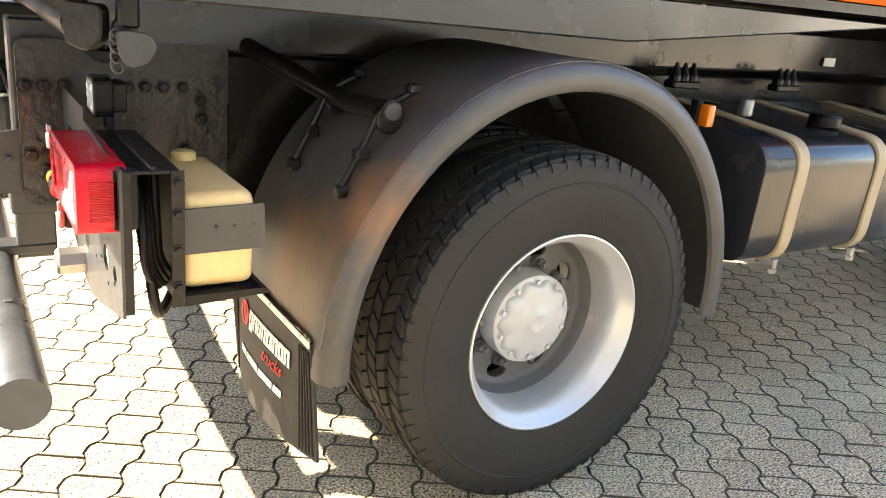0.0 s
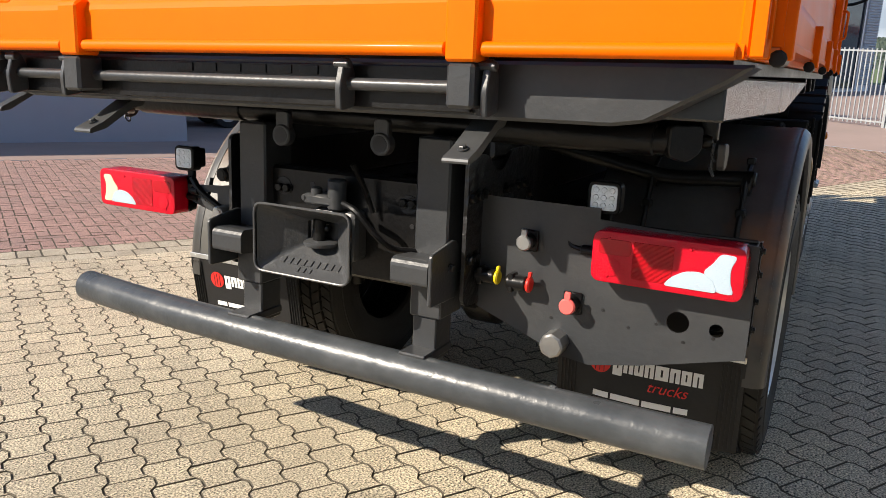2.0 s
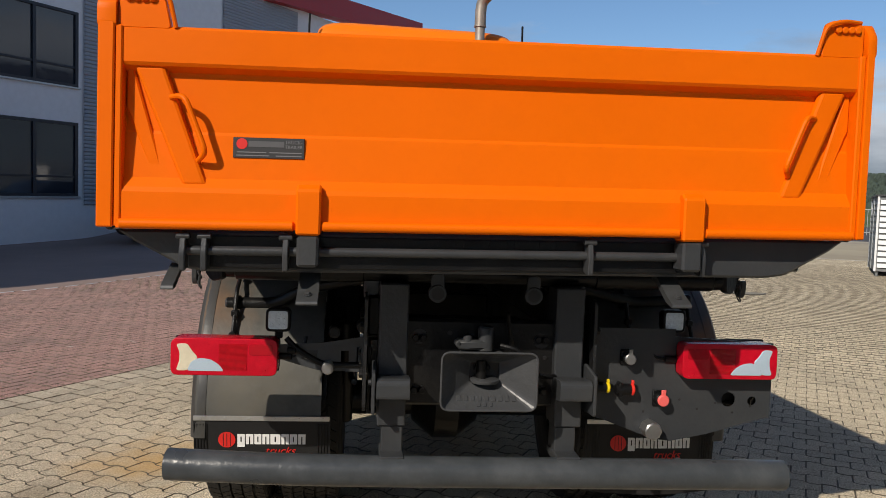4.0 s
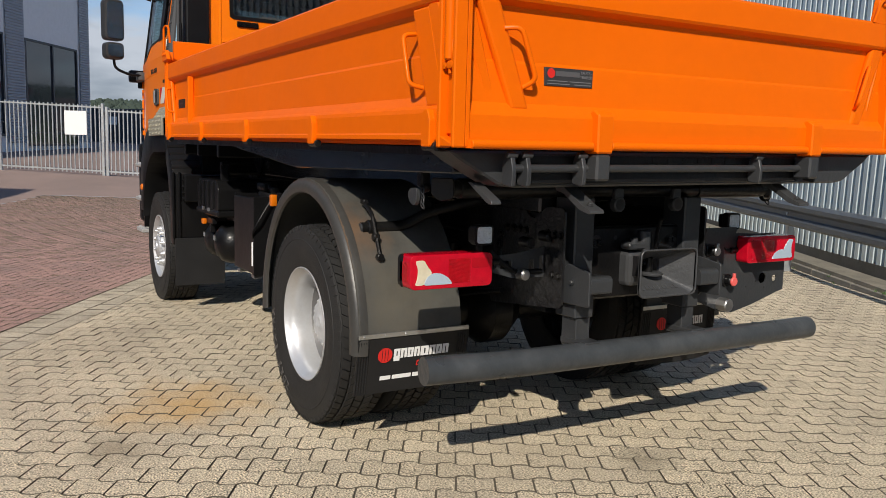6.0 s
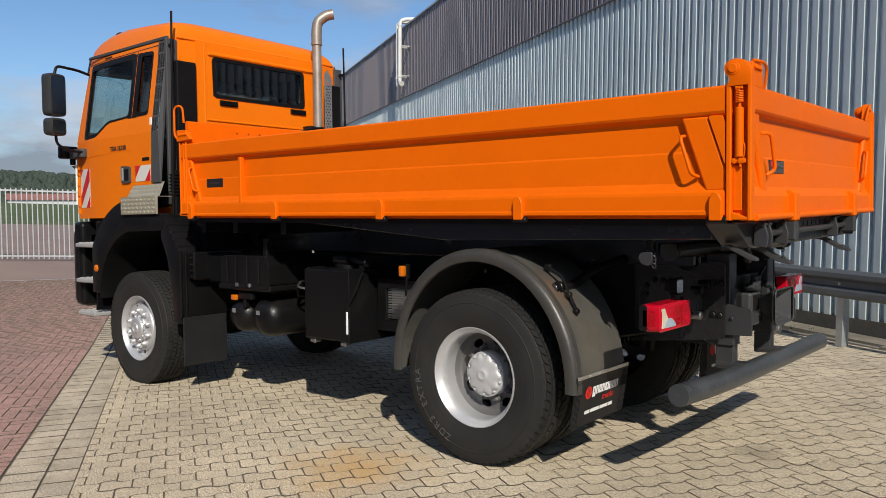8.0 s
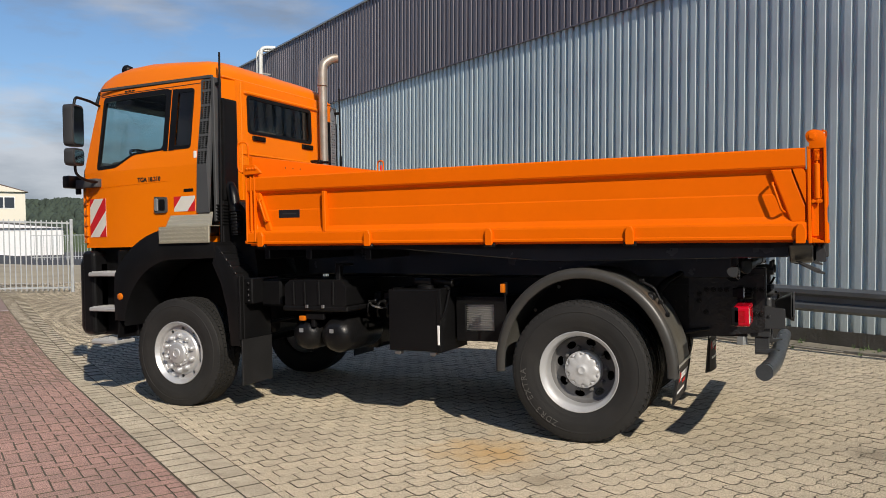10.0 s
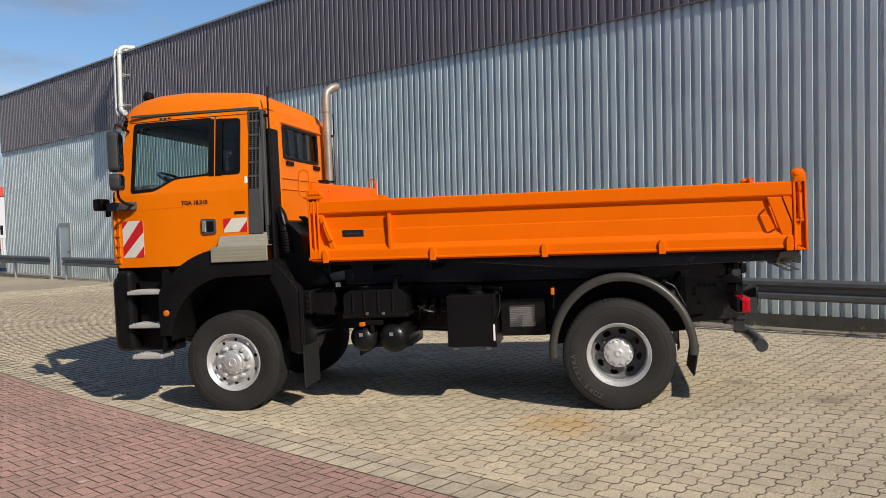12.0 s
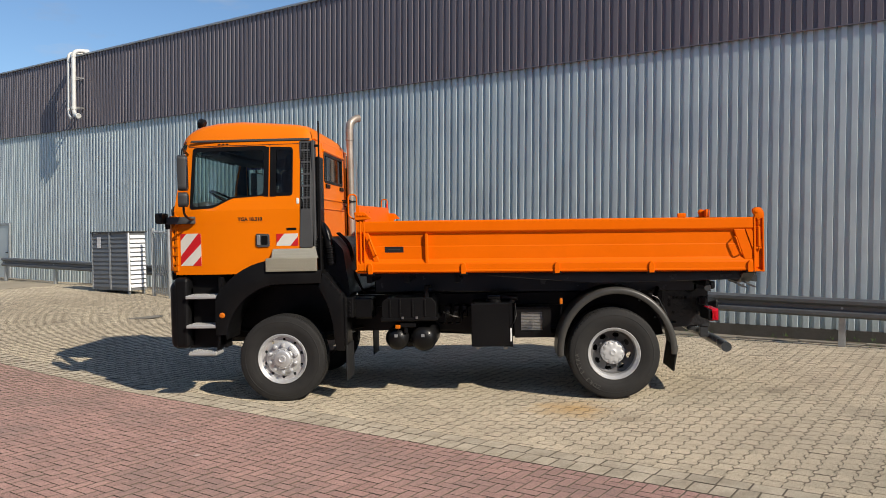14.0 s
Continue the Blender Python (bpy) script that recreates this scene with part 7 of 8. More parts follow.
def ground_sheet():
    """One sheet to the horizon; what lies on it is decided cell by cell."""
    ss = [-2200, -700, -250, -90, -45, -25, -10, -7, -4, 0, 3, 5, 6.5, 8, 9.5, 11, 11.5, 12, 12.5, 13, 13.5, 14, 14.5, 15, 15.5, 16, 16.5, 17, 18, 21, 24, 28, 34, 40, 45, 52, 60, 70, 80, 90, 110, 140, 220, 400, 800, 2200]
    ns = [-2200, -600, -200, -80, -36, -12, -5.0, -4.62, -2, 0, 2, 3.24, 3.66, 5, 6.5, 8, 9.5, 12, 14, 16, 18, 20, 28, 40, 90, 250, 700, 2200]
    mats = [JOINT, GROUND, RED_GROUND, ASPHALT, GRASS]
    bm = bmesh.new()
    for a, b in zip(ss, ss[1:]):
        for c, d in zip(ns, ns[1:]):
            ms, mn = (a + b) / 2, (c + d) / 2
            drop = 0.0
            if PAVE_S[0] < ms < PAVE_S[1] and -5.0 < mn < 3.66 or BRICK_S[0] < ms < BRICK_S[1] and 3.66 < mn < 9.5:
                k, drop = 0, -0.0065
            elif ms > 40 and mn > 3.24 or ms > 90 or abs(mn) > 90:
                k = 4
            elif ms > 40 and mn < 3.24:
                k = 3
            else:
                k = 1 if mn < 3.66 else 2
            f = bm.faces.new([bm.verts.new(yard(s, n, drop)) for s, n in ((a, c), (b, c), (b, d), (a, d))])
            f.material_index = k
    return tagged(put("ground", bm, mats), "paved yard ground reaching past the street to fields", "ground", kind="structure")


ground = ground_sheet()

# the hall along the yard
PITCH = 0.175


def foot_line(s):
    """Where the sheeting ends over the plinth, which sinks into the rising yard."""
    return 0.325 - 0.0114 * (s + 0.5)


def corrugated(s0, s1, h0, h1, n, depth, mat, name, parent, pitch=PITCH, flat=0.52):
    """Upright trapezoidal sheeting."""
    bm = bmesh.new()
    k0, k1 = math.floor(s0 / pitch), math.ceil(s1 / pitch)
    line = []
    for k in range(k0, k1):
        for f, d in ((0.0, 0.0), (flat, 0.0), (flat + 0.055, -depth), (0.945, -depth)):
            line.append(((k + f) * pitch, n + d))
    line = [p for p in line if s0 <= p[0] <= s1]
    lo = [bm.verts.new((p[0], p[1], h0 if h0 is not None else foot_line(p[0]) - 0.05)) for p in line]
    hi = [bm.verts.new((p[0], p[1], h1)) for p in line]
    for i in range(len(line) - 1):
        bm.faces.new((lo[i], lo[i + 1], hi[i + 1], hi[i]))
    return put(name, site(bm), mat, parent)


hall = tagged(new("wall_hall"), "long industrial hall wall of grey trapezoidal sheeting under a brown band", "wall", kind="structure")
corrugated(-45, 33.3, None, 5.42, -5.0, 0.052, WALL_GREY, "lower_sheeting", hall)
corrugated(-45, 33.3, 5.38, 7.80, -4.965, 0.032, WALL_DARK, "upper_sheeting", hall)
put("parapet_cap", site(box(-45, 33.4, -5.2, -4.93, 7.80, 7.86, 0.01)), GALV, hall)
put("band_drip", site(box(-45, 33.3, -5.0, -4.955, 5.365, 5.385)), WALL_DARK, hall)
put("hall_body", site(join(box(-45, 33.25, -35, -5.06, -0.6, 7.79))), WALL_BLUE, hall)
put("end_band", site(box(33.25, 33.31, -35, -4.965, 5.40, 7.80)), WALL_DARK, hall)
plinth = box(-45, 33.3, -5.06, -4.988, -0.6, 0.17)
for v in plinth.verts:
    if v.co.z > 0:
        v.co.z = foot_line(v.co.x) - 0.045
put("plinth", site(plinth), CONCRETE, hall, "dark stained concrete plinth")
PIPE = material("weathered_white_pipe", (0.66, 0.67, 0.64), 0.45, metal=0.1, vary=0.12, stain=(0.45, 0.45, 0.42), stain_amount=0.4, stain_scale=2)
pipe = put("vent_pipe", site(join(sweep(rounded([(20.95, -5.1, 7.94), (21.05, -4.62, 7.90), (21.05, -4.62, 5.78), (20.72, -4.60, 5.68)], 0.2, 6, False), 0.070, 18), *[lathe([(0.070, -0.05), (0.085, -0.04), (0.085, 0.04), (0.070, 0.05)], 18, pose(21.05, -4.62, z, 90)) for z in (7.72, 5.98)], lathe([(0.070, -0.03), (0.088, -0.02), (0.088, 0.05), (0.070, 0.06)], 18, pose(20.76, -4.60, 5.692, 0, 0, 87)))), PIPE, hall, "weathered white vent pipe", smooth=True)
put("drain_pipe", site(join(sweep(rounded([(21.22, -5.1, 7.89), (21.32, -4.60, 7.86), (21.32, -4.60, 5.80), (21.15, -4.58, 5.66)], 0.16, 6, False), 0.045, 14), *[lathe([(0.045, -0.04), (0.056, -0.03), (0.056, 0.03), (0.045, 0.04)], 14, pose(21.32, -4.60, z, 90)) for z in (7.6, 5.95)])), PIPE, hall, "thin white pipe", smooth=True)
for hh in (7.0, 6.0):
    put("pipe_clamp", site(join(box(21.02, 21.08, -4.965, -4.69, hh, hh + 0.04), box(21.30, 21.34, -4.965, -4.64, hh, hh + 0.04))), ALU, hall)
door = tagged(new("door_1"), "sheet-clad steel side door in a pale frame", "door", kind="structure")
put("door_leaf", site(box(26.31, 27.21, -5.0, -4.955, 0.05, 2.06, 0.004)), WALL_GREY, door)
put("door_frame", site(join(box(26.21, 26.31, -5.0, -4.93, 0.0, 2.15, 0.004), box(27.21, 27.31, -5.0, -4.93, 0.0, 2.15, 0.004), box(26.31, 27.21, -5.0, -4.93, 2.06, 2.15, 0.004))), GALV, door)
put("door_handle", site(box(26.38, 26.50, -4.955, -4.92, 1.02, 1.05, 0.004)), PLASTIC, door)

# planting strip with kerb stones
strip = put("pavement_strip", site(join(box(-45, 33, -4.97, -4.60, -0.6, 0.075))), STRIP)
tagged(strip, "dusty gravel strip along the foot of the hall", "ground strip", kind="structure")
kerb_line = tagged(new("kerb"), "weathered concrete kerb stones along the hall", "kerb", kind="structure")
kerb_me = None
for k in range(44):
    s = -14.0 + 1.0 * k
    kb = box(-0.495, 0.495, -0.045, 0.045, -0.2, 0.028, 0.008)
    if kerb_me is None:
        ob = put("kerb_stone", kb, KERB, kerb_line)
        kerb_me = ob.data
    else:
        kb.free()
        ob = new("kerb_stone", kerb_me)
        ob.parent = kerb_line
    p = yard(s, -4.605)
    ob.matrix_basis = Matrix.Translation((p.x, p.y, 0.026 * p.x if p.x > 0 else 0.0)) @ Matrix.Rotation(AXIS, 4, "Z") @ Matrix.Rotation(radians(-1.2), 4, "Y")

# guard rail
rail = empty("guard_rail", (0, 0, 0), "galvanised steel guard rail on posts along the hall", "guard rail")
w_sec = [(-4.30, 0.885), (-4.285, 0.88), (-4.24, 0.845), (-4.24, 0.795), (-4.30, 0.755), (-4.30, 0.695), (-4.24, 0.655), (-4.24, 0.605), (-4.285, 0.572), (-4.30, 0.568)]
w_sec = w_sec + [(p[0] - 0.005, p[1]) for p in reversed(w_sec)]
for k in range(17):
    a = -42.0 + 4.0 * k
    b = min(a + 4.0, 25.37)
    put("rail_beam", site(prism(w_sec, "x", a + 0.0003, b - 0.0003)), RAIL, rail)
for a, b in ((26.55, 30.4), (30.4, 34.2)):
    put("rail_beam", site(prism(w_sec, "x", a + 0.0003, b - 0.0003)), RAIL, rail)
for a in [-42.19 + 4.0 * k for k in range(17)] + [25.25, 26.65, 30.3, 34.0]:
    put("rail_post", site(join(box(a - 0.05, a + 0.05, -4.40, -4.305, -0.3, 0.84, 0.006))), GALV, rail)
    put("rail_bolt", site(rod((a, -4.30, 0.725), (a, -4.285, 0.725), 0.02, 0.004, 10)), GALV, rail)

# weeds in the strip
random.seed(11)
weed = bmesh.new()
for k in range(420):
    s = random.uniform(-12, 14)
    if math.sin(s * 2.3) + math.sin(s * 5.1 + 1) < random.uniform(-0.5, 1.2):
        continue
    p = Vector(yard(s, random.choice((-4.66, -4.55, random.uniform(-4.9, -4.5))), 0.06 if random.random() < 0.6 else 0.0))
    for b in range(7):
        a, h = random.uniform(0, 6.28), random.uniform(0.02, 0.07)
        d = Vector((math.cos(a), math.sin(a), 0))
        q = p + d * random.uniform(0, 0.03)
        side = Vector((-d.y, d.x, 0)) * random.uniform(0.003, 0.007)
        weed.faces.new([weed.verts.new(c) for c in (q - side, q + side, q + d * h * 0.5 + Vector((0, 0, h)))])
tagged(put("weeds", weed, LEAVES), "low green weeds along the kerb", "weeds", kind="stuff")

# louvred box and gate leaf by the hall
# the front's shaded tone is put into this grey; the sunlit side keeps white
CABINET = material("shaded_grey_sheet", (0.17, 0.18, 0.185), 0.5, metal=0.2, vary=0.15, stain=(0.11, 0.11, 0.11), stain_amount=0.4)
cab_box = empty("louvred_cabinet", yard(16.41, -3.375), "louvred metal gas cabinet standing by the hall, white side, front coloured a shaded grey", "cabinet")


def on_cabinet(name, bm, mat, parent):
    bm.transform(Matrix.Rotation(AXIS, 4, "Z") @ Matrix.Diagonal((0.78, 0.50, 1.03, 1.0)))
    return part(name, bm, mat, parent)


on_cabinet("cabinet_body", join(box(-1.16, 1.16, -0.55, 0.53, 0.08, 1.66), box(-1.1, -1.0, -0.5, -0.4, -0.1, 0.1), box(1.0, 1.1, -0.5, -0.4, -0.1, 0.1), box(-1.1, -1.0, 0.4, 0.5, -0.1, 0.1), box(1.0, 1.1, 0.4, 0.5, -0.1, 0.1)), CABINET, cab_box)
on_cabinet("cabinet_roof", prism([(-0.60, 1.66), (0.61, 1.665), (0.61, 1.70), (-0.60, 1.695)], "x", -1.22, 1.22), TRIM, cab_box)
for k in range(12):
    for (a, b) in ((-1.13, -0.06), (0.06, 1.13)):
        on_cabinet("louvre", prism([(0.535, 0.16 + 0.122 * k), (0.575, 0.16 + 0.122 * k), (0.540, 0.245 + 0.122 * k), (0.535, 0.245 + 0.122 * k)], "x", a, b), CABINET, cab_box)
    on_cabinet("louvre", prism([(-1.165, 0.16 + 0.122 * k), (-1.205, 0.16 + 0.122 * k), (-1.17, 0.245 + 0.122 * k), (-1.165, 0.245 + 0.122 * k)], "y", -0.48, 0.46), WALL_WHITE, cab_box)
for strip in ((-1.20, -1.13, 0.50, 0.58, 0.08, 1.67), (1.13, 1.20, 0.50, 0.58, 0.08, 1.67), (-0.05, 0.05, 0.53, 0.585, 0.1, 1.66)):
    on_cabinet("corner_strip", box(*strip), WALL_WHITE if strip[0] < -1 else GALV, cab_box)
on_cabinet("notice_sheet", box(0.55, 0.80, 0.578, 0.584, 1.25, 1.55), WHITE, cab_box)

manhole = empty("manhole_cover", yard(11.25, -0.75), "round cast-iron manhole cover in the paving", "manhole cover")
part("cover_ring", lathe([(0.345, -0.004), (0.385, -0.004), (0.385, 0.006), (0.345, 0.006)], 32, Matrix.Rotation(radians(90), 4, "X")), CONCRETE, manhole)
part("cover_lid", lathe([(0, 0.004), (0.335, 0.004), (0.338, -0.01)], 32, Matrix.Rotation(radians(90), 4, "X")), KERB, manhole)


def fence_run(name, a, b, height, label, category="fence"):
    """A bar fence with posts, rails and upright bars between two points of the yard."""
    base, end = yard(*a), yard(*b)
    f = empty(name, base, label, category)
    flat = Vector((end.x - base.x, end.y - base.y, 0))
    length = flat.length
    turn = Matrix.Rotation(math.atan2(flat.y, flat.x), 4, "Z")
    place = lambda d: Matrix.Translation((end - base) * (d / length)) @ turn
    count = max(2, round(length / 2.6) + 1)
    post_me = bar_me = None
    for k in range(count):
        if post_me is None:
            ob = put("fence_post", box(-0.035, 0.035, -0.035, 0.035, -0.15, height + 0.05, 0.004), GALV, f)
            post_me = ob.data
        else:
            ob = new("fence_post", post_me)
            ob.parent = f
        ob.matrix_basis = place(length * k / (count - 1))
    for zz in (0.12, height - 0.06):
        rb = box(0.0, length, -0.02, 0.02, zz - 0.02, zz + 0.02)
        for v in rb.verts:
            v.co.z += (end.z - base.z) * v.co.x / length
        rb.transform(turn)
        put("fence_rail", rb, GALV, f)
    for k in range(int((length - 0.05) / 0.115)):
        if bar_me is None:
            ob = put("fence_bar", box(-0.0125, 0.0125, -0.0125, 0.0125, 0.05, height, 0), GALV, f)
            bar_me = ob.data
        else:
            ob = new("fence_bar", bar_me)
            ob.parent = f
        ob.matrix_basis = place(0.09 + 0.115 * k)
    return f


fence = fence_run("bar_fence", (16.4, 2.0), (16.4, 7.36), 1.78, "galvanised steel bar fence with a white notice board")
board_at = Matrix.Rotation(AXIS + radians(90), 4, "Z")
put("notice_board", box(4.84, 5.20, 0.032, 0.046, 1.13, 1.74, 0.004, 1, board_at), WHITE, fence)
put("lock_box", box(5.30, 5.40, -0.06, 0.06, 0.30, 0.46, 0.008, 1, board_at), DARK_GREY, fence)
fence_run("bar_fence", (16.4, 7.46), (16.4, 9.49), 1.80, "galvanised steel bar fence at the yard entrance")
side_gate = fence_run("yard_gate", (16.4, 9.60), (16.4, 12.4), 1.88, "closed galvanised bar gate with a white notice board", "gate")
put("notice_board", box(0.42, 1.02, 0.032, 0.046, 1.08, 1.72, 0.004, 1, board_at), WHITE, side_gate)
for zz in (0.16, 1.62):
    put("gate_hinge", box(-0.09, 0.0, -0.03, 0.03, zz, zz + 0.10, 0.006, 1, board_at), DARK_GREY, side_gate)
fence_run("bar_fence", (16.4, 12.5), (16.4, 20.4), 1.80, "galvanised steel bar fence at the yard entrance")
fence_run("sliding_gate_leaf", (14.8, -3.4), (13.9, -3.28), 1.82, "open galvanised gate leaf beside the cabinet", "gate")

# a container on the verge behind the fence
NAVY = material("dark_blue_grey_container_paint", (0.035, 0.045, 0.062), 0.5, vary=0.15, stain=(0.08, 0.08, 0.075), stain_amount=0.3, stain_scale=2)
store = empty("steel_container", yard(41.2, 18.4), "dark blue-grey steel container with a small white notice", "container")
side_on = Matrix.Rotation(AXIS, 4, "Z")
ribs = [(0.0, 0.0), (0.07, 0.0), (0.10, 0.035), (0.17, 0.035)]
edge = [(-2.55 + 0.2 * k + u, -1.16 - d) for k in range(25) for u, d in ribs] + [(2.55, -1.16)]
wall_bm = prism([(d, u) for u, d in edge] + [(1.16, 2.55), (1.16, -2.55)], "z", 0.12, 1.82)
wall_bm.transform(side_on)
part("container_wall", wall_bm, NAVY, store)
part("container_roof", box(-1.22, 1.22, -2.62, 2.62, 1.82, 1.90, 0.01, 1, side_on), NAVY, store)
part("container_base", box(-1.22, 1.22, -2.62, 2.62, -0.3, 0.12, 0.01, 1, side_on), NAVY, store)
for y in (-2.62, 2.52):
    part("corner_post", box(-1.23, -1.13, y, y + 0.1, 0.12, 1.82, 0.008, 1, side_on), NAVY, store)
part("notice_plate", box(-1.215, -1.20, 0.9, 1.35, 1.0, 1.45, 0, 1, side_on), WHITE, store)

# office building across the yard
office = tagged(new("wall_office"), "two-storey office building with grey cladding, dark windows and red fascia", "building", kind="structure")
B_N = 17.4
openings = [(a, b, h0, h1) for a, b in ((4.3, 7.1), (9.3, 12.08), (14.9, 17.9)) for h0, h1 in ((1.0, 3.1), (4.1, 6.2))] + [(22.5, 25.5, 1.0, 4.9), (27.0, 31.4, 0.6, 4.9)]
outer = [(-6, -0.8), (32.5, -0.8), (32.5, 8.6), (-6, 8.6)]
wall = plate(outer, [[(a, h0), (a, h1), (b, h1), (b, h0)] for a, b, h0, h1 in openings], lambda u, v: Vector((u, B_N, v)), (0, 0.3, 0))
put("office_wall", site(wall), WALL_WHITE, office)
put("office_body", site(join(box(-6, 32.4, B_N + 0.9, B_N + 14, -0.8, 8.5), box(32.44, 32.5, B_N + 0.3, B_N + 14, -0.8, 8.6), box(-6, 32.4, B_N + 0.3, B_N + 14, 8.45, 8.6))), WALL_BLUE, office)
for (a, b) in ((7.25, 9.15), (12.25, 14.8), (18.05, 22.4), (25.6, 26.9), (31.55, 32.5)):
    slats = bmesh.new()
    pts = []
    for k in range(70):
        h = 0.75 + 0.11 * k
        pts += [(B_N - 0.03, h), (B_N - 0.06, h + 0.03), (B_N - 0.06, h + 0.075), (B_N - 0.03, h + 0.105)]
    pts = [p for p in pts if p[1] < 8.5]
    lo = [slats.verts.new((a, p[0], p[1])) for p in pts]
    hi = [slats.verts.new((b, p[0], p[1])) for p in pts]
    for i in range(len(pts) - 1):
        slats.faces.new((lo[i], hi[i], hi[i + 1], lo[i + 1]))
    put("cladding", site(slats), WALL_BLUE, office)
for k, (a, b, h0, h1) in enumerate(openings):
    win = put("window_frame", site(join(box(a, b, B_N - 0.02, B_N + 0.08, h1 - 0.08, h1), box(a, b, B_N - 0.02, B_N + 0.08, h0, h0 + 0.08), *[box(x - 0.05, x + 0.05, B_N - 0.02, B_N + 0.08, h0 + 0.08, h1 - 0.08) for x in (a + 0.05, a + (b - a) * 0.5, b - 0.05)], box(a, b, B_N - 0.01, B_N + 0.07, h0 + 0.52, h0 + 0.58))), FRAME_DARK, office)
    put("pane", site(box(a, b, B_N + 0.03, B_N + 0.04, h0 + 0.08, h1 - 0.08)), WINDOW, office)
    put("window_sill", site(box(a - 0.05, b + 0.05, B_N - 0.06, B_N, h0 - 0.05, h0)), GALV, office)
put("fascia", site(prism([(20.2, 8.42), (32.7, 9.25), (32.7, 10.1), (20.2, 9.3)], "y", B_N - 0.4, B_N + 0.3)), FASCIA, office, "red roof fascia")
put("drain_pipe", site(rod((14.85, B_N - 0.08, 0.2), (14.85, B_N - 0.08, 8.5), 0.05)), GALV, office)
wing = tagged(new("wall_wing"), "plain grey building wing beside the yard", "building", kind="structure")
put("wing_body", site(box(-26, 1.5, 12.0, 26, -0.8, 8.6)), WALL_BLUE, wing)


def car(name, s, n, turn, paint, label):
    """A parked saloon car, its length along x."""
    c = empty(name, yard(s, n), label, "car", "cars before the office")
    rot = Matrix.Rotation(AXIS + radians(turn), 4, "Z")
    side = rounded([(-2.2, 0.35), (-2.25, 0.75), (-2.1, 0.95), (-1.55, 1.02), (-0.95, 1.42), (0.35, 1.45), (1.05, 1.02), (2.0, 0.88), (2.25, 0.65), (2.2, 0.32)], 0.15, 3)
    b = prism(side, "y", -0.85, 0.85, 0.08, 3)
    for v in b.verts:
        if v.co.z > 1.0:
            v.co.y *= 1 - 0.35 * (v.co.z - 1.0)
    b.transform(rot)
    body = part("car_body", b, paint, c, smooth=True)
    g = prism([(-1.42, 1.03), (-0.92, 1.37), (0.33, 1.40), (0.93, 1.03)], "y", -0.80, 0.80)
    for v in g.verts:
        v.co.y *= 1.035 - 0.30 * (v.co.z - 1.0)
    g.transform(rot)
    part("car_window", g, WINDOW, c)
    for x in (-1.35, 1.35):
        for y in (-0.80, 0.80):
            m = rot @ Matrix.Translation((x, y, 0.32))
            part("car_tyre", lathe([(0.19, -0.1), (0.30, -0.1), (0.325, -0.07), (0.325, 0.07), (0.30, 0.1), (0.19, 0.1)], 24, m), RUBBER, c, smooth=True)
            part("car_rim", lathe([(0, -0.09), (0.19, -0.1), (0.19, 0.1), (0, 0.09)], 10, m), GALV, c)
    for y in (-0.62, 0.62):
        part("car_lamp", box(-2.27, -2.1, y - 0.2, y + 0.2, 0.72, 0.86, 0.02, 2, rot), RED_LENS, c)
    return c


car("parked_car", 13.6, 14.9, 0, CAR_PAINT, "black saloon car parked before the office")
car("parked_car", 4.5, 15.9, 0, CAR_PAINT, "dark estate car parked in the shade")

# street side: far fence, trucks, halls, house, woods
far_fence = empty("street_fence", yard(56, -50), "low galvanised fence along the far side of the street", "fence")
fr = Matrix.Rotation(AXIS, 4, "Z")
for hh in (0.15, 1.7):
    put("fence_rail", box(-0.02, 0.02, 0, 49, hh, hh + 0.05, 0, 1, fr), GALV, far_fence)
fb = bmesh.new()
for k in range(245):
    me_ = box(-0.015, 0.015, 0.2 * k - 0.015, 0.2 * k + 0.015, 0.0, 1.75, 0, 1, fr)
    t_ = bpy.data.meshes.new("t")
    me_.to_mesh(t_)
    me_.free()
    fb.from_mesh(t_)
    bpy.data.meshes.remove(t_)
tagged(put("fence_bars", fb, GALV, far_fence), kind="stuff")


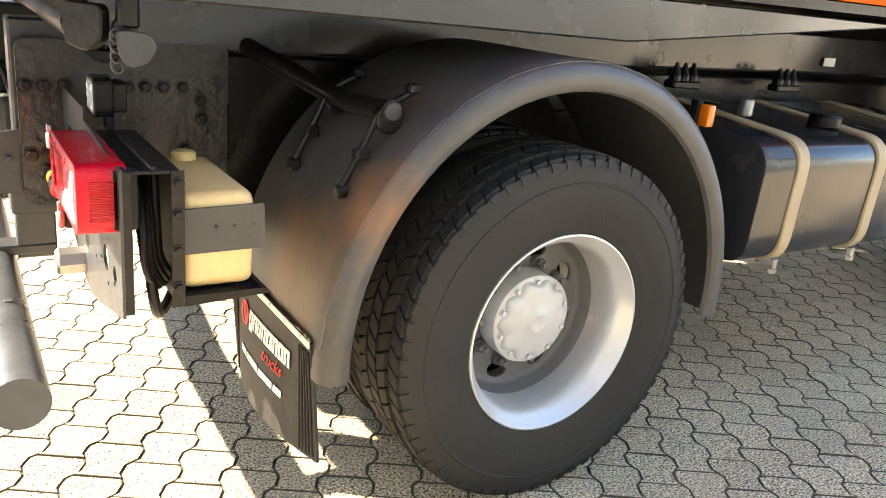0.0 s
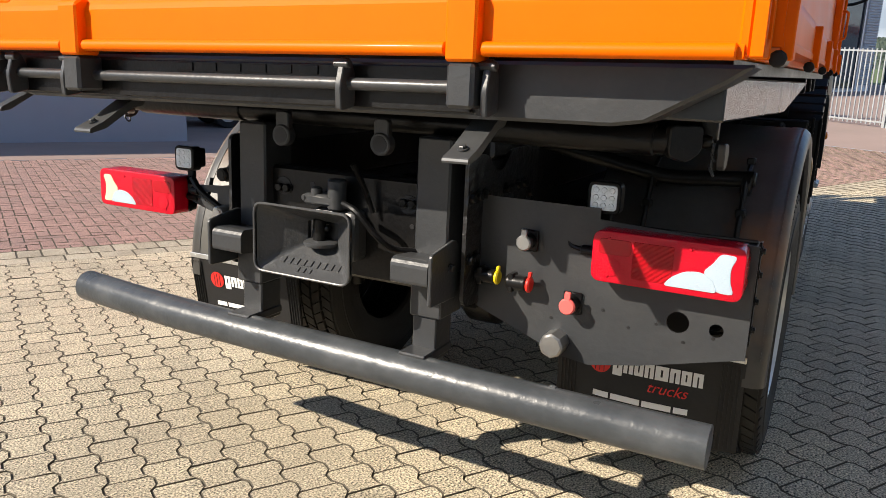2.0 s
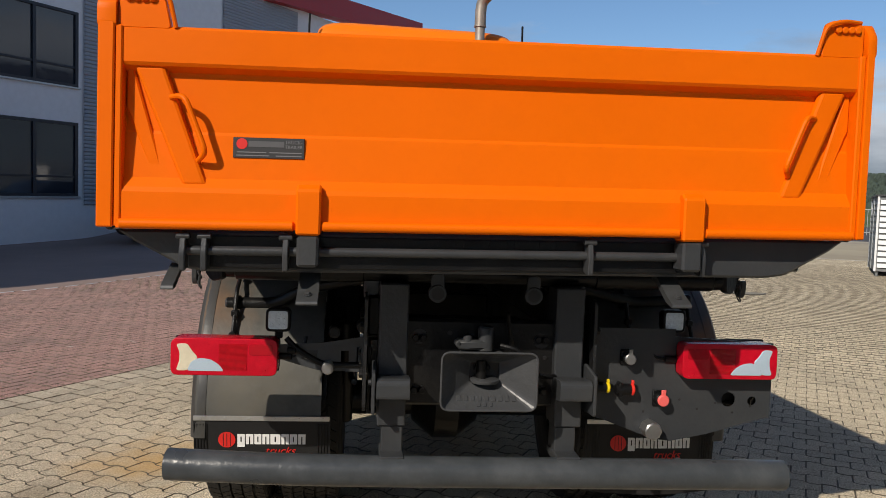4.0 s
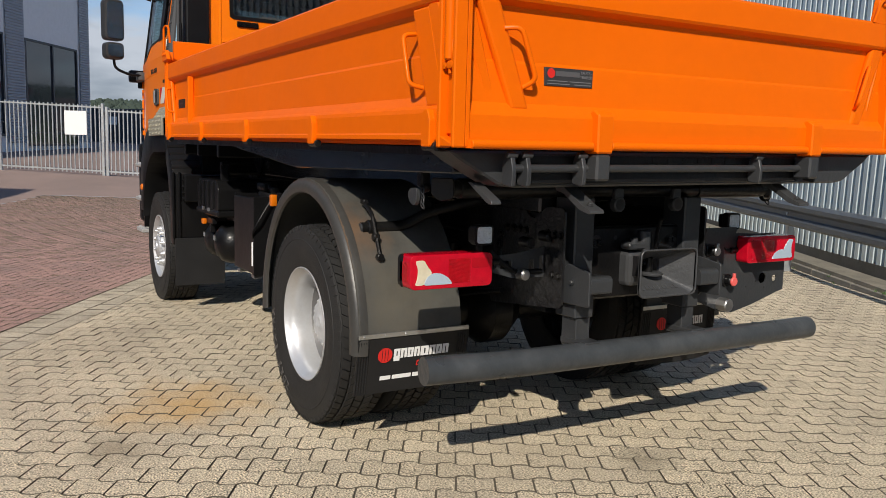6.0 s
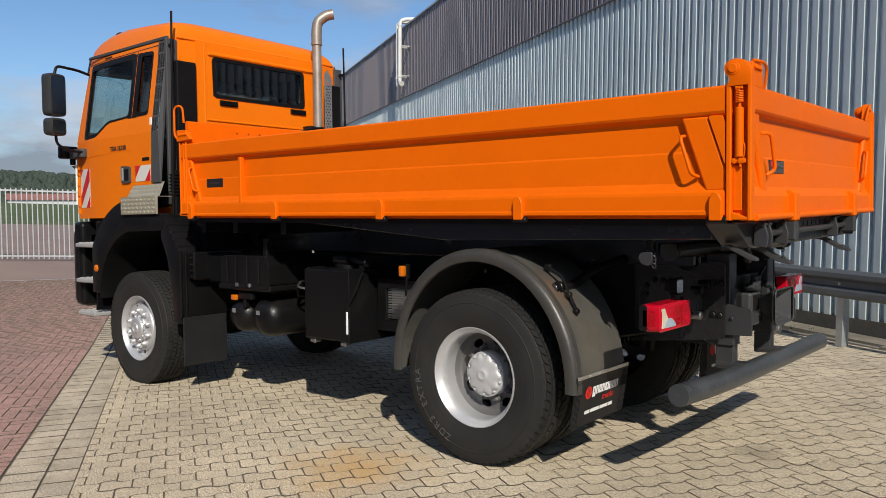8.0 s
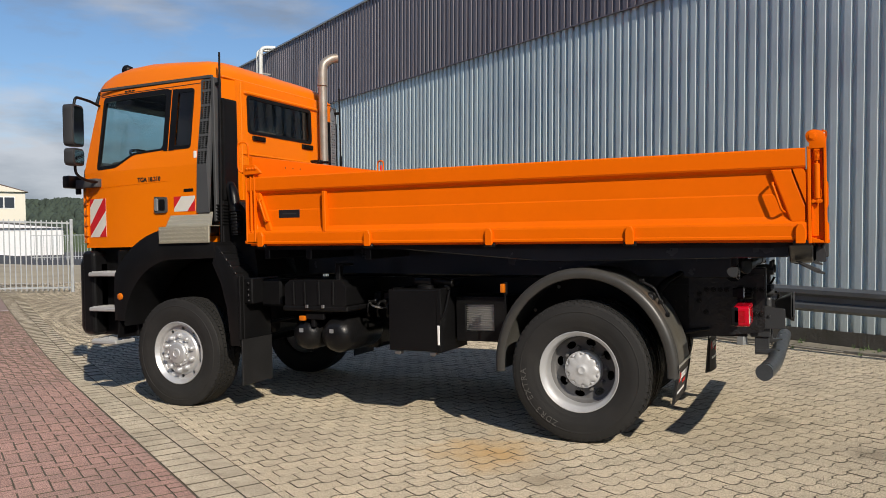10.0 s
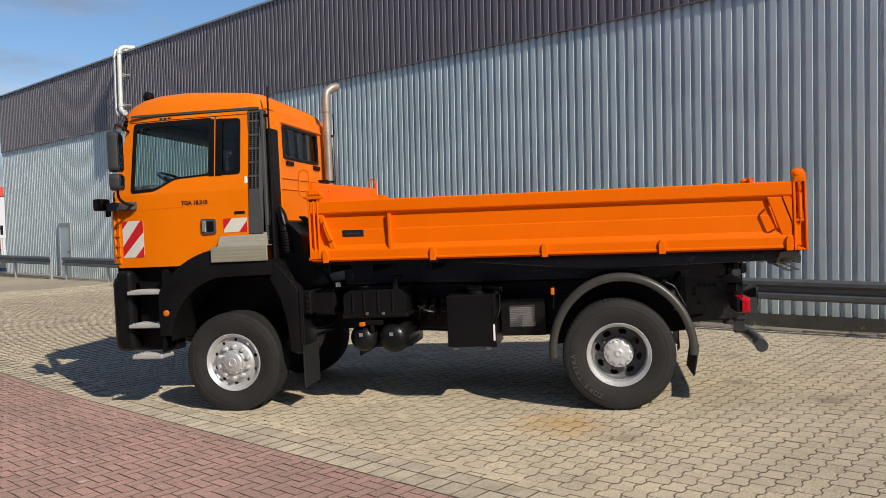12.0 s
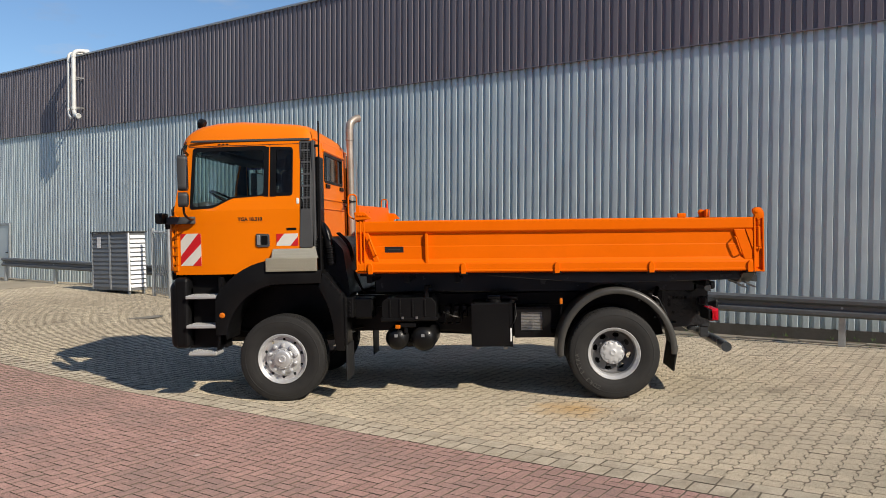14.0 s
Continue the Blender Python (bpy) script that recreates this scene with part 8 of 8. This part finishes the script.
def far_truck(s, n, turn, paint, label):
    t = empty("parked_truck", yard(s, n), label, "truck", "trucks across the street")
    rot = Matrix.Rotation(AXIS + radians(turn), 4, "Z")
    dark = paint is CAR_RED
    part("truck_cab", box(-1.2, 0.9, -1.22, 1.22, 0.9, 1.86 if dark else 3.1, 0.12, 3, rot), paint, t, smooth=True)
    if dark:
        part("cab_roof", box(-1.2, 0.9, -1.2, 1.2, 1.80, 3.0, 0.12, 3, rot), CAR_PAINT, t, smooth=True)
        for y in (-0.75, -0.25, 0.25, 0.75):
            part("roof_spot_lamp", rod(rot @ Vector((-1.16, y, 3.1)), rot @ Vector((-1.04, y, 3.1)), 0.10, 0.02, 12), GALV, t)
    for y in (-1.42, 1.24):
        part("truck_mirror", box(-1.28, -1.14, y, y + 0.18, 2.0, 2.7, 0.03, 2, rot), PLASTIC, t)
    part("truck_windscreen", box(-1.24, -1.15, -1.05, 1.05, 1.9, 2.75, 0.03, 1, rot), WINDOW, t)
    part("truck_body", box(1.0, 6.5, -1.25, 1.25, 1.1, 2.7 if dark else 3.3, 0.03, 1, rot), CAR_PAINT if dark else TRIM, t)
    part("truck_bumper", box(-1.32, -1.1, -1.22, 1.22, 0.4, 1.0, 0.04, 2, rot), PLASTIC, t)
    part("truck_grille", box(-1.235, -1.2, -0.9, 0.9, 1.1, 1.75, 0.01, 1, rot), AMBER if paint is CAR_WHITE else PLASTIC, t)
    for x in (-0.2, 4.8):
        for y in (-1.05, 1.05):
            part("truck_wheel", lathe([(0, -0.15), (0.3, -0.15), (0.5, -0.15), (0.52, -0.1), (0.52, 0.1), (0.5, 0.15), (0, 0.15)], 20, rot @ Matrix.Translation((x, y, 0.52))), RUBBER, t)
    return t


far_truck(65.5, -10.1, -13, CAR_WHITE, "white tipper truck with orange grille parked across the street")
far_truck(58.9, -11.9, -16, CAR_RED, "red truck with dark cab parked across the street")


def far_hall(name, at, turn, size, wallmat, label, band=None, gable=0.0, panes=True, cover=None):
    """A building far off: walls, roof, band or gable, windows."""
    h = empty(name, at, label, "building")
    rot = Matrix.Rotation(radians(turn), 4, "Z")
    L, W, H = size
    part("house_wall", box(-L / 2, L / 2, -W / 2, W / 2, -1.5, H, 0, 1, rot), wallmat, h)
    if gable:
        g = prism([(-W / 2 - 0.4, H), (W / 2 + 0.4, H), (0, H + gable)], "x", -L / 2 - 0.3, L / 2 + 0.3)
        g.transform(rot)
        part("house_roof", g, cover or ROOF, h)
        g2 = prism([(-W / 2, H), (W / 2, H), (0, H + gable - 0.25)], "x", -L / 2 - 0.32, L / 2 + 0.32)
        g2.transform(rot)
        part("gable_wall", g2, wallmat, h)
    if band:
        part("house_band", box(-L / 2 - 0.1, L / 2 + 0.1, -W / 2 - 0.1, W / 2 + 0.1, H - 0.8, H + 0.1, 0, 1, rot), band, h)
    for k in range(max(1, int(W / 3.2)) if panes else 0):
        y = -W / 2 + 1.8 + 3.2 * k
        for z in (1.0, 3.6):
            if z + 1.2 < H:
                part("house_window", box(-L / 2 - 0.05, -L / 2 + 0.05, y - 0.6, y + 0.6, z, z + 1.1, 0, 1, rot), WINDOW, h)
    for k in range(max(1, int(L / 3.2))):
        x = -L / 2 + 1.8 + 3.2 * k
        for z in (1.0, 3.6):
            if z + 1.2 < H and band is None:
                part("house_window", box(x - 0.6, x + 0.6, W / 2 - 0.05, W / 2 + 0.05, z, z + 1.1, 0, 1, rot), WINDOW, h)
    return h


house = far_hall("white_house", Vector((98.7, -53.4, 2.3)), -28, (14, 20.2, 6.5), CREAM, "cream gabled house with brown roof edge and white windows", None, 3.1, False, BROWN_ROOF)
rot_h = Matrix.Rotation(radians(-28), 4, "Z")
for y in (7.6, 2.5, -2.6, -7.7):
    for z, hh in ((4.5, 1.3),):
        wf = part("house_window", box(-7.06, -6.98, y - 1.25, y + 1.25, z - 0.1, z + hh + 0.1, 0, 1, rot_h), WHITE, house)
        for a in (-1.15, 0.06):
            part("pane", box(-7.09, -7.055, y + a, y + a + 1.08, z, z + hh, 0, 1, rot_h), WINDOW, wf)
low = far_hall("low_house", Vector((134, -58, 2.2)), 70, (21, 9, 3.3), SIDING, "low pale building with red tiled roof", None, 1.2, False, TILE_ROOF)
far_hall("garage_row", Vector((70, -42, 1.0)), -28, (6, 12, 2.6), WALL_WHITE, "white garages with grey felt roof", None, 0.7, False)
pylon = empty("sign_pylon", Vector((63.7, -32.5, 0.9)), "tall grey sign pylon beside the street", "sign")
rot_p = Matrix.Rotation(radians(-20), 4, "Z")
part("pylon_mast", box(-0.25, 0.25, -0.1, 0.55, -0.3, 8.8, 0.02, 1, rot_p), GALV, pylon)
part("pylon_panel", box(-0.22, 0.22, -0.62, -0.105, 0.2, 8.7, 0.02, 1, rot_p), TRIM, pylon)
random.seed(8)
bush = bmesh.new()
for k in range(900):
    a, r, h = random.uniform(0, 6.28), random.uniform(0, 1.9) ** 0.9, random.uniform(0, 1.0)
    c = Vector((61.5 + r * 0.6 * math.cos(a), -31.0 + r * math.sin(a), 0.85 + 1.7 * h * (1 - (r / 2.2) ** 2)))
    u, w = Vector((random.gauss(0, 1), random.gauss(0, 1), random.gauss(0, 1))).normalized() * 0.16, Vector((random.gauss(0, 1), random.gauss(0, 1), random.gauss(0, 1))).normalized() * 0.1
    bush.faces.new([bush.verts.new(c + q) for q in (-u, w, u, -w)])
tagged(put("roadside_bush", bush, LEAVES), "loose green bush beside the street", "bush", kind="stuff")
far_hall("white_hall", Vector((58.5, -64.5, 0.9)), -45, (16, 18, 6.7), SIDING, "white hall with a red fascia band", HALL_BAND, 0.0, False)
works = empty("brick_works", Vector((112.9, -104.6, 1.5)), "old dark works building with a jagged gabled roof", "building")
rot_w = Matrix.Rotation(radians(-44.6), 4, "Z")
part("house_wall", box(0, 12, -12, 1.87, -1.5, 7.9, 0, 1, rot_w), WORKS, works)
for y0, y1, top in ((1.87, 0.25, 9.3), (0.25, -1.9, 10.5), (-1.9, -4.6, 10.2)):
    roof = prism([(y0, 7.9), (y0 - 0.15, 8.6), (y0 * 0.6 + y1 * 0.4, top), (y0 * 0.35 + y1 * 0.65, top - 0.1), (y1, 8.6), (y1, 7.9)], "x", 0.0, 12.0)
    roof.transform(rot_w)
    part("house_roof", roof, WORKS, works)

random.seed(5)


def ridge(az):
    """The height of the tree tops along the hills."""
    return 44.6 + 1.3 * math.sin(az * 13) + 0.9 * math.sin(az * 37 + 1) + 0.5 * math.sin(az * 91)


def slope(d):
    return 0.38 + 0.62 * ease((d - 560) / 160)


wood_v, wood_f = [], []
seg = 6
for k in range(7500):
    az, d = radians(random.uniform(-75, 40)), random.uniform(585, 735)
    x, y = d * math.cos(az), d * math.sin(az)
    w = random.uniform(2.2, 4.4)
    top, h = ridge(az) * slope(d) - random.uniform(0, 1.8), 12
    i = len(wood_v)
    for lv, (rr, hh) in enumerate(((0.8, 0.0), (1.0, 0.55), (0.8, 0.82), (0.35, 1.0))):
        for q in range(seg):
            a = 2 * math.pi * q / seg + lv
            j = random.uniform(0.75, 1.2)
            wood_v.append((x + w * rr * j * math.cos(a), y + w * rr * j * math.sin(a), top - h + h * hh * random.uniform(0.97, 1.03)))
    for lv in range(3):
        for q in range(seg):
            wood_f.append((i + lv * seg + q, i + lv * seg + (q + 1) % seg, i + (lv + 1) * seg + (q + 1) % seg, i + (lv + 1) * seg + q))
    wood_f.append(tuple(i + 3 * seg + q for q in range(seg)))
wm = bpy.data.meshes.new("woods")
wm.from_pydata(wood_v, [], wood_f)
wm.materials.append(WOODS)
for p in wm.polygons:
    p.use_smooth = True
tagged(new("wooded_hills", wm), "dark green wooded hills on the horizon", "woods", kind="stuff")
hill = bmesh.new()
prev = None
for k in range(60):
    az = radians(-80 + 125 * k / 59)
    row = []
    for d in (420, 520, 585, 630, 680, 740, 1100):
        x, y = d * math.cos(az), d * math.sin(az)
        z = rise(max(x * S_DIR.x + y * S_DIR.y, 0)) - 0.5 if d == 420 else ridge(az) * slope(d) - 8
        row.append(hill.verts.new((x, y, z)))
    if prev:
        for a in range(len(row) - 1):
            hill.faces.new((prev[a], row[a], row[a + 1], prev[a + 1]))
    prev = row
tagged(put("hill", hill, GRASS, smooth=True), "low green hillside behind the town", "hill", kind="structure")


# ---- paving stones ----
def dirty_flanks(me, n, mat):
    """The top is clean stone, the worn rim and the flanks are caked with joint sand."""
    me.materials.append(mat)
    me.materials.append(JOINT)
    per = 2 * n + 1
    me.polygons.foreach_set("material_index", [1 if i % per else 0 for i in range(len(me.polygons))])


def piece_mesh(name, outline, mat, depth=0.03, inset=0.0016):
    """A stone with chamfered rim, its top at z = 0."""
    n = len(outline)
    cx, cy = sum(p[0] for p in outline) / n, sum(p[1] for p in outline) / n

    def ring(k, z):
        out = []
        for px, py in outline:
            L = math.hypot(px - cx, py - cy)
            out.append((px - (px - cx) / L * k, py - (py - cy) / L * k, z))
        return out
    v = ring(inset, 0.0) + ring(0.0, -0.0015) + ring(0.0, -depth)
    f = [tuple(range(n))]
    for r in (0, 1):
        for i in range(n):
            j = (i + 1) % n
            f.append(((r + 1) * n + i, (r + 1) * n + j, r * n + j, r * n + i))
    me = bpy.data.meshes.new(name)
    me.from_pydata(v, [], f)
    dirty_flanks(me, n, mat)
    return me, v, f


GAP, GAP_N = 0.0036, 0.0034
CU, CV, AMP = 0.1435, 0.172, 0.013


def wave(n, k):
    """The stepped run of the long joints."""
    t = (n / CV + 0.5 * k) % 1.0
    pts = ((0.0, 0.0), (0.10, 1.0), (0.38, 1.0), (0.62, -1.0), (0.90, -1.0), (1.0, 0.0))
    for (a, va), (b, vb) in zip(pts, pts[1:]):
        if a <= t <= b:
            return AMP * (va + (vb - va) * (t - a) / (b - a))
    return 0.0


def paver_outline(k):
    """One stone of row k, its middle at the origin; u across the rows, v along them."""
    marks = [0.0, 0.10, 0.38, 0.62, 0.90, 1.0]
    if k % 2:
        off = 0.5
    else:
        off = 0.0
    lo, hi = [], []
    vs = sorted(set([0.0, 1.0] + [m for m in marks]))
    vs_b = sorted(set([0.0, 1.0] + [(m + 0.5) % 1.0 for m in marks]))
    for m in vs:
        v = min(max((m - 0.5) * CV, -CV / 2 + GAP_N), CV / 2 - GAP_N)
        lo.append((-CU / 2 + wave(m * CV, 0) + GAP, v))
    for m in vs_b:
        v = min(max((m - 0.5) * CV, -CV / 2 + GAP_N), CV / 2 - GAP_N)
        hi.append((CU / 2 + wave(m * CV, 1) - GAP, v))
    return lo + hi[::-1]


def lay(name, setting, me, v, f, places, near, mat, label):
    """Stones at (s, n, turn): near ones as objects, the rest joined."""
    rng = random.Random(3)
    far_v, far_f = [], []
    spin = Matrix.Rotation(AXIS, 4, "Z")
    made = 0
    for s, n, turn in places:
        p = yard(s, n, rng.uniform(-0.0016, 0.0012))
        tip = Matrix.Rotation(rng.gauss(0, 0.006), 4, "X") @ Matrix.Rotation(rng.gauss(0, 0.006) - 0.0, 4, "Y") @ Matrix.Rotation(rng.gauss(0, 0.004), 4, "Z")
        m = Matrix.Translation(p) @ spin @ Matrix.Rotation(turn, 4, "Z") @ tip
        if near(s, n) and made < 300:
            ob = new(name, me)
            ob.parent = setting
            ob.matrix_basis = m
            made += 1
        else:
            i = len(far_v)
            far_v.extend(tuple(m @ Vector(c)) for c in v)
            far_f.extend(tuple(i + q for q in face) for face in f)
    if far_v:
        far = bpy.data.meshes.new(name + "s")
        far.from_pydata(far_v, [], far_f)
        dirty_flanks(far, len(v) // 3, mat)
        rest = new(name + "_field", far)
        rest.parent = setting
        tagged(rest, label, kind="stuff")


pavement = tagged(new("pavement_yard"), "beige interlocking concrete paving of the yard", "paving", kind="structure")
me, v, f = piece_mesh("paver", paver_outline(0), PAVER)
places = []
k0, k1 = int(PAVE_S[0] / CU), int(PAVE_S[1] / CU)
for k in range(k0, k1):
    shift = 0.5 * CV * (k % 2)
    j = math.ceil((PAVE_N0 + 0.11 - shift) / CV)
    while shift + (j + 0.5) * CV < PAVE_N1 - 0.08:
        places.append(((k + 0.5) * CU, shift + (j + 0.5) * CV, 0.0))
        j += 1
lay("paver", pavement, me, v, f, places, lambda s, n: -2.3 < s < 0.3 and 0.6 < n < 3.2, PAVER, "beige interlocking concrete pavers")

# stones cut to close the rows along the border and the kerb
edge_cuts = {}
for k in range(k0, k1):
    shift = 0.5 * CV * (k % 2)
    ns_ = [n for s, n, _ in places if abs(s - (k + 0.5) * CU) < 0.01]
    for e, gap0, gap1 in ((1, max(ns_) + CV / 2, PAVE_N1 + 0.002), (-1, PAVE_N0 + 0.062, min(ns_) - CV / 2)):
        if gap1 - gap0 > 0.02:
            edge_cuts.setdefault((e, round(gap1 - gap0, 3)), []).append(((k + 0.5) * CU, (gap0 + gap1) / 2, 0.0))
for (e, wide), spots_ in sorted(edge_cuts.items()):
    me, v, f = piece_mesh("cut_paver", [(-CU / 2 + GAP, -wide / 2 + GAP), (CU / 2 - GAP, -wide / 2 + GAP), (CU / 2 - GAP, wide / 2 - GAP), (-CU / 2 + GAP, wide / 2 - GAP)], PAVER)
    lay("cut_paver", pavement, me, v, f, spots_, lambda s, n: -2.3 < s < 6 and n > 0, PAVER, "cut edge pavers")

border = tagged(new("pavement_border"), "pale concrete border stones between both pavings", "paving border", kind="structure")
me, v, f = piece_mesh("border_slab", [(-0.114, -0.086), (0.114, -0.086), (0.114, 0.086), (-0.114, 0.086)], BORDER)
lay("border_slab", border, me, v, f, [(PAVE_S[0] + 0.24 * k, 3.33, 0.0) for k in range(129)], lambda s, n: True, BORDER, "")
me, v, f = piece_mesh("border_block", [(-0.077, -0.111), (0.077, -0.111), (0.077, 0.111), (-0.077, 0.111)], BORDER)
lay("border_block", border, me, v, f, [(PAVE_S[0] + 0.166 * k, 3.538, 0.0) for k in range(186)], lambda s, n: True, BORDER, "")

brickwork = tagged(new("pavement_brick"), "red herringbone brick paving beside the yard", "paving", kind="structure")
me, v, f = piece_mesh("brick", [(-0.0952, -0.0452), (0.0952, -0.0452), (0.0952, 0.0452), (-0.0952, 0.0452)], BRICK, inset=0.0014)
places = []
U = 0.1
for a in range(-160, 160):
    for b in range(-70, 70):
        # herringbone: steps of one width along the diagonal, four widths apart
        for lie, (du, dv) in ((0, (1.0, 0.5)), (1, (0.5, 2.0))):
            s = (a + 2 * b + du) * U - 0.0 if lie == 0 else (a + 2 * b + du) * U
            n = 3.66 + ((a - 2 * b) + dv) * U if lie == 0 else 3.66 + ((a - 2 * b) + dv) * U
            if BRICK_S[0] < s < BRICK_S[1] and BRICK_N0 + 0.05 < n < BRICK_N1:
                places.append((s, n, math.pi / 2 * lie))
covered = set()
for s, n, turn in places:
    i, j = (s / U, (n - BRICK_N0) / U)
    cells = ((round(i - 1), round(j - 0.5)), (round(i), round(j - 0.5))) if turn == 0 else ((round(i - 0.5), round(j - 1)), (round(i - 0.5), round(j)))
    covered.update(cells)
halves = [((i + 0.5) * U, BRICK_N0 + (j + 0.5) * U, 0.0) for i in range(int(BRICK_S[0] / U), int(BRICK_S[1] / U)) for j in range(0, 2) if (i, j) not in covered]
lay("brick", brickwork, me, v, f, places, lambda s, n: -1.5 < s < 1.6 and 4.0 < n < 6.0, BRICK, "red herringbone paving bricks")

me, v, f = piece_mesh("half_brick", [(-0.0452, -0.0452), (0.0452, -0.0452), (0.0452, 0.0452), (-0.0452, 0.0452)], BRICK, inset=0.0014)
lay("half_brick", brickwork, me, v, f, halves, lambda s, n: -1.5 < s < 1.6, BRICK, "red half bricks along the border")
